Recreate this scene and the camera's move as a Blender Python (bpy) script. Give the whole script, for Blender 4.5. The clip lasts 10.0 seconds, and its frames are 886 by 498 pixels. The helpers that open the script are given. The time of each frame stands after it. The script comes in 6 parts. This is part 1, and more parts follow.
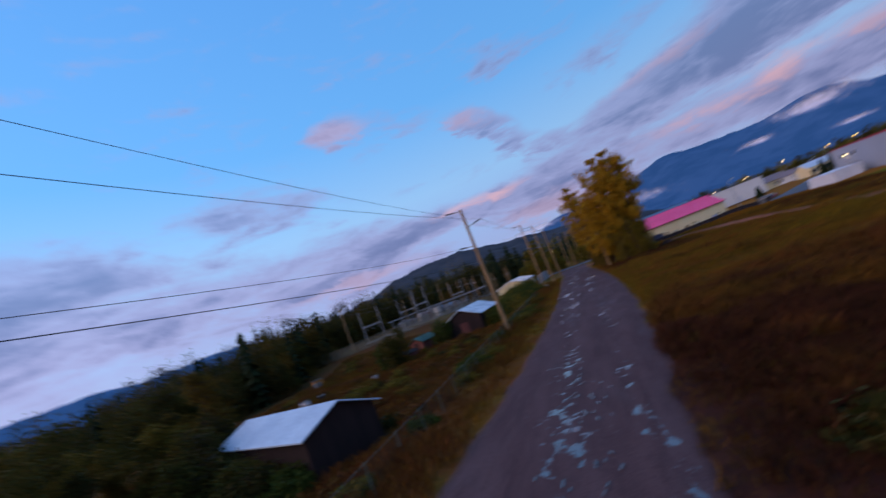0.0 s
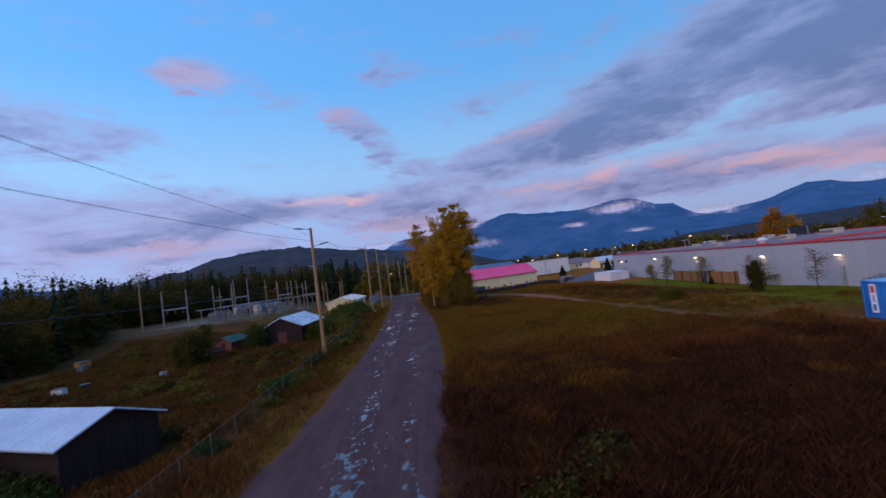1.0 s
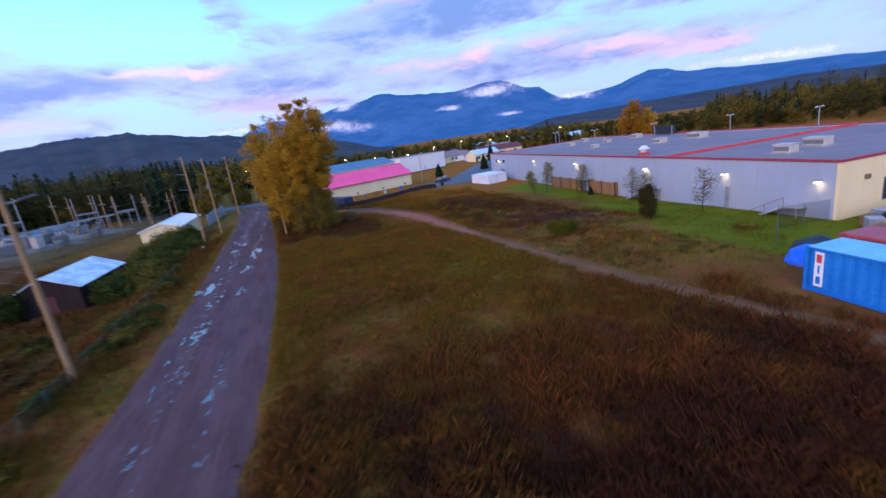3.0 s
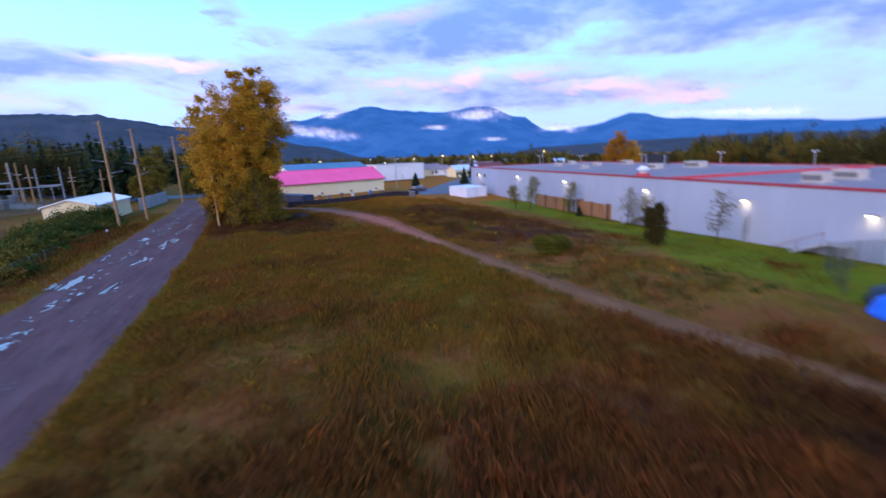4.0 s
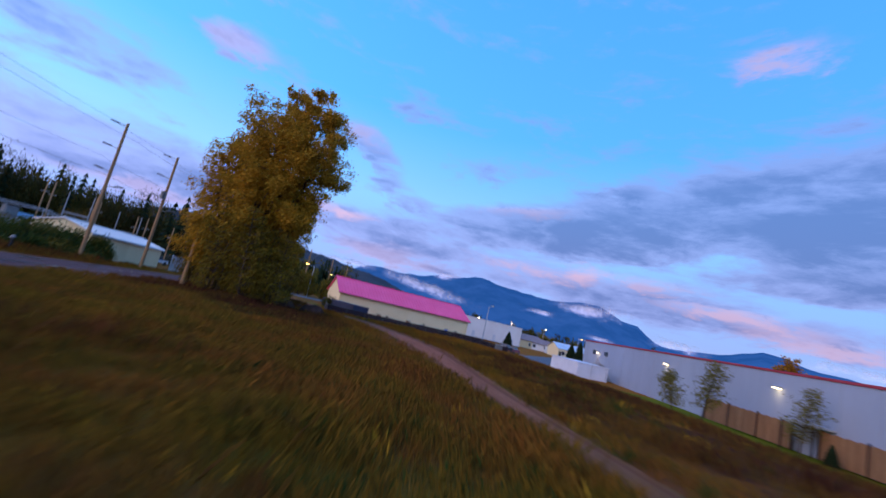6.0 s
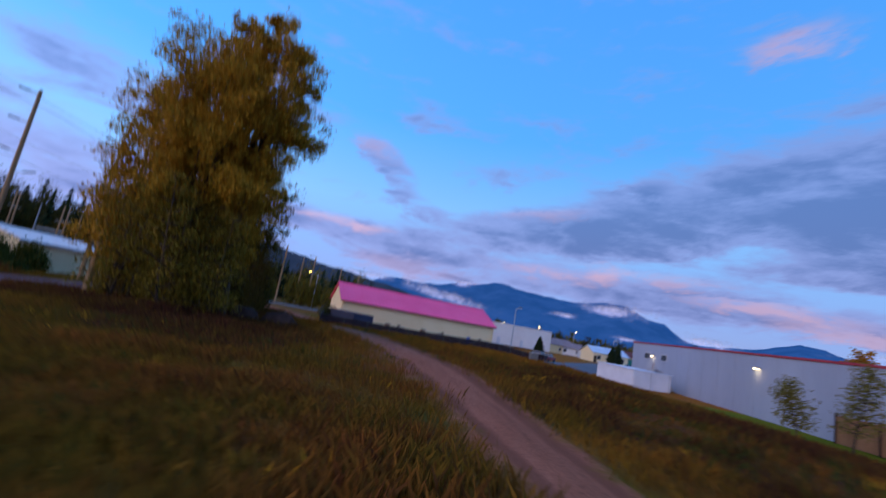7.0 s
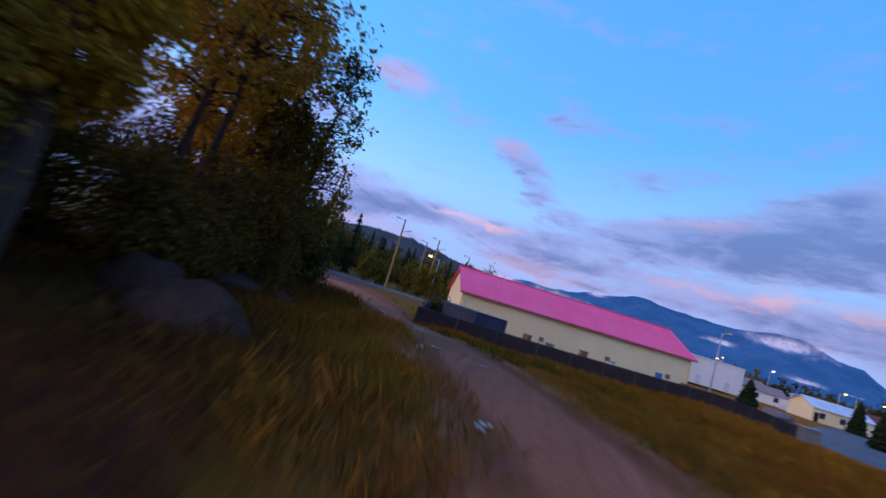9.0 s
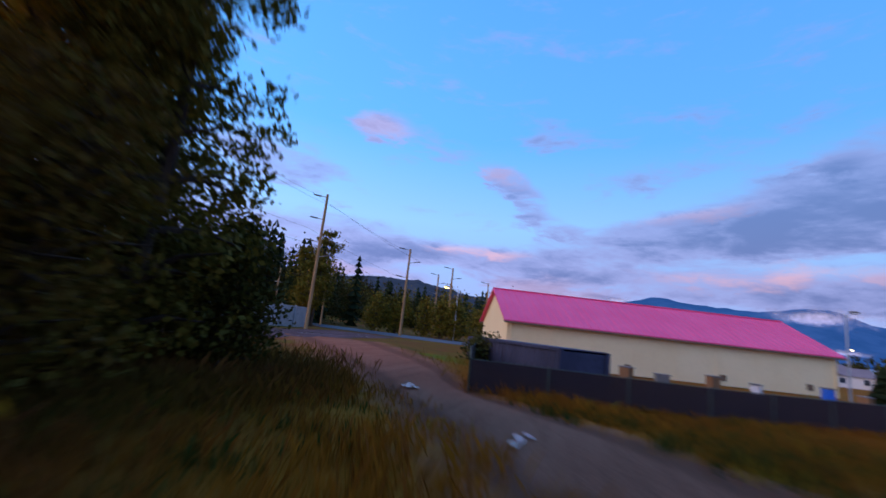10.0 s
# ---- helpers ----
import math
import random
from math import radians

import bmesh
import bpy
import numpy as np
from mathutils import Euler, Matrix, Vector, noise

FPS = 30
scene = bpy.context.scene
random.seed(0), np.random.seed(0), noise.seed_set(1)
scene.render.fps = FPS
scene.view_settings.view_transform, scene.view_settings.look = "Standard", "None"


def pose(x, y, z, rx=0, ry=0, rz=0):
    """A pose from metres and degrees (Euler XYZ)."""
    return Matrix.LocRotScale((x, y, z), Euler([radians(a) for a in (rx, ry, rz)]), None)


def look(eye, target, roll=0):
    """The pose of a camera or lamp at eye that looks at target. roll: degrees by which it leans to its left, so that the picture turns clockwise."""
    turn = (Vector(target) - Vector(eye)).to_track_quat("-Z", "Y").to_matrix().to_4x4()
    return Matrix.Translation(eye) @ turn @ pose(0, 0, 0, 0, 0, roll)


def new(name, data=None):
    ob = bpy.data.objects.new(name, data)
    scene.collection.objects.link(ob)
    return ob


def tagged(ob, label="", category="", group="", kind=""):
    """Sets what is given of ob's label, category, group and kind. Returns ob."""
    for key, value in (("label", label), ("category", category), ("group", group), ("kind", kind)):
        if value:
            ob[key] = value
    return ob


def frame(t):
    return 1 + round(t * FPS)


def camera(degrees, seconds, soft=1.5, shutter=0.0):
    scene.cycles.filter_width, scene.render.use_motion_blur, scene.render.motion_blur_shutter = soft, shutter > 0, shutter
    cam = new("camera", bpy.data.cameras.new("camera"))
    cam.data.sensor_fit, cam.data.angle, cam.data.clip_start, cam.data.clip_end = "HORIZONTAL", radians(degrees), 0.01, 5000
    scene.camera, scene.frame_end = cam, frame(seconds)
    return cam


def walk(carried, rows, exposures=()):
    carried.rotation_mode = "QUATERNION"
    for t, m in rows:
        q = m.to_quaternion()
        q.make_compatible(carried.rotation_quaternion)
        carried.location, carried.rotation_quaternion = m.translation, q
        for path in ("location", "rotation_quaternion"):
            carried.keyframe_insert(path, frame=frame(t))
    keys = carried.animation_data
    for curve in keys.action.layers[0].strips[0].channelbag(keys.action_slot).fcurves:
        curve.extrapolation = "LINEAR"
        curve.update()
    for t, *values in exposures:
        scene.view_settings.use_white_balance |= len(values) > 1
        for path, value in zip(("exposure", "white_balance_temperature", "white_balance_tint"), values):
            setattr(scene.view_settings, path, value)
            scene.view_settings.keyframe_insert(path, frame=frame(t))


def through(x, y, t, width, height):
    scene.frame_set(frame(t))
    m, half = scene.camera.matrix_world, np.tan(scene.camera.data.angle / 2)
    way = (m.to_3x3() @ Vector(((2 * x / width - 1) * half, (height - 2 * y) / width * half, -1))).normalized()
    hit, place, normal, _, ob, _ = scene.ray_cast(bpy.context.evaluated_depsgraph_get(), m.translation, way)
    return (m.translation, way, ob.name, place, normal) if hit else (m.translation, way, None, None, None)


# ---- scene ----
# camera and its flight
cam = camera(92.1, 10.0, soft=1.45, shutter=0.65)
PATH = [
    (0.0, pose(3.817, -9.230, 5.360, 96.765, 21.343, 18.798)),
    (0.3, pose(4.227, -9.729, 6.031, 95.292, 18.027, 13.301)),
    (0.5, pose(4.473, -10.277, 6.424, 95.715, 17.702, 13.252)),
    (0.8, pose(4.684, -11.310, 6.934, 93.496, 11.981, 2.912)),
    (1.0, pose(4.835, -11.602, 7.282, 92.585, 7.413, -3.707)),
    (1.2, pose(5.040, -11.400, 7.739, 91.261, 8.353, -4.749)),
    (1.5, pose(5.523, -10.065, 8.613, 86.736, 9.513, -7.262)),
    (2.0, pose(6.700, -6.005, 10.455, 78.169, 10.002, -15.542)),
    (2.5, pose(8.286, -1.999, 11.947, 74.994, 10.408, -18.397)),
    (3.8, pose(12.998, 8.240, 8.941, 76.078, 3.633, -23.717)),
    (4.0, pose(14.053, 10.126, 8.178, 77.425, 2.098, -22.252)),
    (4.5, pose(16.921, 15.290, 5.989, 83.493, -5.170, -16.495)),
    (5.0, pose(19.877, 21.316, 4.263, 89.233, -12.150, -12.051)),
    (5.5, pose(21.595, 27.764, 2.911, 94.240, -15.473, -9.622)),
    (6.8, pose(24.601, 43.570, 2.075, 103.328, -8.531, -7.225)),
    (7.0, pose(24.850, 45.521, 2.035, 99.720, -10.114, -6.306)),
    (7.5, pose(25.396, 50.458, 1.914, 96.568, -16.889, -0.531)),
    (8.0, pose(24.944, 55.975, 1.994, 94.022, -22.436, 5.401)),
    (8.3, pose(24.560, 59.164, 2.070, 92.655, -24.612, 8.798)),
    (8.5, pose(24.301, 61.310, 2.081, 92.514, -24.614, 10.644)),
    (9.0, pose(23.199, 66.791, 1.841, 95.946, -16.534, 10.898)),
    (9.5, pose(21.404, 72.531, 1.569, 99.281, -10.189, 11.320)),
    (9.7, pose(20.597, 74.823, 1.546, 99.812, -6.136, 11.079)),
    (10.0, pose(19.301, 78.097, 1.531, 100.550, -6.260, 12.899)),
]
EXPOSURES = [(0.0, -0.1, 7300, 12), (1.0, -0.05, 7200, 12), (2.0, 0.3, 6750, 11), (2.5, 0.6, 6500, 10), (4.0, 1.0, 6150, 10), (4.5, 0.9, 6100, 9), (5.5, 0.48, 5950, 9), (7.0, 0.0, 6000, 10), (8.0, 0.03, 6100, 11), (9.0, 0.15, 6400, 13), (10.0, 0.15, 6500, 14)]
walk(cam, PATH, EXPOSURES)

# ---------------------------------------------------------------- world, sun
SUN_AZ, SUN_EL = 238.0, 24.0          # compass from +y clockwise, degrees


def build_world():
    world = bpy.data.worlds.new("dusk_sky")
    scene.world = world
    world.use_nodes = True
    nt = world.node_tree
    nt.nodes.clear()
    N, L = nt.nodes.new, nt.links.new

    def val(op, a, b=None, clamp=False):
        n = N("ShaderNodeMath")
        n.operation, n.use_clamp = op, clamp
        for i, v in enumerate((a, b)):
            if v is None:
                continue
            if isinstance(v, (int, float)):
                n.inputs[i].default_value = v
            else:
                L(v, n.inputs[i])
        return n.outputs[0]

    def mixc(f, a, b):
        n = N("ShaderNodeMix")
        n.data_type = "RGBA"
        for sock, v in ((n.inputs[0], f), (n.inputs[6], a), (n.inputs[7], b)):
            if isinstance(v, (int, float)):
                sock.default_value = v
            elif isinstance(v, tuple):
                sock.default_value = (*v, 1)
            else:
                L(v, sock)
        return n.outputs[2]

    def ramp(f, stops):
        n = N("ShaderNodeValToRGB")
        L(f, n.inputs[0])
        el = n.color_ramp.elements
        while len(el) < len(stops):
            el.new(0.5)
        for e, (p, c) in zip(el, stops):
            e.position, e.color = p, (*c, 1)
        return n.outputs[0]

    def step(f, lo, hi):
        n = N("ShaderNodeMapRange")
        n.interpolation_type = "SMOOTHSTEP"
        L(f, n.inputs[0])
        n.inputs[1].default_value, n.inputs[2].default_value = lo, hi
        return n.outputs[0]

    tc = N("ShaderNodeTexCoord").outputs["Generated"]
    sep = N("ShaderNodeSeparateXYZ")
    L(tc, sep.inputs[0])
    x, y, z = sep.outputs
    up = val("MAXIMUM", z, 0.0)
    def noise_at(vec, scale, detail, rough, stretch, turn, shift):
        m = N("ShaderNodeMapping")
        m.inputs["Scale"].default_value = stretch
        m.inputs["Rotation"].default_value = (0, 0, radians(turn))
        m.inputs["Location"].default_value = shift
        L(vec, m.inputs[0])
        n = N("ShaderNodeTexNoise")
        n.inputs["Scale"].default_value, n.inputs["Detail"].default_value, n.inputs["Roughness"].default_value = scale, detail, rough
        n.inputs["Distortion"].default_value = 0.35
        L(m.outputs[0], n.inputs["Vector"])
        return n.outputs["Fac"]

    big = noise_at(tc, 2.2, 4, 0.55, (1, 1, 2.2), 0, (3.2, 1.4, 0.3))
    mid = noise_at(tc, 5.0, 8, 0.60, (1, 1, 3.6), 0, (0.7, 2.1, 0.1))
    fine = noise_at(tc, 13.0, 6, 0.62, (1, 1, 3.2), 0, (5.2, 0.3, 0.6))
    # bearing and height above the horizon, in degrees
    az = val("ADD", val("MULTIPLY", val("ARCTAN2", x, y), 57.296 * 1.07), -1.05)
    el = val("MULTIPLY", val("ARCSINE", z), 57.296 * 1.06)
    wob = val("SUBTRACT", mid, 0.5)
    wob2 = val("SUBTRACT", big, 0.5)
    comb = N("ShaderNodeCombineXYZ")
    L(val("ADD", az, val("MULTIPLY", wob2, 14.0)), comb.inputs[0])
    L(val("ADD", el, val("MULTIPLY", wob, 6.0)), comb.inputs[1])
    plain = N("ShaderNodeCombineXYZ")
    L(val("ADD", az, val("MULTIPLY", wob, 11.0)), plain.inputs[0])
    L(val("ADD", el, val("MULTIPLY", val("SUBTRACT", fine, 0.5), 4.5)), plain.inputs[1])

    def banks(vec, rows):
        """Sum of soft oval banks: bearing, height, half width, half height, tilt, weight."""
        total = None
        for a0, e0, ha, he, tilt, w in rows:
            m = N("ShaderNodeMapping")
            m.vector_type = "TEXTURE"
            m.inputs["Location"].default_value = (a0, e0, 0)
            m.inputs["Rotation"].default_value = (0, 0, radians(tilt))
            m.inputs["Scale"].default_value = (ha, he, 1)
            L(vec, m.inputs[0])
            ln = N("ShaderNodeVectorMath")
            ln.operation = "LENGTH"
            L(m.outputs[0], ln.inputs[0])
            s = val("MULTIPLY", step(ln.outputs["Value"], 1.35, 0.35), w)
            total = s if total is None else val("ADD", total, s)
        return total

    dens = banks(comb.outputs[0], [
        # banks at bearings 102 and 150 are unseen, made heavy to dim that side
        (10, 13.2, 15, 3.6, 8, 0.62), (26, 15.5, 18, 4.4, 5, 0.60), (42, 19, 20, 6.5, 4, 0.62), (66, 18, 22, 9, 0, 0.7), (102, 22, 32, 18, 0, 0.95), (52, 27, 18, 5, 12, 0.34),
        (24, 7.8, 28, 3.0, 0, 0.62), (52, 12.0, 16, 2.0, 3, 0.42), (-14, 10.2, 14, 2.0, 2, 0.55), (-34, 9, 20, 5.0, 0, 0.62), (-40, 19.5, 12, 3.6, -4, 0.46), (-66, 12, 20, 9, 0, 0.6),
        (-3, 8.0, 12, 2.0, 0, 0.42), (12, 22, 18, 2.2, 10, 0.24), (-110, 16, 40, 12, 0, 0.6), (150, 24, 45, 20, 0, 0.85), (52, 6.4, 18, 1.6, 0, 0.40)])
    puffs = banks(plain.outputs[0], [(-26.5, 26.6, 5.0, 2.2, 0, 0.42), (-17.3, 25.2, 5.5, 2.0, -8, 0.36), (-7.8, 21.5, 4.4, 2.0, -24, 0.62), (-4.6, 18.2, 3.6, 2.0, -20, 0.42), (-1.5, 15.6, 4, 1.6, -10, 0.36),
                                     (0, 27, 7, 1.6, 0, 0.22), (47, 36, 7, 2.4, 6, 0.35), (30.5, 21.4, 2.8, 1.6, 0, 0.45), (-20, 33, 8, 2, 0, 0.2)])
    grain = val("ADD", val("MULTIPLY", wob, 1.5), val("MULTIPLY", val("SUBTRACT", fine, 0.5), 0.8))
    body = val("ADD", val("ADD", dens, puffs), grain)
    cover = step(body, 0.04, 0.60)
    thick = step(val("ADD", body, val("MULTIPLY", grain, 0.7)), 0.35, 1.25)
    rose = banks(plain.outputs[0], [(-10, 11.2, 6.5, 1.0, 0, 1.0), (21, 9.6, 10, 1.4, 2, 1.0), (33, 10.4, 9, 0.9, -2, 0.6), (45, 7.7, 9, 1.0, -4, 0.9), (53, 5.8, 9, 0.9, 0, 0.8), (-26.5, 26.8, 4.5, 2.0, 0, 0.36),
                                    (-8.5, 22.3, 3.5, 1.3, -10, 0.42), (16, 16.8, 8, 0.9, 6, 0.5), (-30, 6.5, 10, 0.8, 0, 0.4), (47, 36, 6, 2.0, 0, 0.6), (0, 6.5, 9, 2.0, 0, 0.4)])
    sky = N("ShaderNodeTexSky")
    sky.sky_type, sky.sun_disc = "NISHITA", False
    sky.sun_elevation, sky.sun_rotation = radians(SUN_EL), radians(SUN_AZ)
    nish = N("ShaderNodeVectorMath")
    nish.operation = "SCALE"
    L(sky.outputs[0], nish.inputs[0])
    nish.inputs["Scale"].default_value = 0.012
    clear = ramp(up, [(0.0, (0.28, 0.35, 0.70)), (0.10, (0.28, 0.42, 0.84)), (0.24, (0.26, 0.54, 0.98)), (0.42, (0.11, 0.43, 1.00)), (1.0, (0.05, 0.26, 0.84))])
    add = N("ShaderNodeVectorMath")
    add.operation = "ADD"
    L(clear, add.inputs[0])
    L(nish.outputs[0], add.inputs[1])
    warm = step(z, 0.34, 0.10)
    lit = mixc(warm, (0.27, 0.38, 0.77), (0.33, 0.38, 0.73))
    shade = mixc(warm, (0.140, 0.235, 0.54), (0.145, 0.195, 0.45))
    cloud = mixc(thick, lit, shade)
    blush = val("MULTIPLY", rose, step(grain, -0.30, 0.20), True)
    cloud = mixc(val("MULTIPLY", blush, 0.75), cloud, (0.80, 0.50, 0.62))
    final = mixc(val("MULTIPLY", cover, 0.93), add.outputs[0], cloud)
    bg = N("ShaderNodeBackground")
    L(final, bg.inputs[0])
    glow = val("ADD", val("MULTIPLY", x, math.sin(radians(SUN_AZ))), val("MULTIPLY", y, math.cos(radians(SUN_AZ))))
    L(val("ADD", val("MULTIPLY", glow, 0.24), 1.12), bg.inputs[1])  # the sunset side is brighter
    out = N("ShaderNodeOutputWorld")
    L(bg.outputs[0], out.inputs[0])


build_world()
sun = new("sun", bpy.data.lights.new("sun", "SUN"))
sun.data.energy, sun.data.angle, sun.data.color = 1.7, radians(70), (1.0, 0.60, 0.36)
_a = radians(SUN_AZ)
sun.matrix_world = look((math.sin(_a) * 50, math.cos(_a) * 50, 50 * math.tan(radians(SUN_EL))), (0, 0, 0))

# ---------------------------------------------------------------- helpers


def ss(a, b, v):
    t = min(1.0, max(0.0, (v - a) / (b - a)))
    return t * t * (3 - 2 * t)


def ground_z(x, y):
    """Height of the land: a low clearing west of the road, a raised pad beyond it, a dip towards the warehouse."""
    z = -1.4 * ss(-5.5, -11.0, x) * (1 - ss(62, 88, y))
    z -= (0.75 + 0.95 * ss(22, 60, y)) * ss(36, 56, x) if x > 36 else 0.0
    if 15 < x < 46 and y > 84:
        z -= 0.45 * ss(84, 95, y) * ss(15, 17, x)
    z += 1.9 * ss(60, 86, y) * ss(-20, -42, x)
    far = math.hypot(x - 20, y - 50)
    return z - 1.2 * ss(150, 420, far)


def link(name, me, material=None, parent=None, label=""):
    ob = new(name, me)
    if material:
        me.materials.append(material)
    if parent:
        ob.parent = parent
    if label:
        ob["label"] = label
    return ob


def part(name, bm, material, parent=None, label="", smooth=False):
    bmesh.ops.recalc_face_normals(bm, faces=bm.faces)
    me = bpy.data.meshes.new(name)
    bm.to_mesh(me)
    bm.free()
    if smooth:
        me.shade_smooth()
    return link(name, me, material, parent, label)


def empty(name, m, label, category, group="", kind=""):
    ob = new(name)
    ob.matrix_world = m
    return tagged(ob, label, category, group, kind)


def cube(bm, lo, hi, m=None, bevel=0.0):
    r = bmesh.ops.create_cube(bm, size=1.0)
    c = [(a + b) / 2 for a, b in zip(lo, hi)]
    d = [abs(b - a) for a, b in zip(lo, hi)]
    t = Matrix.Translation(c) @ Matrix.Diagonal((*d, 1))
    bmesh.ops.transform(bm, matrix=(m @ t) if m else t, verts=r["verts"])
    if bevel:
        es = list({e for v in r["verts"] for e in v.link_edges})
        bmesh.ops.bevel(bm, geom=es, offset=bevel, segments=1, affect="EDGES")
    return bm


def box_bm(lo, hi, bevel=0.0):
    return cube(bmesh.new(), lo, hi, None, bevel)


def tube(bm, p0, p1, r0, r1=None, n=8):
    p0, p1 = Vector(p0), Vector(p1)
    r1 = r0 if r1 is None else r1
    d = p1 - p0
    r = bmesh.ops.create_cone(bm, cap_ends=True, segments=n, radius1=r0, radius2=r1, depth=d.length)
    m = Matrix.Translation((p0 + p1) / 2) @ d.to_track_quat("Z", "Y").to_matrix().to_4x4()
    bmesh.ops.transform(bm, matrix=m, verts=r["verts"])
    return bm


def tube_bm(p0, p1, r0, r1=None, n=8):
    return tube(bmesh.new(), p0, p1, r0, r1, n)


def poly_prism(pts, z0, z1):
    """Upright prism over a plan outline."""
    bm = bmesh.new()
    a = [bm.verts.new((x, y, z0)) for x, y in pts]
    b = [bm.verts.new((x, y, z1)) for x, y in pts]
    bm.faces.new(a[::-1])
    bm.faces.new(b)
    for i in range(len(pts)):
        j = (i + 1) % len(pts)
        bm.faces.new((a[i], a[j], b[j], b[i]))
    return bm


def np_mesh(name, verts, faces, material, parent=None, label="", smooth=False):
    me = bpy.data.meshes.new(name)
    verts, faces = np.asarray(verts, np.float32), np.asarray(faces, np.int32)
    k = faces.shape[1]
    me.vertices.add(len(verts))
    me.vertices.foreach_set("co", verts.ravel())
    me.loops.add(faces.size)
    me.loops.foreach_set("vertex_index", faces.ravel())
    me.polygons.add(len(faces))
    me.polygons.foreach_set("loop_start", np.arange(0, faces.size, k, dtype=np.int32))
    me.update(calc_edges=True)
    if smooth:
        me.shade_smooth()
    return link(name, me, material, parent, label)


# ---------------------------------------------------------------- materials


class Nodes:
    """A small wrapper round one material's node tree."""

    def __init__(self, name):
        self.mat = bpy.data.materials.new(name)
        self.mat.use_nodes = True
        self.nt = self.mat.node_tree
        self.bsdf = self.nt.nodes["Principled BSDF"]
        self.tc = self.node("ShaderNodeTexCoord")

    def node(self, kind):
        return self.nt.nodes.new(kind)

    def put(self, sock, v):
        if isinstance(v, tuple):
            sock.default_value = (*v, 1) if len(v) == 3 and len(sock.default_value) == 4 else v
        elif isinstance(v, (int, float)):
            sock.default_value = v
        else:
            self.nt.links.new(v, sock)

    def noise(self, scale, detail=4, rough=0.6, stretch=None, out="Fac"):
        n = self.node("ShaderNodeTexNoise")
        n.inputs["Scale"].default_value, n.inputs["Detail"].default_value, n.inputs["Roughness"].default_value = scale, detail, rough
        src = self.tc.outputs["Object"]
        if stretch:
            m = self.node("ShaderNodeMapping")
            m.inputs["Scale"].default_value = stretch
            self.nt.links.new(src, m.inputs[0])
            src = m.outputs[0]
        self.nt.links.new(src, n.inputs["Vector"])
        return n.outputs[out]

    def step(self, f, lo, hi):
        n = self.node("ShaderNodeMapRange")
        n.interpolation_type = "SMOOTHSTEP"
        self.put(n.inputs[0], f)
        n.inputs[1].default_value, n.inputs[2].default_value = lo, hi
        return n.outputs[0]

    def math(self, op, a, b):
        n = self.node("ShaderNodeMath")
        n.operation = op
        self.put(n.inputs[0], a)
        self.put(n.inputs[1], b)
        return n.outputs[0]

    def mix(self, f, a, b):
        n = self.node("ShaderNodeMix")
        n.data_type = "RGBA"
        self.put(n.inputs[0], f)
        self.put(n.inputs[6], a)
        self.put(n.inputs[7], b)
        return n.outputs[2]

    def ramp(self, f, cols):
        n = self.node("ShaderNodeValToRGB")
        self.nt.links.new(f, n.inputs[0])
        el = n.color_ramp.elements
        while len(el) < len(cols):
            el.new(0.5)
        for i, (e, c) in enumerate(zip(el, cols)):
            e.position, e.color = i / max(1, len(cols) - 1), (*c, 1)
        return n.outputs[0]

    def bump(self, h, strength, dist=0.05):
        n = self.node("ShaderNodeBump")
        n.inputs["Strength"].default_value, n.inputs["Distance"].default_value = strength, dist
        self.nt.links.new(h, n.inputs["Height"])
        self.nt.links.new(n.outputs[0], self.bsdf.inputs["Normal"])

    def done(self, color, rough=0.8, metal=0.0, spec=0.3):
        self.put(self.bsdf.inputs["Base Color"], color)
        self.put(self.bsdf.inputs["Roughness"], rough)
        self.bsdf.inputs["Metallic"].default_value = metal
        self.bsdf.inputs["Specular IOR Level"].default_value = spec
        return self.mat


def surf(name, a, b, scale=1.0, fine=14.0, rough=0.8, metal=0.0, bump=0.25, stretch=None, spec=0.3, dist=0.02, vary=0.0, speck=0.55):
    """Two-scale mottled surface: broad stains and fine grain."""
    k = Nodes(name)
    broad = k.step(k.noise(scale, 5, 0.62, stretch), 0.32, 0.68)
    grain = k.noise(fine, 3, 0.6, stretch)
    col = k.mix(broad, a, b)
    dark = tuple(v * 0.62 for v in a)
    col = k.mix(k.math("MULTIPLY", k.step(grain, 0.45, 0.75), speck), col, dark)
    if vary:
        info = k.node("ShaderNodeObjectInfo")
        col = k.mix(k.math("MULTIPLY", info.outputs["Random"], vary), col, tuple(v * 0.55 for v in b))
    k.bump(grain, bump, dist)
    return k.done(col, rough, metal, spec)


def leaf_mat(name, cols, through=0.28, rough=0.6):
    """Leaves: each island takes its own colour; some light passes through."""
    k = Nodes(name)
    geo = k.node("ShaderNodeNewGeometry")
    col = k.ramp(geo.outputs["Random Per Island"], cols)
    k.done(col, rough, 0.0, 0.05)
    tr = k.node("ShaderNodeBsdfTranslucent")
    k.nt.links.new(col, tr.inputs[0])
    mixn = k.node("ShaderNodeMixShader")
    mixn.inputs[0].default_value = through
    k.nt.links.new(k.bsdf.outputs[0], mixn.inputs[1])
    k.nt.links.new(tr.outputs[0], mixn.inputs[2])
    k.nt.links.new(mixn.outputs[0], k.nt.nodes["Material Output"].inputs[0])
    return k.mat


def glow_mat(name, col, strength):
    k = Nodes(name)
    k.done(col, 0.5)
    k.bsdf.inputs["Emission Color"].default_value = (*col, 1)
    k.bsdf.inputs["Emission Strength"].default_value = strength
    return k.mat


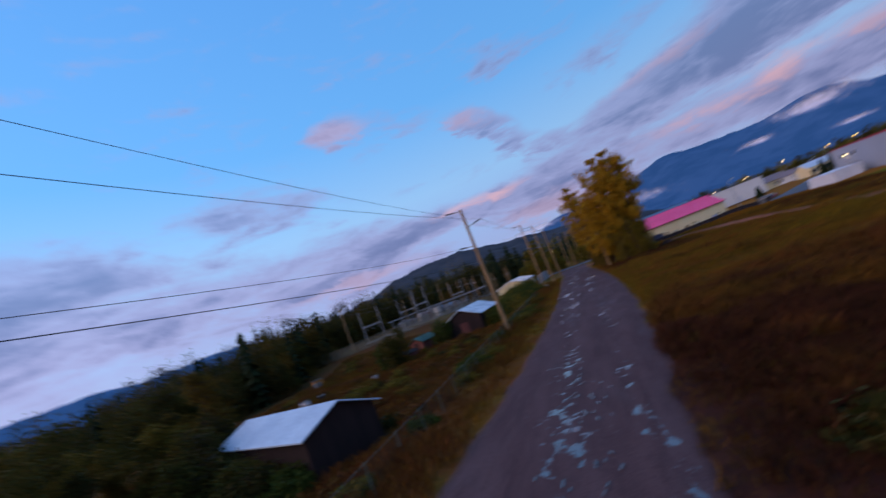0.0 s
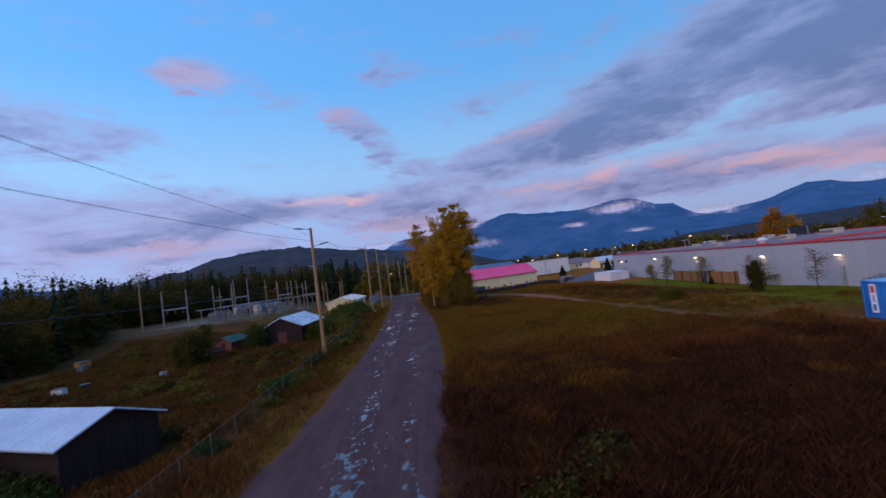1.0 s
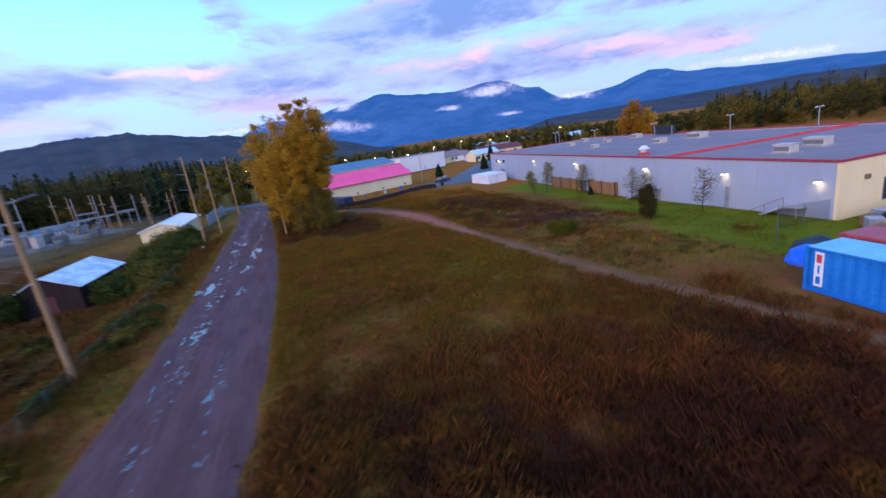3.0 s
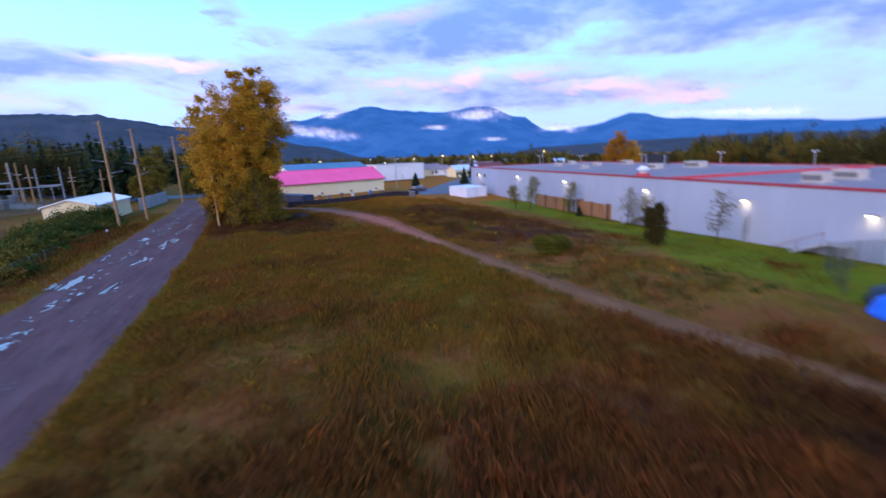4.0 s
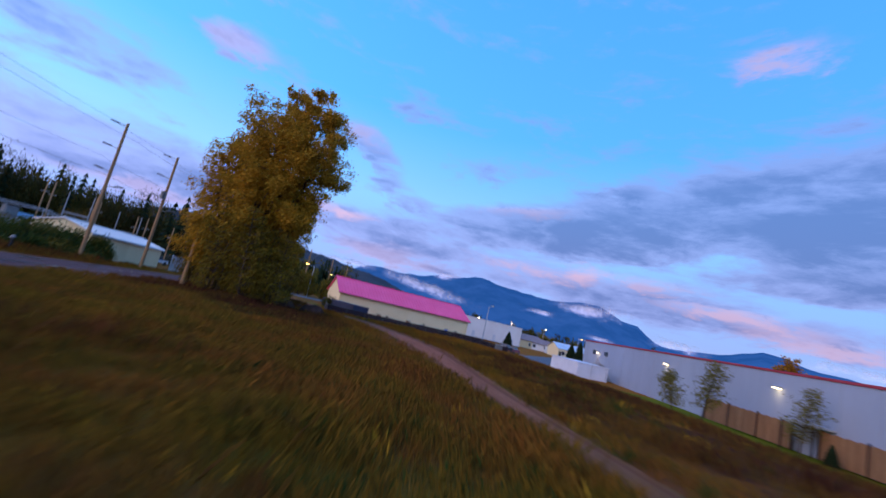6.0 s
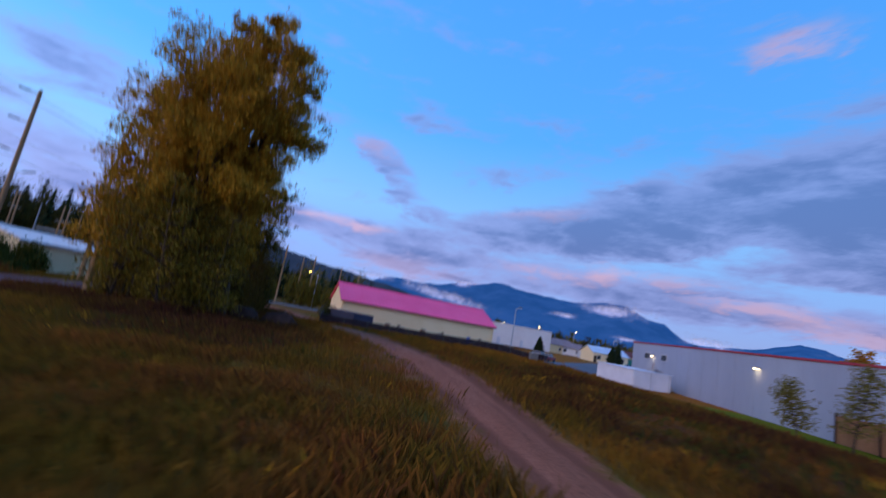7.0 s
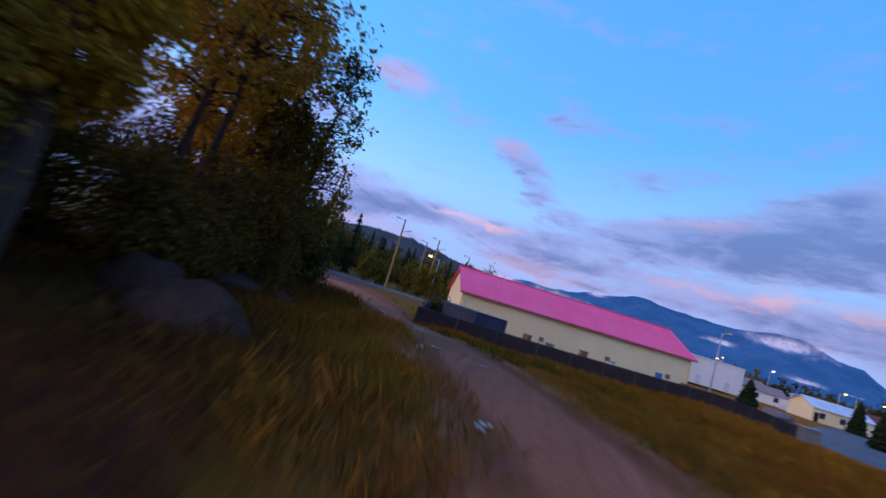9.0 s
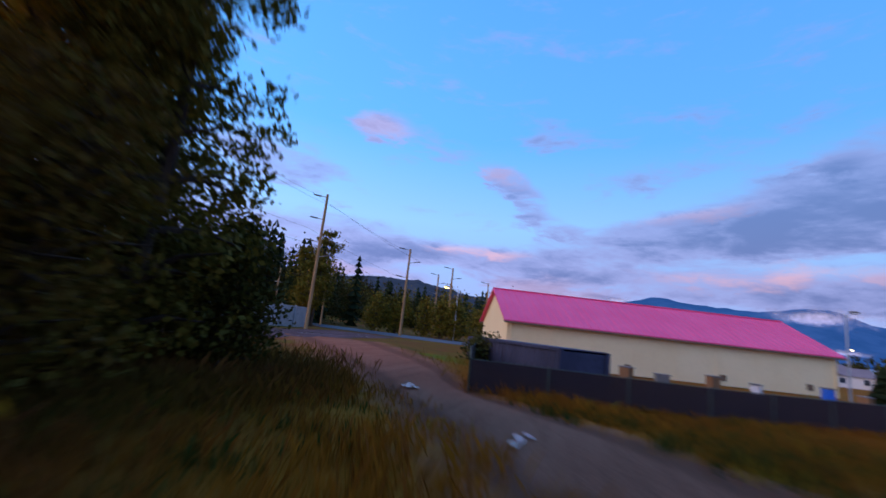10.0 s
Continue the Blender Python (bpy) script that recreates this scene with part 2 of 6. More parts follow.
def net_mat(name, col, size, solid, clear=0.9):
    """Woven wire or slatted net: diagonal strands with gaps between."""
    k = Nodes(name)
    k.done(col, 0.8, 0.0, 0.1)
    waves = []
    for turn in (45, -45):
        m = k.node("ShaderNodeMapping")
        m.inputs["Rotation"].default_value = (radians(turn), radians(turn), radians(20))
        k.nt.links.new(k.tc.outputs["Object"], m.inputs[0])
        w = k.node("ShaderNodeTexWave")
        w.inputs["Scale"].default_value = size
        k.nt.links.new(m.outputs[0], w.inputs[0])
        waves.append(k.step(w.outputs["Fac"], 1 - solid, 1.0))
    f = k.math("MAXIMUM", waves[0], waves[1])
    tr = k.node("ShaderNodeBsdfTransparent")
    mx = k.node("ShaderNodeMixShader")
    k.nt.links.new(k.math("MAXIMUM", f, 1 - clear), mx.inputs[0])
    k.nt.links.new(tr.outputs[0], mx.inputs[1])
    k.nt.links.new(k.bsdf.outputs[0], mx.inputs[2])
    k.nt.links.new(mx.outputs[0], k.nt.nodes["Material Output"].inputs[0])
    return k.mat


def meadow_col(k):
    """Autumn meadow: ochre and olive grass, rusty patches, maroon weeds towards the south-east, and tree shade put into
    the colour.
    """
    sep = k.node("ShaderNodeSeparateXYZ")
    k.nt.links.new(k.tc.outputs["Object"], sep.inputs[0])
    x, y = sep.outputs[0], sep.outputs[1]
    big, mid, other = k.noise(0.10, 4, 0.6), k.noise(0.55, 5, 0.65), k.noise(0.23, 4, 0.6, (1.3, 1.0, 1.0))
    col = k.mix(k.step(mid, 0.36, 0.60), (0.250, 0.108, 0.016), (0.140, 0.080, 0.011))
    col = k.mix(k.math("MULTIPLY", k.step(other, 0.52, 0.62), 0.85), col, k.mix(k.step(mid, 0.42, 0.58), (0.082, 0.066, 0.008), (0.145, 0.104, 0.011)))
    col = k.mix(k.math("MULTIPLY", k.step(k.math("ADD", big, k.math("MULTIPLY", mid, 0.35)), 0.53, 0.70), 0.85), col, (0.190, 0.056, 0.018))
    green = k.math("MULTIPLY", k.step(y, 8, 32), k.step(k.noise(0.34, 5, 0.65), 0.40, 0.58))
    col = k.mix(k.math("MULTIPLY", green, 0.66), col, k.mix(k.step(mid, 0.40, 0.60), (0.084, 0.070, 0.008), (0.155, 0.108, 0.011)))
    south = k.math("MULTIPLY", k.math("MULTIPLY", k.step(y, 27, 5), k.step(x, 2.6, 4.2)), k.step(x, 37, 29))
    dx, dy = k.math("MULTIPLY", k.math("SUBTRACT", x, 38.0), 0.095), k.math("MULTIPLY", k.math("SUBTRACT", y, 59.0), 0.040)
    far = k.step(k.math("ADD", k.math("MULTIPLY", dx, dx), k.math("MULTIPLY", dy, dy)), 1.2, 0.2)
    # dark oval under the cottonwoods: rusty weeds, and tree shade put into the colour
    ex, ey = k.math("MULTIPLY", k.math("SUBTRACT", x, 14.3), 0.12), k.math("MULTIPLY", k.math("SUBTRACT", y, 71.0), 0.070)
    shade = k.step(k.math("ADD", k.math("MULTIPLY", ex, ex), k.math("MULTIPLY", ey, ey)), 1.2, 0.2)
    # second dark oval beside them: only tree shade, painted with the weeds' colour
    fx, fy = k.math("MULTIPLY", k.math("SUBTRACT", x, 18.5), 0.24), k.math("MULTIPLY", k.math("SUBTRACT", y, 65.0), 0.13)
    damp_shade = k.step(k.math("ADD", k.math("MULTIPLY", fx, fx), k.math("MULTIPLY", fy, fy)), 1.3, 0.2)
    south = k.math("ADD", south, k.math("MULTIPLY", damp_shade, 0.7))
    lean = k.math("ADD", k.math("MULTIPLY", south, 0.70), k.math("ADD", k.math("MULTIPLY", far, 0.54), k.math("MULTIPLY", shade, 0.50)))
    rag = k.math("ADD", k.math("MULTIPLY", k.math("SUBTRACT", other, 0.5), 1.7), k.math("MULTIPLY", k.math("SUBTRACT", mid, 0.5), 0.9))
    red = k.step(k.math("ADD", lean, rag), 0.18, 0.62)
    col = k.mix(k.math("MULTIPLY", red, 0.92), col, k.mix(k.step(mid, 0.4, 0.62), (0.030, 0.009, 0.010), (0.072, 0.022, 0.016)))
    gold = k.math("MULTIPLY", k.math("MULTIPLY", k.step(y, 72, 82), k.step(x, 13.5, 17.5)), k.math("SUBTRACT", 1.0, k.math("MULTIPLY", k.step(x, 20, 25), 0.6)))
    return k.mix(k.math("MULTIPLY", gold, 0.75), col, (0.52, 0.155, 0.012))


def ground_mat():
    k = Nodes("meadow_soil")
    att = k.node("ShaderNodeAttribute")
    att.attribute_name = "zone"
    sep = k.node("ShaderNodeSeparateColor")
    k.nt.links.new(att.outputs["Color"], sep.inputs[0])
    lawn, weed, bare = sep.outputs
    mid, fine = k.noise(0.6, 6, 0.65), k.noise(7.0, 4, 0.7)
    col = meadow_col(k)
    edge = k.math("MULTIPLY", k.math("SUBTRACT", mid, 0.5), 0.9)
    col = k.mix(k.math("MULTIPLY", k.step(k.math("ADD", weed, edge), 0.2, 0.65), 0.8), col, k.mix(k.step(fine, 0.4, 0.6), (0.062, 0.022, 0.012), (0.115, 0.052, 0.016)))
    col = k.mix(k.step(k.math("ADD", lawn, edge), 0.30, 0.75), col, k.mix(k.step(mid, 0.35, 0.65), (0.105, 0.125, 0.005), (0.145, 0.138, 0.006)))
    col = k.mix(k.math("MULTIPLY", k.step(k.math("ADD", bare, edge), 0.25, 0.75), 0.8), col, k.mix(fine, (0.17, 0.075, 0.036), (0.23, 0.105, 0.052)))
    col = k.mix(k.math("MULTIPLY", k.step(fine, 0.5, 0.75), 0.6), col, (0.030, 0.018, 0.009))
    k.bump(fine, 0.6, 0.12)
    return k.done(col, 0.95, 0, 0.05)


def blade_mat(name, cols, share):
    """Grass and weeds: the meadow's patchy colour with its painted tree shade, and each blade a little different."""
    k = Nodes(name)
    geo = k.node("ShaderNodeNewGeometry")
    own = k.ramp(geo.outputs["Random Per Island"], cols)
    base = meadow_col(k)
    mul = k.node("ShaderNodeMix")
    mul.data_type, mul.blend_type = "RGBA", "MULTIPLY"
    mul.inputs[0].default_value = 1.0
    k.nt.links.new(base, mul.inputs[6])
    k.nt.links.new(k.ramp(geo.outputs["Random Per Island"], [(0.75, 0.8, 0.7), (1.55, 1.45, 1.3), (1.0, 0.95, 0.95), (1.25, 1.2, 1.0)]), mul.inputs[7])
    col = k.mix(share, mul.outputs[2], own)
    k.done(col, 0.85, 0.0, 0.05)
    tr = k.node("ShaderNodeBsdfTranslucent")
    k.nt.links.new(col, tr.inputs[0])
    mixn = k.node("ShaderNodeMixShader")
    mixn.inputs[0].default_value = 0.3
    k.nt.links.new(k.bsdf.outputs[0], mixn.inputs[1])
    k.nt.links.new(tr.outputs[0], mixn.inputs[2])
    k.nt.links.new(mixn.outputs[0], k.nt.nodes["Material Output"].inputs[0])
    return k.mat


def gravel_mat(name, a, b, wet, lanes=(), soft=0.2, south=None, ruts=0.0):
    """Packed gravel; standing water gathers along the wheel lanes (x of each lane)."""
    k = Nodes(name)
    mid, fine = k.noise(0.8, 6, 0.65, (1.0, 0.22, 1.0)), k.noise(26, 3, 0.7)
    col = k.mix(k.step(mid, 0.35, 0.68), a, b)
    col = k.mix(k.math("MULTIPLY", k.step(k.noise(3.2, 4, 0.6, (1.0, 0.07, 1.0)), 0.48, 0.68), 0.45), col, tuple(v * 0.6 for v in a))
    col = k.mix(k.math("MULTIPLY", k.step(fine, 0.5, 0.72), 0.6), col, tuple(v * 1.7 for v in b))
    col = k.mix(k.math("MULTIPLY", k.step(k.noise(11, 4, 0.6), 0.52, 0.7), 0.5), col, tuple(v * 0.45 for v in a))
    if south:
        pos = k.node("ShaderNodeSeparateXYZ")
        k.nt.links.new(k.tc.outputs["Object"], pos.inputs[0])
        col = k.mix(k.step(k.math("ADD", pos.outputs[1], k.math("MULTIPLY", mid, 14.0)), 64, 42), col, k.mix(k.step(mid, 0.35, 0.68), south, tuple(v * 1.35 for v in south)))
    # damp gravel, which only lowers the roughness
    damp_shade = k.step(k.noise(0.35, 4, 0.6, (1.0, 0.3, 1.0)), 0.5, 0.7)
    rough = k.math("SUBTRACT", 0.95, k.math("MULTIPLY", damp_shade, wet))
    spec = 0.03
    if lanes:
        sep = k.node("ShaderNodeSeparateXYZ")
        k.nt.links.new(k.tc.outputs["Object"], sep.inputs[0])
        wob = k.math("MULTIPLY", k.math("SUBTRACT", k.noise(0.12, 2, 0.5), 0.5), 1.6)
        x = k.math("ADD", sep.outputs[0], wob)
        lane = None
        for lx, half in lanes:
            d = k.math("ABSOLUTE", k.math("SUBTRACT", x, lx), 0.0)
            m = k.step(d, half, half * 0.25)
            lane = m if lane is None else k.math("MAXIMUM", lane, m)
        holes = k.math("ADD", k.math("MULTIPLY", k.noise(1.7, 6, 0.62, (1.2, 0.75, 1.0)), 0.75), k.math("MULTIPLY", k.noise(0.22, 2, 0.5), 0.35))
        film = k.step(k.math("ADD", k.math("ADD", holes, k.math("MULTIPLY", k.step(sep.outputs[1], 20, 2), 0.032)), k.math("MULTIPLY", lane, 0.095)), 0.705, 0.735)
        rough = k.math("SUBTRACT", rough, k.math("MULTIPLY", film, 0.86))
        col = k.mix(k.math("MULTIPLY", film, 0.6), col, (0.10, 0.09, 0.09))
        fine = k.math("MULTIPLY", fine, k.math("SUBTRACT", 1.0, film))
        spec = k.math("ADD", 0.12, k.math("MULTIPLY", film, 0.8))
        k.put(k.bsdf.inputs["Specular IOR Level"], spec)
        spec = None
    att = k.node("ShaderNodeAttribute")
    att.attribute_name = "across"
    if ruts:
        d = k.math("ABSOLUTE", k.math("SUBTRACT", att.outputs["Fac"], k.math("ADD", 0.40, k.math("MULTIPLY", k.noise(0.5, 3, 0.6), 0.22))), 0.0)
        col = k.mix(k.math("MULTIPLY", k.step(d, 0.20, 0.04), ruts), col, tuple(v * 0.52 for v in a))
    rag = k.math("ADD", k.math("MULTIPLY", k.math("SUBTRACT", k.noise(0.9, 5, 0.65), 0.5), 0.9), k.math("MULTIPLY", k.math("SUBTRACT", k.noise(5.0, 3, 0.6), 0.5), 0.35))
    verge = k.step(k.math("ADD", att.outputs["Fac"], k.math("MULTIPLY", rag, soft * 2.2)), 1.0 - soft, 1.06)
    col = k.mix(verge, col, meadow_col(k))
    k.bump(fine, 0.5, 0.03)
    k.put(k.bsdf.inputs["Base Color"], col)
    k.put(k.bsdf.inputs["Roughness"], rough)
    if spec is not None:
        k.bsdf.inputs["Specular IOR Level"].default_value = spec
    return k.mat


M = {
    "ground": ground_mat(),
    "gravel": gravel_mat("wet_gravel", (0.086, 0.042, 0.040), (0.125, 0.065, 0.061), 0.26, ((1.2, 1.2), (3.7, 0.6)), 0.10),
    "dirt": gravel_mat("dirt_trail", (0.280, 0.096, 0.052), (0.350, 0.126, 0.070), 0.08, (), 0.50, (0.150, 0.070, 0.030), 0.6),
    "asphalt": surf("old_asphalt", (0.07, 0.07, 0.078), (0.11, 0.11, 0.12), 0.15, 9, 0.7),
    "concrete": surf("pale_concrete", (0.30, 0.29, 0.28), (0.40, 0.39, 0.37), 0.5, 12, 0.85),
    "substation": surf("grey_gravel_pad", (0.18, 0.145, 0.115), (0.25, 0.205, 0.165), 0.2, 10, 0.9),
    "pole": surf("weathered_pole_wood", (0.30, 0.165, 0.070), (0.42, 0.25, 0.115), 0.8, 6, 0.8, stretch=(6, 6, 0.4)),
    "steel": surf("galvanised_steel", (0.38, 0.40, 0.42), (0.48, 0.50, 0.52), 1.5, 20, 0.45, 0.6),
    "rail": surf("dull_green_fence_rail", (0.075, 0.090, 0.065), (0.12, 0.14, 0.10), 1.5, 20, 0.6, 0.2),
    "frame": surf("dull_steel_lattice", (0.25, 0.24, 0.225), (0.34, 0.33, 0.31), 1.5, 20, 0.6, 0.3),
    "porcelain": surf("dark_glazed_porcelain", (0.06, 0.055, 0.06), (0.10, 0.09, 0.10), 6, 30, 0.3),
    "insulator": surf("grey_porcelain", (0.14, 0.135, 0.13), (0.20, 0.19, 0.18), 6, 30, 0.3),
    "wire": surf("dark_cable", (0.03, 0.03, 0.035), (0.05, 0.05, 0.055), 1, 8, 0.5),
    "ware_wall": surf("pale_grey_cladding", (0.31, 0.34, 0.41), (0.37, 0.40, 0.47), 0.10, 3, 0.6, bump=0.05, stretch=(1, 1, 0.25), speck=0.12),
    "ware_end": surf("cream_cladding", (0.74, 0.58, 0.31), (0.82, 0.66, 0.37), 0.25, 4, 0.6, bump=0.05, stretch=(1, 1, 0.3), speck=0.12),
    "roof_gravel": surf("grey_roof_membrane", (0.21, 0.155, 0.15), (0.27, 0.20, 0.195), 0.12, 5, 0.85),
    "red_trim": surf("dark_red_metal_trim", (0.30, 0.030, 0.045), (0.38, 0.045, 0.06), 0.5, 9, 0.5),
    "red_paint": surf("bright_red_metal", (0.55, 0.05, 0.06), (0.62, 0.08, 0.09), 0.5, 9, 0.5),
    "unit_warm": surf("cream_unit_paint", (0.46, 0.40, 0.34), (0.54, 0.48, 0.41), 0.8, 9, 0.6, speck=0.2),
    "spruce_needle": leaf_mat("dark_spruce_needles", [(0.010, 0.018, 0.008), (0.018, 0.028, 0.010), (0.026, 0.036, 0.012)], 0.1, 0.8),
    "unit": surf("white_unit_paint", (0.55, 0.55, 0.56), (0.68, 0.68, 0.68), 0.8, 9, 0.5, speck=0.12),
    "black": surf("black_panel", (0.02, 0.02, 0.022), (0.035, 0.035, 0.04), 0.8, 9, 0.5),
    "pink": surf("pink_roof_metal", (0.84, 0.065, 0.19), (0.90, 0.095, 0.23), 0.20, 4, 0.45, bump=0.06, spec=0.4, speck=0.12),
    "cream": surf("cream_metal_wall", (0.84, 0.66, 0.36), (0.88, 0.72, 0.42), 0.25, 5, 0.6, bump=0.05, speck=0.12),
    "cream_trim": surf("brown_eave_trim", (0.16, 0.10, 0.06), (0.22, 0.15, 0.09), 1, 9, 0.6),
    "white_wall": surf("off_white_wall", (0.76, 0.70, 0.64), (0.82, 0.77, 0.71), 0.2, 5, 0.65, bump=0.05, speck=0.12),
    "blue_roof": surf("blue_roof_metal", (0.075, 0.15, 0.22), (0.105, 0.20, 0.29), 0.2, 5, 0.5),
    "box_white": surf("white_storage_paint", (0.66, 0.66, 0.70), (0.76, 0.76, 0.80), 0.4, 6, 0.55, speck=0.12),
    "blue_box": surf("blue_container_paint", (0.010, 0.15, 0.50), (0.016, 0.20, 0.60), 0.4, 6, 0.5),
    "blue_top": surf("light_blue_container_roof", (0.16, 0.46, 0.66), (0.24, 0.55, 0.74), 0.7, 6, 0.55),
    "red_box": surf("faded_red_container_paint", (0.36, 0.06, 0.07), (0.48, 0.11, 0.11), 0.5, 6, 0.6),
    "tarp": surf("blue_tarpaulin", (0.015, 0.11, 0.55), (0.03, 0.17, 0.68), 0.9, 5, 0.4),
    "navy": surf("dark_navy_container_paint", (0.035, 0.038, 0.07), (0.055, 0.058, 0.10), 0.5, 6, 0.6),
    "wood_brown": surf("brown_fence_boards", (0.24, 0.115, 0.05), (0.33, 0.17, 0.075), 0.7, 9, 0.8, stretch=(3, 3, 0.5), vary=0.5),
    "wood_dark": surf("dark_barn_boards", (0.022, 0.011, 0.010), (0.040, 0.019, 0.016), 0.8, 9, 0.85, stretch=(3, 3, 0.4), vary=0.5),
    "tin": surf("white_tin_roof", (0.50, 0.56, 0.62), (0.66, 0.72, 0.76), 0.35, 5, 0.42, 0.15, 0.05),
    "tin_rust": surf("patchy_tin_roof", (0.42, 0.46, 0.50), (0.82, 0.84, 0.84), 0.55, 3, 0.5, 0.0),
    "green_roof": surf("green_shed_roof", (0.03, 0.075, 0.050), (0.05, 0.11, 0.075), 0.6, 6, 0.7),
    "maroon": surf("maroon_shed_boards", (0.11, 0.035, 0.03), (0.16, 0.05, 0.04), 0.8, 9, 0.8),
    "orange": surf("orange_boards", (0.55, 0.18, 0.03), (0.62, 0.24, 0.05), 0.8, 9, 0.8),
    "teal": surf("teal_container_paint", (0.015, 0.18, 0.15), (0.022, 0.24, 0.20), 0.6, 7, 0.6),
    "glass": surf("dark_window_glass", (0.03, 0.035, 0.045), (0.05, 0.055, 0.07), 0.5, 5, 0.15, spec=0.6),
    "white_paint": surf("white_lettering_paint", (0.75, 0.75, 0.75), (0.82, 0.82, 0.82), 2, 12, 0.6),
    "rock": surf("grey_boulder", (0.052, 0.027, 0.020), (0.085, 0.045, 0.034), 1.4, 9, 0.9, bump=0.9, dist=0.10, spec=0.03),
    "bark": surf("grey_brown_bark", (0.046, 0.029, 0.019), (0.086, 0.056, 0.037), 1.6, 12, 0.9, bump=0.7, stretch=(4, 4, 0.7)),
    "link": net_mat("chain_link_mesh", (0.045, 0.055, 0.038), 9.0, 0.03, 0.99),
    "weave": net_mat("beige_slatted_mesh", (0.24, 0.20, 0.14), 7.0, 0.12, 0.90),
    "screen": net_mat("dark_screened_mesh", (0.060, 0.038, 0.040), 9.0, 0.75, 0.28),
    "lamp": glow_mat("warm_lamp_glow", (1.0, 0.72, 0.36), 14.0),
    "amber": glow_mat("amber_lamp_glow", (1.0, 0.55, 0.08), 12.0),
    "leaf_gold": leaf_mat("autumn_cottonwood_leaves", [(0.19, 0.110, 0.013), (0.54, 0.265, 0.020), (0.34, 0.205, 0.018), (0.62, 0.295, 0.021), (0.25, 0.185, 0.018)]),
    "leaf_orange": leaf_mat("orange_autumn_leaves", [(0.30, 0.120, 0.010), (0.46, 0.190, 0.012), (0.22, 0.120, 0.012), (0.38, 0.140, 0.010)]),
    "leaf_sapling": leaf_mat("thin_pale_olive_leaves", [(0.14, 0.13, 0.030), (0.20, 0.165, 0.035), (0.17, 0.13, 0.028)]),
    "leaf_woodland": leaf_mat("dark_woodland_leaves", [(0.040, 0.040, 0.009), (0.075, 0.065, 0.011), (0.055, 0.056, 0.010), (0.115, 0.070, 0.011)], 0.2),
    "leaf_olive": leaf_mat("olive_leaves", [(0.085, 0.068, 0.013), (0.17, 0.125, 0.018), (0.11, 0.092, 0.015), (0.23, 0.14, 0.017)]),
    "leaf_green": leaf_mat("green_shrub_leaves", [(0.030, 0.048, 0.010), (0.062, 0.082, 0.013), (0.046, 0.066, 0.013), (0.095, 0.092, 0.015)]),
    "leaf_rust": leaf_mat("rusty_shrub_leaves", [(0.075, 0.026, 0.013), (0.14, 0.050, 0.018), (0.19, 0.085, 0.018), (0.085, 0.055, 0.012)]),
    "leaf_bush": leaf_mat("yellow_green_bush_leaves", [(0.056, 0.058, 0.008), (0.110, 0.100, 0.010), (0.078, 0.080, 0.009), (0.130, 0.102, 0.011)]),
    "leaf_dark": leaf_mat("dull_dark_green_leaves", [(0.022, 0.026, 0.007), (0.040, 0.042, 0.009), (0.056, 0.042, 0.009), (0.078, 0.044, 0.010)], 0.2),
    "leaf_under": leaf_mat("brown_undergrowth_leaves", [(0.085, 0.050, 0.012), (0.16, 0.085, 0.014), (0.11, 0.085, 0.014), (0.20, 0.105, 0.014)]),
    "leaf_front": leaf_mat("olive_gold_leaves", [(0.11, 0.088, 0.013), (0.25, 0.160, 0.017), (0.16, 0.125, 0.015), (0.30, 0.165, 0.017)]),
    "leaf_wood": leaf_mat("dull_woodland_leaves", [(0.095, 0.086, 0.013), (0.18, 0.13, 0.017), (0.12, 0.115, 0.015), (0.26, 0.145, 0.017)], 0.2),
    "needle": leaf_mat("dark_conifer_needles", [(0.052, 0.052, 0.015), (0.078, 0.073, 0.019), (0.105, 0.090, 0.024)], 0.15, 0.8),
    "grass": blade_mat("dry_meadow_grass", [(0.14, 0.098, 0.010), (0.25, 0.130, 0.014), (0.30, 0.165, 0.018), (0.10, 0.085, 0.008), (0.17, 0.065, 0.014)], 0.36),
    "grass_green": leaf_mat("green_grass_blades", [(0.082, 0.086, 0.007), (0.11, 0.098, 0.008), (0.14, 0.108, 0.009)], 0.3, 0.8),
    "seedhead": leaf_mat("pale_seed_heads", [(0.11, 0.062, 0.014), (0.16, 0.085, 0.020), (0.08, 0.056, 0.010)], 0.25, 0.85),
    "weed": blade_mat("red_brown_weeds", [(0.028, 0.009, 0.008), (0.058, 0.018, 0.010), (0.045, 0.022, 0.008), (0.130, 0.055, 0.020), (0.040, 0.028, 0.007)], 0.50),
}


def water_mat():
    k = Nodes("puddle_water")
    k.bump(k.noise(3.0, 3, 0.5), 0.08, 0.02)
    return k.done((0.10, 0.08, 0.075), 0.16, 0.0, 0.6)


def far_mat(name, a, b, scale, haze_glow, amount):
    """Distant slopes: woods on them, and the haze of the blue air put in as glow."""
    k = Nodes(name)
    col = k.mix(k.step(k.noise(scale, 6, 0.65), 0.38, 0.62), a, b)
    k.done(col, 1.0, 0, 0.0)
    k.bsdf.inputs["Emission Color"].default_value = (*haze_glow, 1)
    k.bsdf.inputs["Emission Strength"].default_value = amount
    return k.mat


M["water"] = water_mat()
M["hill"] = far_mat("wooded_hill_haze_glow", (0.020, 0.024, 0.026), (0.036, 0.038, 0.040), 0.02, (0.05, 0.085, 0.20), 0.22)
M["mountain"] = far_mat("blue_mountain_haze_glow", (0.012, 0.030, 0.060), (0.030, 0.056, 0.10), 0.006, (0.028, 0.125, 0.44), 0.42)


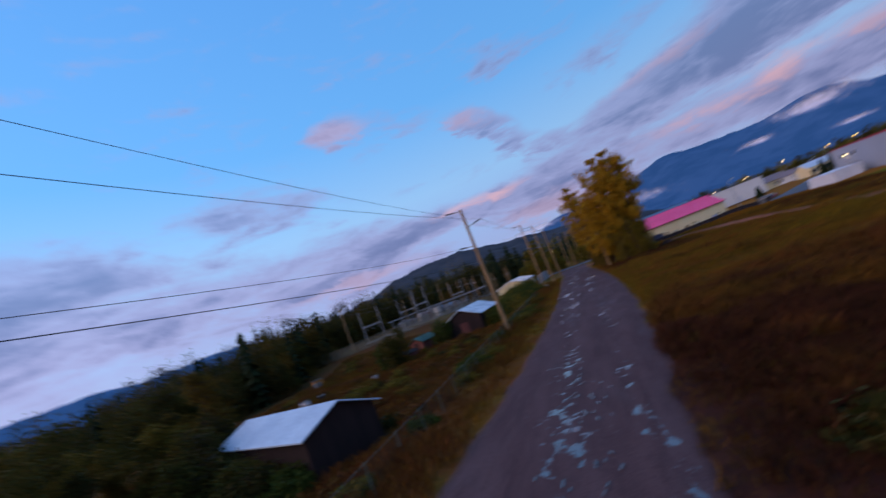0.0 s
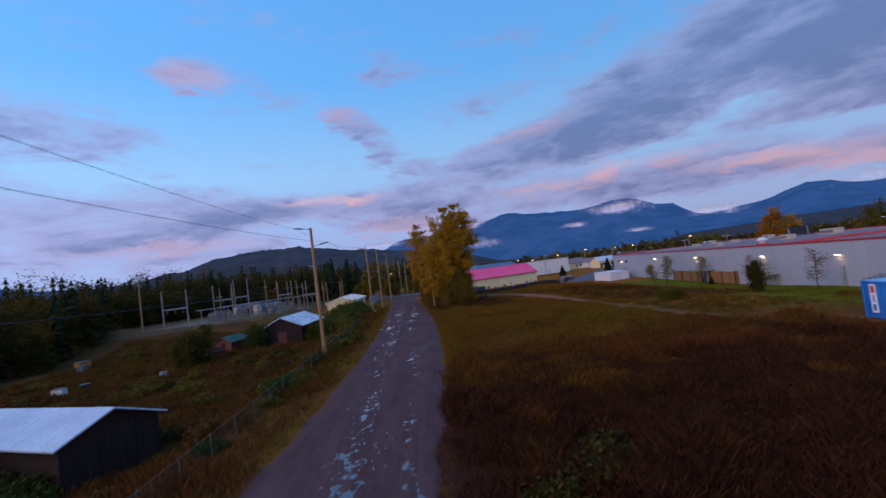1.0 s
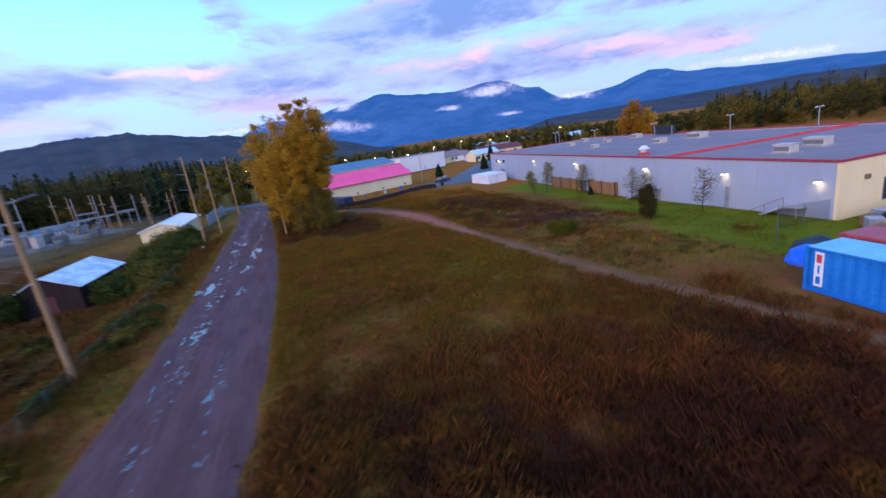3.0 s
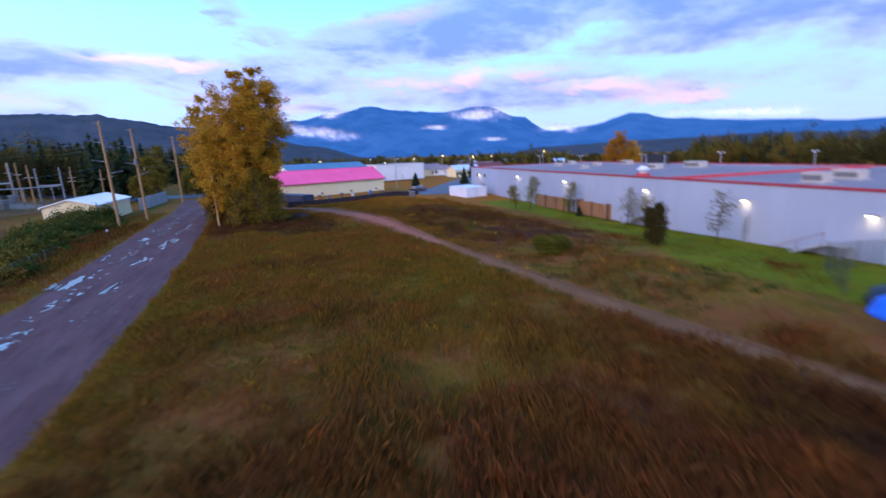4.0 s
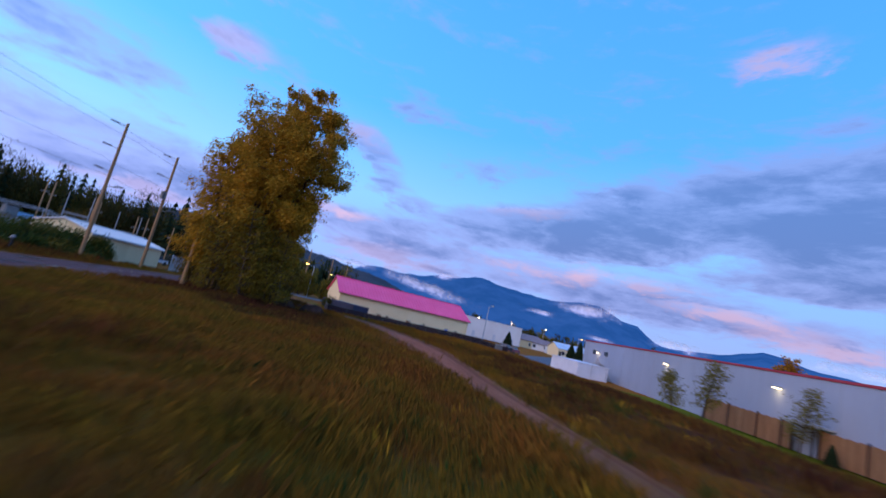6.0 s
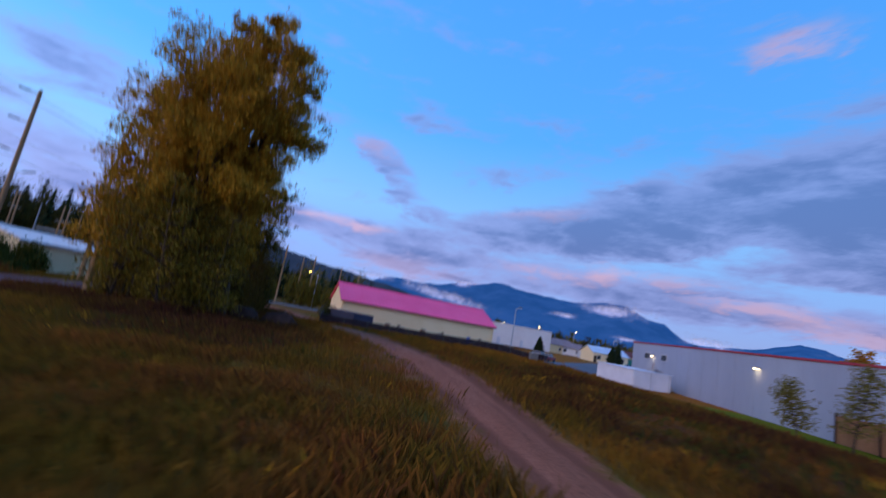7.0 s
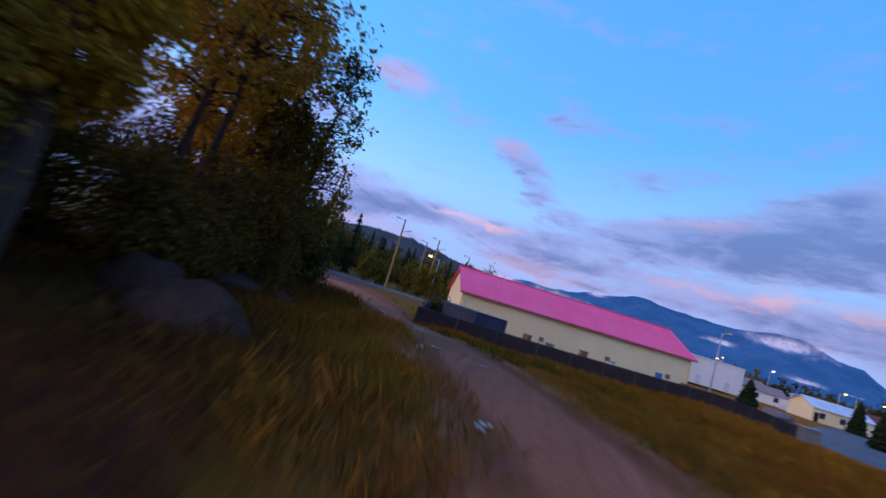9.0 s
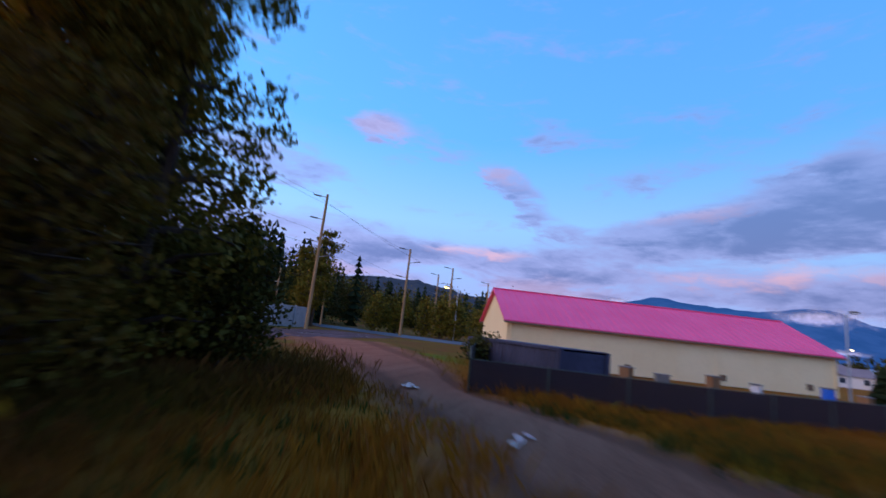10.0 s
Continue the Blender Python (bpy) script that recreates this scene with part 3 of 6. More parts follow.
def cloud_mat():
    """Thin low cloud: a lavender glow stands in for scattered light, and its edge is torn."""
    k = Nodes("low_cloud_glow")
    sep = k.node("ShaderNodeSeparateXYZ")
    k.nt.links.new(k.tc.outputs["UV"], sep.inputs[0])
    ex = k.math("SUBTRACT", 1.0, k.math("ABSOLUTE", k.math("SUBTRACT", k.math("MULTIPLY", sep.outputs[0], 2.0), 1.0), 0.0))
    ey = k.math("SUBTRACT", 1.0, k.math("ABSOLUTE", k.math("SUBTRACT", k.math("MULTIPLY", sep.outputs[1], 2.0), 1.0), 0.0))
    edge = k.math("MULTIPLY", k.step(ex, 0.0, 0.9), k.step(ey, 0.0, 0.9))
    torn = k.math("ADD", k.noise(0.014, 8, 0.66), k.math("MULTIPLY", k.noise(0.05, 4, 0.6), 0.3))
    f = k.math("MULTIPLY", k.step(k.math("ADD", k.math("MULTIPLY", edge, 0.42), torn), 0.72, 1.30), 0.75)
    k.done((0.75, 0.72, 0.82), 1.0, 0, 0)
    k.bsdf.inputs["Emission Color"].default_value = (0.62, 0.60, 0.86, 1)
    k.bsdf.inputs["Emission Strength"].default_value = 0.32
    tr = k.node("ShaderNodeBsdfTransparent")
    mx = k.node("ShaderNodeMixShader")
    k.nt.links.new(f, mx.inputs[0])
    k.nt.links.new(tr.outputs[0], mx.inputs[1])
    k.nt.links.new(k.bsdf.outputs[0], mx.inputs[2])
    k.nt.links.new(mx.outputs[0], k.nt.nodes["Material Output"].inputs[0])
    return k.mat


M["cloud"] = cloud_mat()

# ---------------------------------------------------------------- land


def axis(lo, hi, step_in, far):
    inner = list(np.arange(lo, hi + 0.1, step_in))
    return [-v for v in far[::-1]] + inner + far


def ground_sheet():
    far = [150, 200, 280, 400, 600, 900, 1400, 2200, 3200, 4400]
    xs, ys = axis(-110, 130, 1.25, far), axis(-60, 140, 1.25, far)
    nx, ny = len(xs), len(ys)
    verts, zone = [], []
    for y in ys:
        for x in xs:
            z = ground_z(x, y)
            if abs(x) < 120 and abs(y) < 140:
                rough = 0.10 * noise.noise((x * 0.25, y * 0.25, 0.3)) + 0.05 * noise.noise((x * 0.9, y * 0.9, 2))
                near_way = -3.9 < x < 7.7 or abs(x - trail_x(y)) < 3.2 or y > 86 and -12 < x < 20 or x > 41 and y < 25
                z += -0.06 if near_way else rough
            verts.append((x, y, z))
            lx = 38.5 + 6.5 * ss(28, 50, y)
            lawn = ss(lx - 1, lx + 7, x) * (1 - ss(50, 60, y)) * ss(15, 19, y) if x < 64 else 0
            lawn = max(lawn, ss(51, 54, x) * (1 - ss(62, 64, x)) * ss(50, 60, y) * (1 - ss(84, 92, y)))
            lawn = max(lawn, 0.8 * math.exp(-((x - 13.0) ** 2 + (y - 101.5) ** 2) / 14))
            weed = ss(-5, -10, x) * (0.62 + 0.45 * noise.noise((x * 0.12, y * 0.12, 4))) * (1 - ss(84, 96, y))
            bare = max(0.0, 1 - abs(x - trail_x(y)) / 3.0) * 0.55 if y < 105 else 0.0
            zone.append((lawn, weed, bare, 1))
    faces = [(j * nx + i, j * nx + i + 1, (j + 1) * nx + i + 1, (j + 1) * nx + i) for j in range(ny - 1) for i in range(nx - 1)]
    ob = np_mesh("ground", verts, faces, M["ground"], smooth=True)
    a = ob.data.color_attributes.new("zone", "FLOAT_COLOR", "POINT")
    a.data.foreach_set("color", np.asarray(zone, np.float32).ravel())
    return tagged(ob, "uneven autumn meadow with lawn and weed patches", "ground", kind="structure")


TRAIL = [(44, -52, 1.5), (40, -28, 1.5), (36, -6, 1.4), (33.7, 6, 1.4), (31.9, 15.5, 1.35), (30.9, 21.8, 1.25), (30.1, 28.8, 1.15), (29.4, 36, 1.0), (28.6, 45.6, 0.9), (28.0, 52, 1.15), (27.6, 59, 1.85), (26.9, 66, 2.6), (25.1, 73, 3.2), (22.5, 80, 3.2), (19.2, 86.5, 3.0), (14.7, 93, 3.1), (10, 100, 3.8), (4, 108, 4.6)]


def trail_x(y):
    for (x0, y0, _), (x1, y1, _) in zip(TRAIL, TRAIL[1:]):
        if y0 <= y <= y1:
            return x0 + (x1 - x0) * (y - y0) / (y1 - y0)
    return 999.0


def strip(name, pts, material, label, category, lift=0.03, across=8, seed=3, step_len=1.0, ruts=0.0):
    """A way along plan points (x, y, half width), with a ragged edge and wheel ruts."""
    dense = []
    for (x0, y0, w0), (x1, y1, w1) in zip(pts, pts[1:]):
        n = max(1, int(math.hypot(x1 - x0, y1 - y0) / step_len))
        dense += [(x0 + (x1 - x0) * i / n, y0 + (y1 - y0) * i / n, w0 + (w1 - w0) * i / n) for i in range(n)]
    dense.append(pts[-1])
    sm = [tuple(sum(dense[min(max(i + k, 0), len(dense) - 1)][c] for k in range(-4, 5)) / 9 for c in range(3)) for i in range(len(dense))]
    verts, faces = [], []
    for i, (x, y, w) in enumerate(sm):
        a, b = sm[max(0, i - 1)], sm[min(len(sm) - 1, i + 1)]
        d = Vector((b[0] - a[0], b[1] - a[1])).normalized()
        for j in range(across + 1):
            s = -1 + 2 * j / across
            ww = w * (1 + (0.10 * noise.noise((i * 0.35, seed, s * 3)) if abs(s) == 1 else 0))
            px, py = x + d.y * s * ww, y - d.x * s * ww
            rut = -ruts * (math.exp(-((abs(s) - 0.5) / 0.16) ** 2))
            edge = -0.09 if abs(s) == 1 else 0.0
            bumpy = 0.02 * noise.noise((px * 0.7, py * 0.7, seed))
            verts.append((px, py, ground_z(px, py) + lift + rut + edge + bumpy))
    k = across + 1
    for i in range(len(sm) - 1):
        for j in range(across):
            faces.append((i * k + j, i * k + j + 1, (i + 1) * k + j + 1, (i + 1) * k + j))
    ob = np_mesh(name, verts, faces, material, smooth=True)
    at = ob.data.attributes.new("across", "FLOAT", "POINT")
    at.data.foreach_set("value", np.tile(np.abs(np.linspace(-1, 1, k)), len(sm)).astype(np.float32))
    return tagged(ob, label, category, kind="structure")


ground_sheet()
ROAD = [(-0.6, -75, 3.7), (0.7, 0, 3.7), (1.8, 13, 3.75), (2.6, 27, 3.85), (2.9, 45, 3.9), (2.6, 60, 3.9), (1.9, 80, 3.6), (1.3, 96, 3.0), (0.8, 108, 3.6), (0.0, 124, 4.0)]


def road_x(y):
    return float(np.interp(y, [p[1] for p in ROAD], [p[0] for p in ROAD]))


strip("road", ROAD, M["gravel"], "wet purple-grey gravel road with potholes", "road", 0.04, 12, 5, 1.0, 0.03)
strip("trail", TRAIL, M["dirt"], "reddish dirt track with wheel ruts across the meadow", "track", 0.03, 8, 9, 1.0, 0.05)
strip("street", [(-90, 152, 4.5), (-40, 146, 4.5), (-12, 140, 5), (2, 132, 5.5), (14, 129, 5), (30, 134, 4)], M["asphalt"], "pale asphalt street behind the trees", "street", 0.05, 6, 12, 3.0)
strip("pavement", [(40, 108, 4), (50, 112, 6), (62, 124, 7), (80, 150, 7), (110, 190, 6)], M["asphalt"], "grey asphalt lane beside the warehouse", "pavement", 0.06, 6, 13, 3.0)
strip("car_park", [(112, 30, 20), (112, 120, 22), (105, 190, 22)], M["asphalt"], "wide asphalt car park beyond the warehouse", "car park", 0.05, 6, 16, 3.0)
strip("yard", [(58, -30, 14), (58, 0, 15), (59, 15, 15), (60, 23.4, 15)], M["asphalt"], "dark asphalt storage yard", "yard", 0.05, 6, 14, 3.0)
strip("substation_pad", [(-47, 82, 8), (-46, 94, 12), (-43, 112, 13), (-37, 130, 12)], M["substation"], "pale gravel pad of the substation", "gravel pad", 0.05, 8, 15, 3.0)


def slope(name, profile, r0, r1, r2, material, label, seed, rugged):
    """A range of hills: crest height by compass bearing, falling to the plain on both sides."""
    az0, az1 = profile[0][0], profile[-1][0]
    n, rows = 180, 14
    verts, faces = [], []
    for j in range(rows + 1):
        t = j / rows
        for i in range(n + 1):
            az = az0 + (az1 - az0) * i / n
            el = profile[-1][1]
            for (a, ea), (b, eb) in zip(profile, profile[1:]):
                if a <= az <= b:
                    u = (az - a) / (b - a)
                    el = ea + (eb - ea) * (u * u * (3 - 2 * u))
                    break
            r = r0 + (r2 - r0) * t
            top = math.tan(radians(el)) * r1 + 2
            h = ss(r0, r1, r) if r < r1 else 1 - ss(r1, r2, r)
            fold = rugged * noise.fractal((az * 0.16, r / r1 * 2.2, seed), 1.0, 2.1, 5)
            z = -6 + (top + 6) * h * (1 + fold * (1 - 0.75 * h)) + top * 0.035 * noise.fractal((az * 1.1, r / r1 * 7, seed), 1.0, 2.0, 4)
            a = radians(az)
            verts.append((15 + math.sin(a) * r, 30 + math.cos(a) * r, z))
    k = n + 1
    for j in range(rows):
        for i in range(n):
            faces.append((j * k + i, j * k + i + 1, (j + 1) * k + i + 1, (j + 1) * k + i))
    return tagged(np_mesh(name, verts, faces, material, smooth=True), label, "hills", kind="structure")


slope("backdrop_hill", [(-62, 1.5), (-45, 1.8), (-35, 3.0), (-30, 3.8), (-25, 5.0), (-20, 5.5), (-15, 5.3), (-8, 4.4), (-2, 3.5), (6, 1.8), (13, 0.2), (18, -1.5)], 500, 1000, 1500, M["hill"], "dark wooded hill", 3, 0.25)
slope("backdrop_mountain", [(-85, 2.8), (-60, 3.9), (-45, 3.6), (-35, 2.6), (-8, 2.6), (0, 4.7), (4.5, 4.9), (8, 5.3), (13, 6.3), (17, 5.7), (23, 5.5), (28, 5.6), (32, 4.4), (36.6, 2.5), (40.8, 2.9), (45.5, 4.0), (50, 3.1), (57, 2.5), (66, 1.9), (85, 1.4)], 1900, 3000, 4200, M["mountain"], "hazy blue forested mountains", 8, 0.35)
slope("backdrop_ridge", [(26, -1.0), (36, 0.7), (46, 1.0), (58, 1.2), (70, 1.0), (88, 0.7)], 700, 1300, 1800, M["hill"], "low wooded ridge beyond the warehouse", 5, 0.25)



def cloud_bank(corners, r, label):
    """A torn bank of low cloud hanging before the mountains; corners as (bearing, elevation)."""
    n, m = 24, 6
    (a0, lo0, hi0), (a1, lo1, hi1) = corners
    verts, faces, uv = [], [], []
    for j in range(m + 1):
        for i in range(n + 1):
            u, v = i / n, j / m
            a = radians(a0 + (a1 - a0) * u)
            el = radians((lo0 + (lo1 - lo0) * u) * (1 - v) + (hi0 + (hi1 - hi0) * u) * v)
            rr = r + 60 * math.sin(v * 3.1)
            verts.append((15 + math.sin(a) * rr, 30 + math.cos(a) * rr, math.tan(el) * rr))
            uv.append((u, v))
    for j in range(m):
        for i in range(n):
            faces.append((j * (n + 1) + i, j * (n + 1) + i + 1, (j + 1) * (n + 1) + i + 1, (j + 1) * (n + 1) + i))
    ob = np_mesh("backdrop_cloud", verts, faces, M["cloud"], smooth=True)
    layer = ob.data.uv_layers.new(name="UVMap")
    layer.data.foreach_set("uv", np.asarray([uv[k] for f in faces for k in f], np.float32).ravel())
    tagged(ob, label, "cloud", kind="structure")


for corners in (((-3, 3.4, 6.0), (14, 1.3, 3.8)), ((18.5, 3.2, 4.3), (24.5, 3.0, 4.1)), ((22, 3.9, 6.4), (34, 3.4, 6.6)), ((6, 4.6, 6.2), (11, 4.9, 6.6)), ((27, 1.6, 2.4), (32, 1.4, 2.2)), ((33, 2.2, 4.0), (42, 1.8, 3.6)), ((-12, 3.6, 5.0), (2, 3.8, 5.2)), ((46, 3.2, 5.0), (66, 2.0, 4.2))):
    cloud_bank(corners, 1850, "torn bank of pale low cloud")

# ---------------------------------------------------------------- buildings


def gable_house(name, m, size, eave, ridge, wall_m, roof_m, label, category="building", group="", overhang=0.4, trim=None, ribs=0.0, roof_label="", rib_high=0.05):
    """size: along x and y; the ridge runs along x. Origin at the middle of the plan, on the ground."""
    root = empty(name, m, label, category, group)
    lx, ly = size[0] / 2, size[1] / 2
    bm = bmesh.new()
    prof = [(-ly, 0), (ly, 0), (ly, eave), (0, ridge - 0.05), (-ly, eave)]
    a = [bm.verts.new((-lx, y, z)) for y, z in prof]
    b = [bm.verts.new((lx, y, z)) for y, z in prof]
    bm.faces.new(a)
    bm.faces.new(b[::-1])
    for i in range(5):
        bm.faces.new((a[i], b[i], b[(i + 1) % 5], a[(i + 1) % 5]))
    part("wall", bm, wall_m, root)
    k = (ridge - eave) / ly
    for side in (-1, 1):
        bm = bmesh.new()
        y1, z1 = side * (ly + overhang), eave - overhang * k
        q = [(-lx - overhang, 0, ridge), (lx + overhang, 0, ridge), (lx + overhang, y1, z1), (-lx - overhang, y1, z1)]
        lo = [bm.verts.new(p) for p in q]
        hi = [bm.verts.new((p[0], p[1], p[2] + 0.09)) for p in q]
        bm.faces.new(lo)
        bm.faces.new(hi[::-1])
        for i in range(4):
            bm.faces.new((lo[i], lo[(i + 1) % 4], hi[(i + 1) % 4], hi[i]))
        slab = part("roof", bm, roof_m, root, roof_label)
        if ribs:
            n = int((2 * lx + 2 * overhang) / ribs)
            bm = bmesh.new()
            v = [bm.verts.new((dx, yy, zz + dz)) for yy, zz in ((0, ridge + 0.088), (y1, z1 + 0.088)) for dx, dz in ((-0.03, 0), (0, rib_high), (0.03, 0))]
            for f in ((0, 1, 4, 3), (1, 2, 5, 4)):
                bm.faces.new([v[c] for c in f])
            rib = part("roof_rib", bm, roof_m, slab)
            for i in range(n + 1):
                ob = rib if i == 0 else link("roof_rib", rib.data, None, slab)
                ob.location.x = -lx - overhang + 0.03 + i * (2 * lx + 2 * overhang - 0.06) / n
        if trim:
            part("gutter", box_bm((-lx - overhang, y1 - 0.07, z1 - 0.12), (lx + overhang, y1 + 0.07, z1 + 0.0)), trim, root)
    if trim:
        bm = bmesh.new()
        cube(bm, (-lx - overhang, -0.12, ridge + 0.07), (lx + overhang, 0.12, ridge + 0.16))
        part("ridge_cap", bm, roof_m, root)
    return root


def window_on(root, x, y, z, w, h, facing, frame_m=None):
    """A window set on a wall of root; facing 'x' or 'y' gives the normal's axis with its sign."""
    s = 1 if facing[0] == "+" else -1
    t = 0.05 * s
    fm = frame_m or M["unit"]
    if facing[1] == "y":
        fr = box_bm((x - w / 2 - 0.07, y, z - 0.07), (x + w / 2 + 0.07, y + t, z + h + 0.07))
        gl = box_bm((x - w / 2, y + t, z), (x + w / 2, y + t * 1.5, z + h))
    else:
        fr = box_bm((x, y - w / 2 - 0.07, z - 0.07), (x + t, y + w / 2 + 0.07, z + h + 0.07))
        gl = box_bm((x + t, y - w / 2, z), (x + t * 1.5, y + w / 2, z + h))
    win = part("window", fr, fm, root)
    part("pane", gl, M["glass"], win)


# pink-roofed hall
PB = Matrix.Translation((27.6, 120.0, -0.40)) @ Matrix.Rotation(radians(17.0), 4, "Z")
pink = gable_house("pink_roofed_hall", PB, (26.2, 11), 3.2, 5.85, M["cream"], M["pink"], "long cream metal hall with a pink ribbed roof", "hall", "", 0.35, M["cream_trim"], 0.6, "pink ribbed metal roof")
for sx in (-11.5, -4.0, 3.5, 10.5):
    part("wall_vent", box_bm((sx, -5.56, 0.35), (sx + 0.5, -5.46, 0.8)), M["cream_trim"], pink)
for sx in (-12.8, 12.8):
    part("downpipe", tube_bm((sx, -5.60, 0.0), (sx, -5.60, 3.1), 0.05), M["cream"], pink)
for i in range(9):
    x = -13.0 + i * 3.25
    part("wall_seam", box_bm((x - 0.02, -5.53, 0.05), (x + 0.02, -5.49, 3.05)), M["cream"], pink)

# white hall behind it, and one with a blue roof
wh = empty("white_hall", Matrix.Translation((61.6, 181.9, -1.3)) @ Matrix.Rotation(radians(15), 4, "Z"), "plain off-white flat-roofed hall", "hall")
part("wall", box_bm((-11, -7, 0), (11, 7, 6.0)), M["white_wall"], wh)
part("parapet", box_bm((-11.15, -7.15, 6.0), (11.15, 7.15, 6.25)), M["white_wall"], wh)
part("roof", box_bm((-10.9, -6.9, 6.25), (10.9, 6.9, 6.30)), M["roof_gravel"], wh)
for x in (-8, 0, 7):
    part("door", box_bm((x, -7.06, 0), (x + 1.1, -7.0, 2.1)), M["unit"], wh)
bh = gable_house("blue_roofed_hall", Matrix.Translation((33, 172, -1.0)) @ Matrix.Rotation(radians(20), 4, "Z"), (30, 14), 5.2, 7.4, M["white_wall"], M["blue_roof"], "large white hall with a blue metal roof", "hall", "", 0.4, M["unit"], 1.2)

# warehouse: local x along the long wall (from the yard end), local y to the east
WD = Vector((10.7, 89.5)).normalized()
WB = Matrix(((WD.x, -WD.y, 0, 54.3), (WD.y, WD.x, 0, 25.5), (0, 0, 1, -1.7), (0, 0, 0, 1)))
# local +y points west here, so the building stands at negative y
ware = empty("warehouse", WB, "long pale grey warehouse with dark red roof edge", "warehouse")
WL, WDEP, WH = 90.0, 34.0, 6.05
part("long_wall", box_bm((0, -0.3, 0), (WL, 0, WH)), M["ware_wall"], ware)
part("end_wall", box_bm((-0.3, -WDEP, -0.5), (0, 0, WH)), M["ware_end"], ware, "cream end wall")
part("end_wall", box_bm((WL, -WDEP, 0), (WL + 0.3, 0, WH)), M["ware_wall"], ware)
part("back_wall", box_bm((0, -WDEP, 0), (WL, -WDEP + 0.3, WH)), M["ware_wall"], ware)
part("roof", box_bm((0, -WDEP + 0.3, WH - 0.45), (WL, -0.3, WH - 0.12)), M["roof_gravel"], ware, "grey membrane roof")
for lo, hi in (((-0.36, -0.30, WH), (WL + 0.36, 0.07, WH + 0.22)), ((-0.36, -WDEP - 0.06, WH), (WL + 0.36, -WDEP + 0.30, WH + 0.22)), ((-0.36, -WDEP + 0.30, WH), (0.0, -0.30, WH + 0.22)), ((WL, -WDEP + 0.30, WH), (WL + 0.36, -0.30, WH + 0.22))):
    part("roof_edge", box_bm(lo, hi), M["red_trim"], ware, "dark red metal roof edge")
part("fire_wall", box_bm((21.35, -WDEP + 0.3, WH - 0.12), (21.65, -0.3, WH + 0.22)), M["red_paint"], ware, "bright red wall across the roof")
for i in range(30):
    x = 1.5 + i * 3.0
    part("wall_panel_seam", box_bm((x - 0.03, 0.0, 0.1), (x + 0.03, 0.025, WH - 0.05)), M["ware_wall"], ware)
part("wall_pipe", box_bm((10.72, 0.0, 0.0), (11.08, 0.16, 3.1)), M["steel"], ware, "grey steel service pipe")
for x in (85.0, 79.8):
    window_on(ware, x, 0.0, 3.9, 1.5, 0.8, "+y")
for v in (-6, -14, -22):
    window_on(ware, -0.3, v, 2.0, 1.8, 2.0, "-x", M["steel"])
for v in (-3, -7, -11, -15):
    part("wall_box", box_bm((-0.5, v - 0.25, 4.2), (-0.3, v + 0.25, 4.6)), M["cream_trim"], ware)

LAMPS = [(1.3, 4.3), (11.2, 4.5), (24.4, 4.55), (43.2, 4.7), (61.0, 4.75), (83.1, 4.3)]
for u, h in LAMPS:
    head = part("wall_lamp", box_bm((u - 0.28, 0.0, h), (u + 0.28, 0.45, h + 0.20), 0.03), M["steel"], ware)
    part("lamp_lens", box_bm((u - 0.20, 0.08, h - 0.05), (u + 0.20, 0.42, h)), M["lamp"], head, "lit warm lens")
    pl = new("wall_lamp_light", bpy.data.lights.new("wall_lamp_light", "SPOT"))
    pl.data.energy, pl.data.color, pl.data.shadow_soft_size, pl.data.spot_size, pl.data.spot_blend = 20, (1.0, 0.74, 0.42), 0.15, radians(150), 0.8
    pl.matrix_world = WB @ look((u, 0.5, h - 0.12), (u, 0.25, 0))

ROOF_UNITS = [(9.5, 6.0, 2.4, 1.5, 1.3), (10.3, 11.5, 3.0, 1.6, 1.3), (43, 17.5, 2.4, 2.0, 1.2), (41, 24, 4.0, 2.2, 1.4), (65, 21, 2.2, 1.6, 1.0), (65, 29, 2.6, 2.0, 1.2), (56, 12, 1.8, 1.4, 0.9), (73, 16, 2.0, 1.6, 1.0), (80, 24, 2.2, 1.6, 1.2)]
for i, (u, v, a, b, h) in enumerate(ROOF_UNITS):
    a, b, h = a * 0.8, b * 0.85, h * 0.75
    ru = empty("roof_unit", WB @ Matrix.Translation((u, -v, WH - 0.12)), "cream ventilation unit on the warehouse roof", "roof unit", "roof units")
    part("curb", box_bm((-a / 2 - 0.3, -b / 2 - 0.3, 0), (a / 2 + 0.3, b / 2 + 0.3, 0.12)), M["concrete"], ru)
    part("casing", box_bm((-a / 2, -b / 2, 0.12), (a / 2, b / 2, h), 0.04), M["unit_warm"], ru)
    part("grille", box_bm((-a / 2 + 0.1, b / 2, 0.3), (a / 2 - 0.1, b / 2 + 0.03, h - 0.2)), M["insulator"], ru)
    part("lid", box_bm((-a / 2 - 0.06, -b / 2 - 0.06, h), (a / 2 + 0.06, b / 2 + 0.06, h + 0.06)), M["unit_warm"], ru)
ms = empty("roof_fan", WB @ Matrix.Translation((29.5, -3.6, WH - 0.12)), "white mushroom fan on a red curb", "roof fan")
part("curb", box_bm((-0.6, -0.6, 0), (0.6, 0.6, 0.4)), M["red_paint"], ms)
part("stem", tube_bm((0, 0, 0.4), (0, 0, 0.9), 0.45, 0.45, 12), M["unit"], ms)
bm = bmesh.new()
bmesh.ops.create_cone(bm, cap_ends=True, segments=16, radius1=0.85, radius2=0.35, depth=0.5, matrix=Matrix.Translation((0, 0, 1.1)))
part("hood", bm, M["unit"], ms)
sg = empty("sign_panel", WB @ Matrix.Translation((60, -32.5, WH - 0.12)), "large black panel at the far roof edge", "sign")
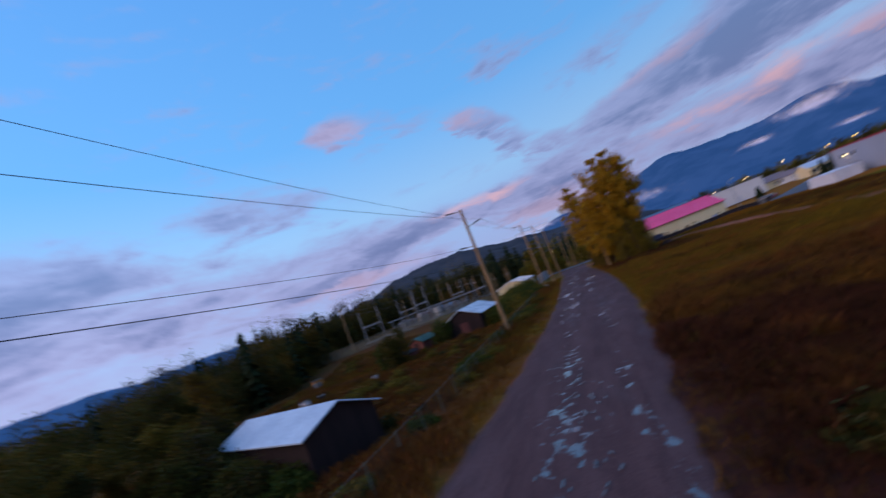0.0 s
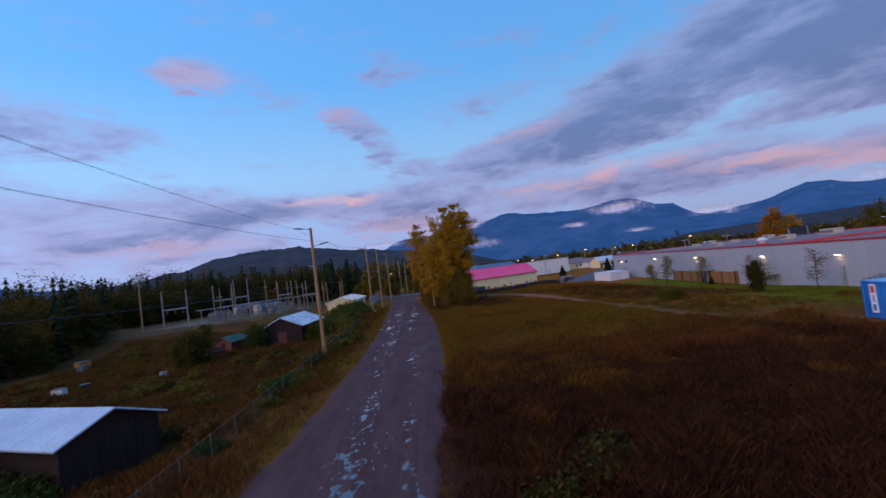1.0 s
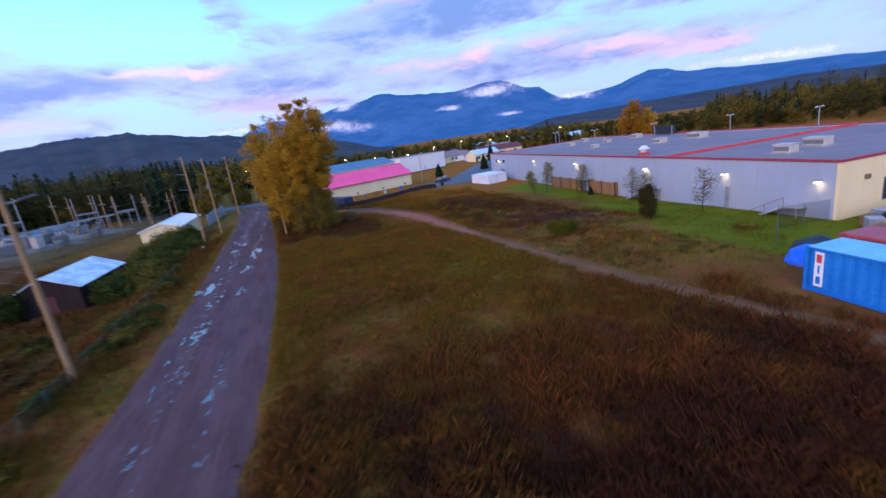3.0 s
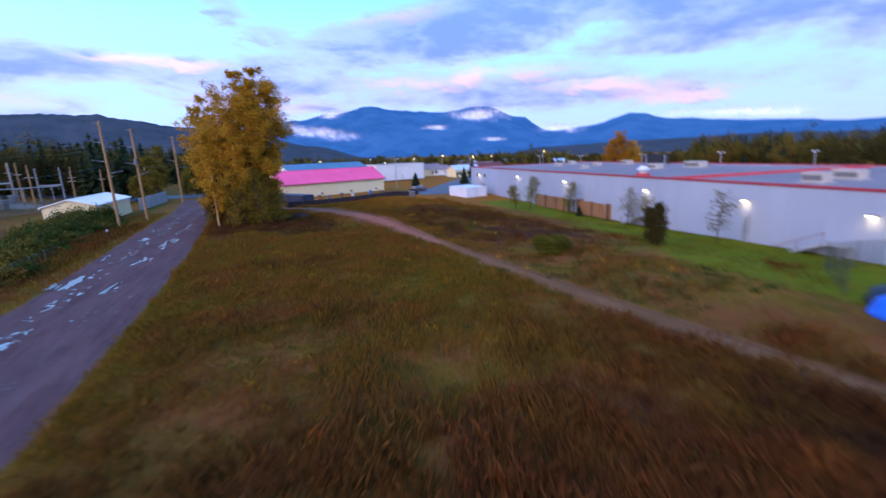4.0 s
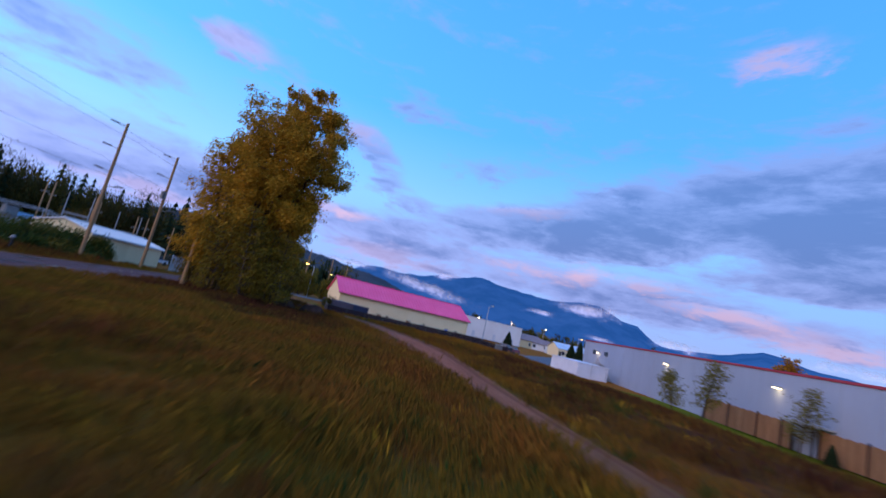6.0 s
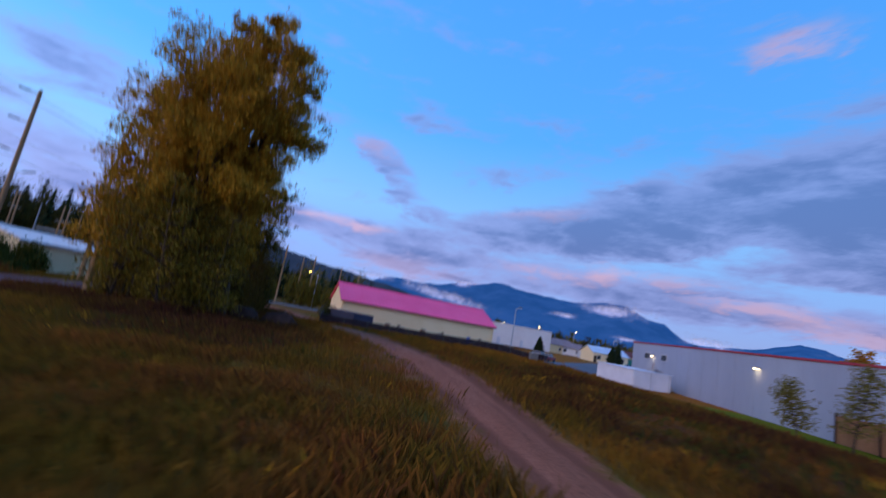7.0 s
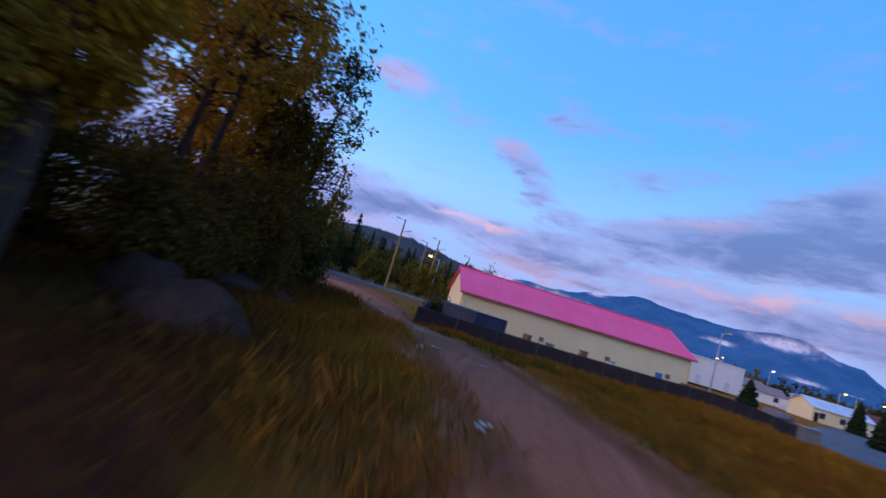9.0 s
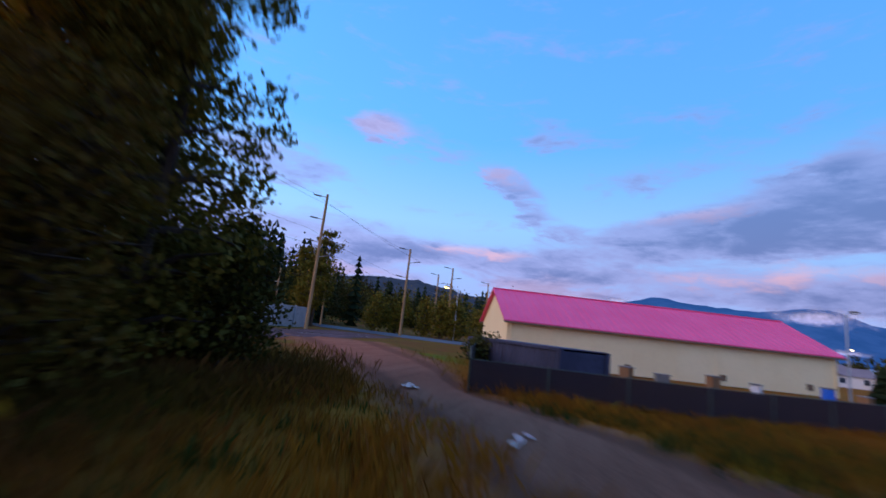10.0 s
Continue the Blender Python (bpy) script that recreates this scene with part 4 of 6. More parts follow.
part("board", box_bm((-3.5, -0.15, 0.3), (3.5, 0.15, 2.2)), M["black"], sg)
for x in (-2.8, 2.8):
    part("post", box_bm((x - 0.08, 0.16, 0), (x + 0.08, 0.32, 2.0)), M["steel"], sg)


def wall_stair(u0, u1, top, label):
    """An outside stair along the long wall: rises from u1 (ground) to u0 (landing)."""
    st = empty("outside_stair", WB, label, "stair", "warehouse stairs")
    n = 9
    for i in range(n):
        f = (i + 0.5) / n
        u = u1 + (u0 - u1) * f
        w = abs(u1 - u0) / n / 2
        z = top * (i + 1) / n
        part("tread", box_bm((u - w, 0.1, z - 0.06), (u + w, 1.1, z)), M["concrete"], st)
    s = -1 if u0 < u1 else 1
    part("landing", box_bm((min(u0, u0 + s * 1.4), 0.1, top - 0.1), (max(u0, u0 + s * 1.4), 1.2, top)), M["concrete"], st)
    for y in (0.05, 1.12):
        part("stringer", tube_bm((u1, y, 0.1), (u0, y, top - 0.08), 0.10, 0.10, 6), M["concrete"], st)
    part("handrail", tube_bm((u1, 1.15, 0.95), (u0, 1.15, top + 0.9), 0.03), M["wood_brown"], st)
    for f in (0.0, 0.5, 1.0):
        u, z = u1 + (u0 - u1) * f, top * f
        part("rail_post", tube_bm((u, 1.15, z), (u, 1.15, z + 0.95), 0.025), M["wood_brown"], st)
    for y in (0.2, 1.1):
        part("leg", tube_bm((u0 + s * 1.2, y, 0), (u0 + s * 1.2, y, top - 0.1), 0.05), M["steel"], st)


wall_stair(3.6, 7.4, 1.9, "concrete outside stair against the warehouse wall")
wall_stair(22.8, 27.4, 2.0, "concrete outside stair against the warehouse wall")
wall_stair(80.6, 76.4, 2.4, "concrete outside stair beside the white storage box")

# white storage box with two doors
bx = empty("storage_box", Matrix.Translation((58.3, 99.6, -2.0)) @ Matrix.Rotation(radians(6), 4, "Z"), "white metal storage box with double doors", "storage box")
part("body", box_bm((-3.2, -1.6, 0), (2.3, 6.4, 2.4), 0.03), M["box_white"], bx)
part("roof", box_bm((-3.3, -1.7, 2.4), (2.4, 6.5, 2.52)), M["box_white"], bx)
for x in (-3.1, -0.43):
    d = part("door", box_bm((x + 0.05, -1.66, 0.15), (x + 2.6, -1.6, 2.3)), M["box_white"], bx)
    part("lock_bar", tube_bm((x + 2.35, -1.70, 0.2), (x + 2.35, -1.70, 2.4), 0.03), M["steel"], d)

# containers and clutter by the yard


def container(name, m, length, side_m, top_m, label, height=2.6, deep=0.035):
    root = empty(name, m, label, "container", "")
    w = 1.22
    n = int(length / 0.28)
    for s in (-1, 1):
        bm = bmesh.new()
        prev = None
        for i in range(n * 2 + 1):
            y = -length / 2 + 0.1 + i * (length - 0.2) / (n * 2)
            x = s * (w - (deep if (i // 2) % 2 else 0.0))
            cur = (bm.verts.new((x, y, 0.15)), bm.verts.new((x, y, height - 0.1)))
            if prev:
                bm.faces.new((prev[0], cur[0], cur[1], prev[1]))
            prev = cur
        part("side_panel", bm, side_m, root)
    for s in (-1, 1):
        y = s * (length / 2 - 0.05)
        part("end_panel", box_bm((-w + 0.05, y - 0.04, 0.12), (w - 0.05, y + 0.04, height - 0.1)), side_m, root)
        for x in (-w, w):
            part("corner_post", box_bm((x - 0.09, s * length / 2 - 0.09, 0), (x + 0.09, s * length / 2 + 0.09, height)), side_m, root)
    for x in (-w, w):
        part("bottom_rail", box_bm((x - 0.06, -length / 2, 0.02), (x + 0.06, length / 2, 0.17)), side_m, root)
        part("top_rail", box_bm((x - 0.05, -length / 2, height - 0.12), (x + 0.05, length / 2, height - 0.02)), side_m, root)
    part("roof", box_bm((-w - 0.02, -length / 2, height - 0.03), (w + 0.02, length / 2, height + 0.02)), top_m, root, "weathered container roof")
    return root


blue = container("shipping_container", Matrix.Translation((36.6, 10.6, ground_z(36, 12) - 0.02)) @ Matrix.Rotation(radians(-7), 4, "Z"), 12.2, M["blue_box"], M["blue_top"], "bright blue ribbed shipping container on the grass edge")
pan = part("logo_panel", box_bm((-1.27, 5.20, 0.40), (-1.24, 5.66, 2.38)), M["white_paint"], blue, "white upright panel with coloured marks")
part("mark", box_bm((-1.285, 5.30, 1.78), (-1.27, 5.56, 2.25)), M["red_paint"], pan, "red block mark")
part("mark", box_bm((-1.285, 5.38, 1.15), (-1.27, 5.48, 1.6)), M["blue_box"], pan, "blue bar mark")
part("mark", box_bm((-1.285, 5.32, 0.55), (-1.27, 5.54, 0.98)), M["blue_box"], pan, "blue block mark")
red = container("shipping_container", Matrix.Translation((40.2, 11.0, ground_z(40, 12) - 0.02)) @ Matrix.Rotation(radians(-7), 4, "Z"), 12.2, M["red_box"], M["red_box"], "faded red ribbed shipping container beside a blue one", 2.6)
dark = container("trailer_box", Matrix.Translation((18.5, 102.1, -0.5)) @ Matrix.Rotation(radians(33), 4, "Z"), 9.6, M["navy"], M["navy"], "low dark navy container behind the fence", 1.75)


def lump(name, c, r, material, label, category, seed, rough=0.25, squash=0.6, group=""):
    bm = bmesh.new()
    bmesh.ops.create_icosphere(bm, subdivisions=3, radius=1.0)
    for v in bm.verts:
        f = 1 + rough * noise.fractal(v.co * 1.4 + Vector((seed, 0, 0)), 1.0, 2.0, 4)
        v.co = Vector((v.co.x * r[0] * f, v.co.y * r[1] * f, max(-0.25, v.co.z * squash * f) * r[2]))
    ob = part(name, bm, material, None, "", True)
    ob.matrix_world = Matrix.Translation((c[0], c[1], c[2] if len(c) > 2 else ground_z(c[0], c[1]) + 0.05))
    return tagged(ob, label, category, group)


lump("tarpaulin", (41.2, 19.6), (1.7, 1.2, 1.6), M["tarp"], "bright blue tarpaulin over a heap", "tarpaulin", 4, 0.18)
lump("tarpaulin", (43.6, 20.6), (1.8, 1.3, 1.7), M["black"], "black sheeting over a heap", "tarpaulin", 7, 0.2)
for i, (x, y, s, mm) in enumerate([(51.0, 20.5, 0.8, "wood_brown"), (52.3, 21.6, 1.0, "concrete"), (53.4, 22.3, 0.9, "wood_brown"), (54.6, 21.4, 1.1, "wood_dark"), (55.8, 22.6, 1.2, "concrete"), (57.5, 21.6, 1.4, "wood_brown"), (59.5, 22.2, 1.3, "steel"), (49.6, 19.4, 0.6, "unit"), (46.5, 20.0, 0.6, "unit")]):
    cr = empty("pallet_stack", Matrix.Translation((x, y, ground_z(x, y) + 0.05)) @ Matrix.Rotation(i * 0.7, 4, "Z"), "stack of pallets and scrap on the yard", "pallet stack", "scrap in the yard")
    for j in range(int(3 + s * 4)):
        part("board", box_bm((-0.6 * s, -0.5 * s, j * 0.15), (0.6 * s + 0.05 * (j % 3), 0.5 * s, j * 0.15 + 0.10)), M[mm], cr)

# wooden enclosure by the warehouse
en = empty("board_enclosure", Matrix.Translation((57.4, 56.4, -1.65)) @ Matrix.Rotation(radians(-5), 4, "Z"), "brown board enclosure against the warehouse", "enclosure")
for i in range(66):
    y = i * 0.30
    if 7.0 < y < 9.4:
        continue
    part("board", box_bm((-0.02, y, 0.05), (0.02, y + 0.285, 2.1 + 0.05 * math.sin(i * 2.1))), M["wood_brown"], en)
for i in range(9):
    part("board", box_bm((0.05 + i * 0.30, -0.02, 0.05), (0.05 + i * 0.30 + 0.285, 0.02, 2.15)), M["wood_brown"], en)
for y in (0, 3.5, 7.0, 9.4, 13, 16.5, 19.8):
    part("post", box_bm((-0.08, y - 0.06, 0), (0.06, y + 0.06, 2.25)), M["wood_dark"], en)
part("canopy", box_bm((-0.9, 6.6, 2.25), (1.2, 9.8, 2.38)), M["concrete"], en, "pale canopy over the opening")
for y in (6.8, 9.6):
    part("canopy_post", box_bm((-0.85, y - 0.05, 0), (-0.75, y + 0.05, 2.25)), M["wood_dark"], en)

# sheds west of the road
s1 = gable_house("tin_roof_shed", Matrix.Translation((-18.3, 15.6, -1.45)) @ Matrix.Rotation(radians(-24), 4, "Z"), (13.0, 5.0), 2.55, 3.55, M["wood_dark"], M["tin"], "dark board shed with a bright tin roof", "shed", "sheds", 0.35, None, 0.7, "", 0.014)
for i in range(15):
    y = -2.35 + i * 0.32
    h = 2.55 + (1 - abs(y + 0.15) / 2.4) * 0.85
    part("wall_board", box_bm((6.50, y, 0.05), (6.54, y + 0.30, h - 0.1)), M["wood_dark"], s1)
s2 = gable_house("weathered_barn", Matrix.Translation((-16.6, 62.6, -1.35)) @ Matrix.Rotation(radians(84), 4, "Z"), (10.0, 6.4), 2.7, 4.15, M["wood_dark"], M["tin_rust"], "dark weathered barn with a patchy white tin roof", "barn", "sheds", 0.35, None, 0.8, "", 0.02)
for i in range(21):
    y = -3.15 + i * 0.30
    h = 2.7 + (1 - abs(y + 0.15) / 3.2) * 1.25
    part("wall_board", box_bm((-5.04, y, 0.05), (-5.0, y + 0.28, h - 0.12)), M["wood_dark"], s2)
part("barn_door", box_bm((-5.08, -0.7, 0.05), (-5.04, 0.7, 2.0)), M["maroon"], s2)
s3 = gable_house("green_roof_shed", Matrix.Translation((-25.2, 58.4, -1.35)) @ Matrix.Rotation(radians(70), 4, "Z"), (3.6, 3.0), 1.7, 2.4, M["maroon"], M["green_roof"], "small maroon shed with a mossy green roof", "shed", "sheds", 0.3)
part("door", box_bm((-1.84, -0.4, 0.05), (-1.80, 0.4, 1.6)), M["wood_dark"], s3)
s4 = gable_house("hutch", Matrix.Translation((-25.5, 52.8, -1.35)) @ Matrix.Rotation(radians(60), 4, "Z"), (1.8, 1.4), 0.9, 1.3, M["maroon"], M["wood_dark"], "small orange-fronted hutch in the weeds", "hutch", "sheds", 0.12)
part("front_board", box_bm((-0.94, -0.5, 0.05), (-0.90, 0.5, 0.85)), M["orange"], s4)
cb = gable_house("cream_block_building", Matrix.Translation((-12.6, 95.0, -0.1)) @ Matrix.Rotation(radians(88), 4, "Z"), (15, 6.4), 2.8, 3.7, M["ware_end"], M["white_wall"], "low cream utility building with a pale roof", "building", "", 0.25, M["unit"], 0.8)
part("door", box_bm((-7.56, -0.5, 0.0), (-7.5, 0.5, 2.05)), M["steel"], cb)
wl = empty("panel_fence", Matrix.Translation((-8.2, 104.0, -0.1)), "plain grey panel fence behind the utility building", "fence")
for i in range(8):
    part("panel", box_bm((i * 0.12, i * 2.4, 0), (i * 0.12 + 0.06, i * 2.4 + 2.36, 2.3)), M["steel"], wl)
    part("post", box_bm((i * 0.12 - 0.05, i * 2.4 - 0.05, 0), (i * 0.12 + 0.09, i * 2.4 + 0.05, 2.4)), M["steel"], wl)

# ---------------------------------------------------------------- poles, lamps, wires, fences


def utility_pole(x, y, h, arms, label, lean=(0, 0)):
    z0 = ground_z(x, y) - 0.05
    root = empty("utility_pole", Matrix.Translation((x, y, z0)) @ Euler((radians(lean[0]), radians(lean[1]), 0)).to_matrix().to_4x4(), label, "utility pole", "poles along the road")
    part("post", tube_bm((0, 0, 0), (0, 0, h), 0.19, 0.125, 10), M["pole"], root)
    for dz, side in arms:
        bm = tube_bm((0, 0, h - dz), (side * 0.75, 0, h - dz + 0.12), 0.045, 0.035, 6)
        arm = part("bracket", bm, M["frame"], root)
        bm = bmesh.new()
        for i in range(7):
            tube(bm, (side * (0.75 + i * 0.12), 0, h - dz + 0.13 + i * 0.02), (side * (0.83 + i * 0.12), 0, h - dz + 0.145 + i * 0.02), 0.075, 0.075, 8)
        tube(bm, (side * 0.72, 0, h - dz + 0.12), (side * 1.62, 0, h - dz + 0.27), 0.035, 0.035, 6)
        part("insulator", bm, M["porcelain"], arm)
    return root


ARMS3 = [(0.15, -1), (1.9, 1), (3.9, -1)]
ARMS4 = [(0.3, -1), (2.7, -1), (5.1, -1), (6.6, 1)]
POLES = [(-5.5, -26, 14.0), (-5.15, 32.2, 13.1), (-5.0, 79.2, 13.9), (-3.5, 87.0, 13.5), (-3.3, 116.7, 13.9)]
for i, (x, y, h) in enumerate(POLES):
    utility_pole(x, y, h, ([(0.15, -1), (2.6, -1), (5.6, -1)], ARMS3, ARMS4, ARMS4, ARMS4)[i], "tall weathered wooden utility pole with side brackets")
utility_pole(1.4, 131.8, 11.5, ARMS3, "weathered wooden utility pole by the street")
utility_pole(3.5, 150, 12, ARMS3, "weathered wooden utility pole by the street")
utility_pole(7.5, 168, 12, ARMS3, "distant wooden utility pole")
utility_pole(10.5, 190, 12, ARMS3, "distant wooden utility pole")
utility_pole(-1.5, 160, 12, ARMS3, "distant wooden utility pole")
tx = empty("pole_transformer", Matrix.Translation((-3.5, 86.89, 8.2)), "grey can transformer strapped to a pole", "transformer")
part("can", tube_bm((0, -0.35, 0), (0, -0.35, 0.9), 0.26, 0.26, 12), M["insulator"], tx)
part("strap", box_bm((-0.2, -0.14, 0.4), (0.2, -0.02, 0.5)), M["steel"], tx)
stub = empty("stub_pole", Matrix.Translation((7.7, 71.3, 0.0)), "short bare wooden pole at the tree's edge", "pole")
part("post", tube_bm((0, 0, 0), (0, 0, 6.6), 0.16, 0.12, 10), M["pole"], stub)


def cable(a, b, sag, r, label):
    cu = bpy.data.curves.new("cable", "CURVE")
    cu.dimensions, cu.bevel_depth, cu.bevel_resolution = "3D", r * 0.6, 1
    sp = cu.splines.new("POLY")
    n = 24
    sp.points.add(n)
    for i in range(n + 1):
        t = i / n
        p = Vector(a).lerp(Vector(b), t)
        sp.points[i].co = (p.x, p.y, p.z - sag * 4 * t * (1 - t), 1)
    cu.materials.append(M["wire"])
    return tagged(new("cable", cu), label, "cable", "overhead cables")


for (x0, y0, h0), (x1, y1, h1) in zip(POLES, POLES[1:] + [(1.4, 131.8, 11.5)]):
    long = math.hypot(x1 - x0, y1 - y0)
    for (dz, s), (dz0, s0) in zip(ARMS3, [(0.15, -1), (2.6, -1), (5.6, -1)] if y0 < 0 else ARMS3):
        cable((x0 + s0 * 1.6, y0, ground_z(x0, y0) + h0 - dz0 + 0.2), (x1 + s * 1.6, y1, ground_z(x1, y1) + h1 - dz + 0.2), long * (0.012 if y0 < 0 else 0.014), 0.018, "dark overhead cable between utility poles")
    cable((x0, y0 + 0.2, h0 - 5.6), (x1, y1 - 0.2, h1 - 5.6), long * 0.012, 0.022, "low dark communication cable between utility poles")
for zz in (7.2, 6.4):
    cable((-5.2, 32.0, zz), (-55.6, 86.3, zz + 4.6), 1.0, 0.018, "dark overhead cable towards the substation")
cable((-55.6, 86.3, 12.4), (-36, -30, 7.6), 2.4, 0.02, "dark overhead cable across the clearing")
cable((-55.6, 86.3, 11.4), (-36, -30, 6.6), 2.4, 0.02, "dark overhead cable across the clearing")


def street_lamp(x, y, h, reach, heading, glow, label):
    root = empty("street_lamp", Matrix.Translation((x, y, ground_z(x, y))) @ Matrix.Rotation(radians(heading), 4, "Z"), label, "street lamp", "street lamps")
    part("post", tube_bm((0, 0, 0), (0, 0, h), 0.11, 0.07), M["steel"], root)
    part("arm", tube_bm((0, 0, h - 0.3), (reach, 0, h + 0.25), 0.045, 0.035, 6), M["steel"], root)
    head = part("head", box_bm((reach - 0.25, -0.14, h + 0.16), (reach + 0.5, 0.14, h + 0.34), 0.04), M["insulator"], root)
    part("lens", box_bm((reach - 0.1, -0.16, h + 0.04), (reach + 0.45, 0.16, h + 0.17)), glow, head, "lit amber lens")
    return root


street_lamp(6.9, 139.6, 7.4, 1.6, 180, M["amber"], "street lamp with a lit amber head on a bracket")
street_lamp(9, 176, 7.4, 1.6, 180, M["amber"], "distant street lamp with a lit amber head")
street_lamp(47.6, 127.5, 8.2, 0.6, 0, M["unit"], "slim pale street lamp beside the hall")
for x, y, rot in ((112, 128, 0), (118, 108, 0), (124, 88, 0), (122, 66, 0), (126, 48, 0), (118, 160, 0), (96, 178, 0)):
    root = empty("parking_lamp", Matrix.Translation((x, y, ground_z(x, y))), "tall grey car park lamp with twin heads", "street lamp", "car park lamps")
    part("post", tube_bm((0, 0, 0), (0, 0, 7.6), 0.12, 0.08), M["steel"], root)
    part("cross_arm", box_bm((-0.9, -0.06, 7.5), (0.9, 0.06, 7.6)), M["steel"], root)
    for s in (-1, 1):
        part("head", box_bm((s * 0.9 - 0.35, -0.2, 7.48), (s * 0.9 + 0.35, 0.2, 7.66)), M["unit"], root)
for i, (x, y, h) in enumerate([(60, 190, 7), (72, 185, 8), (80, 205, 8), (52, 215, 7), (95, 210, 9), (104, 196, 8), (66, 240, 8), (118, 200, 8), (40, 230, 7), (130, 175, 9), (-10, 230, 8)]):
    street_lamp(x, y, h, 1.0, i * 70, M["amber"] if i % 2 else M["lamp"], "distant lit street lamp in the town")


def mesh_fence(pts, height, net, label, rail=True, gap=2.6):
    root = empty("wire_fence", Matrix.Translation((pts[0][0], pts[0][1], 0)), label, "fence", "wire fences")
    ox, oy = pts[0]
    for (x0, y0), (x1, y1) in zip(pts, pts[1:]):
        n = max(1, round(math.hypot(x1 - x0, y1 - y0) / gap))
        for i in range(n):
            a = (x0 + (x1 - x0) * i / n, y0 + (y1 - y0) * i / n)
            b = (x0 + (x1 - x0) * (i + 1) / n, y0 + (y1 - y0) * (i + 1) / n)
            za, zb = ground_z(*a), ground_z(*b)
            A, B = Vector((a[0] - ox, a[1] - oy, za)), Vector((b[0] - ox, b[1] - oy, zb))
            up = Vector((0, 0, height))
            part("post", tube_bm(A - Vector((0, 0, 0.1)), A + up * 1.04, 0.032, 0.032, 6), M["rail"], root)
            if rail:
                part("top_rail", tube_bm(A + up, B + up, 0.014, 0.014, 6), M["rail"], root)
            bm = bmesh.new()
            d = (B - A).cross(Vector((0, 0, 1))).normalized() * 0.006
            for s in (-1, 1):
                bm.faces.new([bm.verts.new(p + d * s) for p in (A + Vector((0, 0, 0.04)), B + Vector((0, 0, 0.04)), B + up * 0.98, A + up * 0.98)])
            part("net", bm, net, root)
    return root


mesh_fence([(-5.6, -14), (-5.3, 14), (-5.0, 34), (-4.8, 60)], 1.15, M["link"], "rusty green chain-link fence along the road")
mesh_fence([(17.1, 92.2), (24.5, 93.6), (33, 97.4), (41, 103.5), (47, 107)], 1.05, M["screen"], "low dark screened fence in front of the hall")
mesh_fence([(17.1, 92.2), (16.0, 99), (15.4, 106)], 1.05, M["screen"], "low dark screened fence beside the street")
mesh_fence([(42.5, 22.5), (48.8, 26.6), (54.0, 25.6)], 1.9, M["link"], "chain-link fence at the end of the yard")
mesh_fence([(-30, 87), (-27, 104), (-20, 130)], 2.2, M["weave"], "beige slatted mesh fence round the substation", gap=4)
mesh_fence([(-70, 80), (-52, 79), (-40, 81), (-30, 87)], 2.2, M["weave"], "beige slatted mesh fence round the substation", gap=4)

# ---------------------------------------------------------------- substation


def h_frame(x, y, w, h, turn):
    root = empty("switchgear_frame", Matrix.Translation((x, y, ground_z(x, y))) @ Matrix.Rotation(radians(turn), 4, "Z"), "pale steel switchgear frame of the substation", "steel frame", "substation frames")
    for s in (-1, 1):
        part("column", tube_bm((s * w / 2, 0, 0), (s * w / 2, 0, h), 0.16, 0.11, 8), M["frame"], root)
        part("insulator", tube_bm((s * w / 2, 0, h * 0.52), (s * w / 2, 0, h * 0.52 + 0.9), 0.12, 0.07, 8), M["insulator"], root)
    part("beam", box_bm((-w / 2, -0.12, h * 0.48), (w / 2, 0.12, h * 0.52)), M["frame"], root)
    for i in range(3):
        part("hanger", tube_bm((-w / 3 + i * w / 3, 0, h * 0.48), (-w / 3 + i * w / 3, 0, h * 0.48 - 0.9), 0.08, 0.08, 6), M["insulator"], root)


for x, y, w, h, a in ((-48.7, 86.8, 4.6, 8.2, 27), (-43.3, 109.4, 3.4, 9.6, 22), (-36, 124, 4, 8, 15), (-30, 130, 4, 7.5, 10), (-52, 118, 5, 9, 15)):
    h_frame(x, y, w, h, a)
utility_pole(-55.6, 86.3, 11, [(0.2, 1), (0.6, -1)], "wooden utility pole at the substation fence")
for i, (x, y) in enumerate([(-43, 92), (-38, 95), (-34, 104), (-38, 108), (-31, 112), (-46, 101)]):
    tr = empty("transformer", Matrix.Translation((x, y, ground_z(x, y) + 0.05)) @ Matrix.Rotation(0.4 * i, 4, "Z"), "grey substation transformer with bushings", "transformer", "substation transformers")
    part("tank", box_bm((-1.1, -0.7, 0.2), (1.1, 0.7, 1.9), 0.05), M["insulator"], tr)
    for j in range(6):
        part("fin", box_bm((-1.0 + j * 0.36, 0.72, 0.4), (-0.92 + j * 0.36, 1.0, 1.7)), M["frame"], tr)
    for j in (-0.6, 0, 0.6):
        part("bushing", tube_bm((j, 0, 1.9), (j, 0, 2.7), 0.10, 0.05, 8), M["insulator"], tr)
for i in range(5):
    bb = empty("bus_bar", Matrix.Translation((-41 + i * 1.6, 90 + i * 8, ground_z(-41 + i * 1.6, 90 + i * 8))), "raised steel bus pipe on short stands", "bus bar", "substation bus bars")
    part("pipe", tube_bm((-5, 0, 3.0), (7, 5, 3.0), 0.10, 0.10, 8), M["frame"], bb)
    for x, y in ((-4, 0.4), (1, 2.5), (6, 4.6)):
        part("stand", tube_bm((x, y, 0), (x, y, 2.9), 0.09, 0.09, 6), M["frame"], bb)
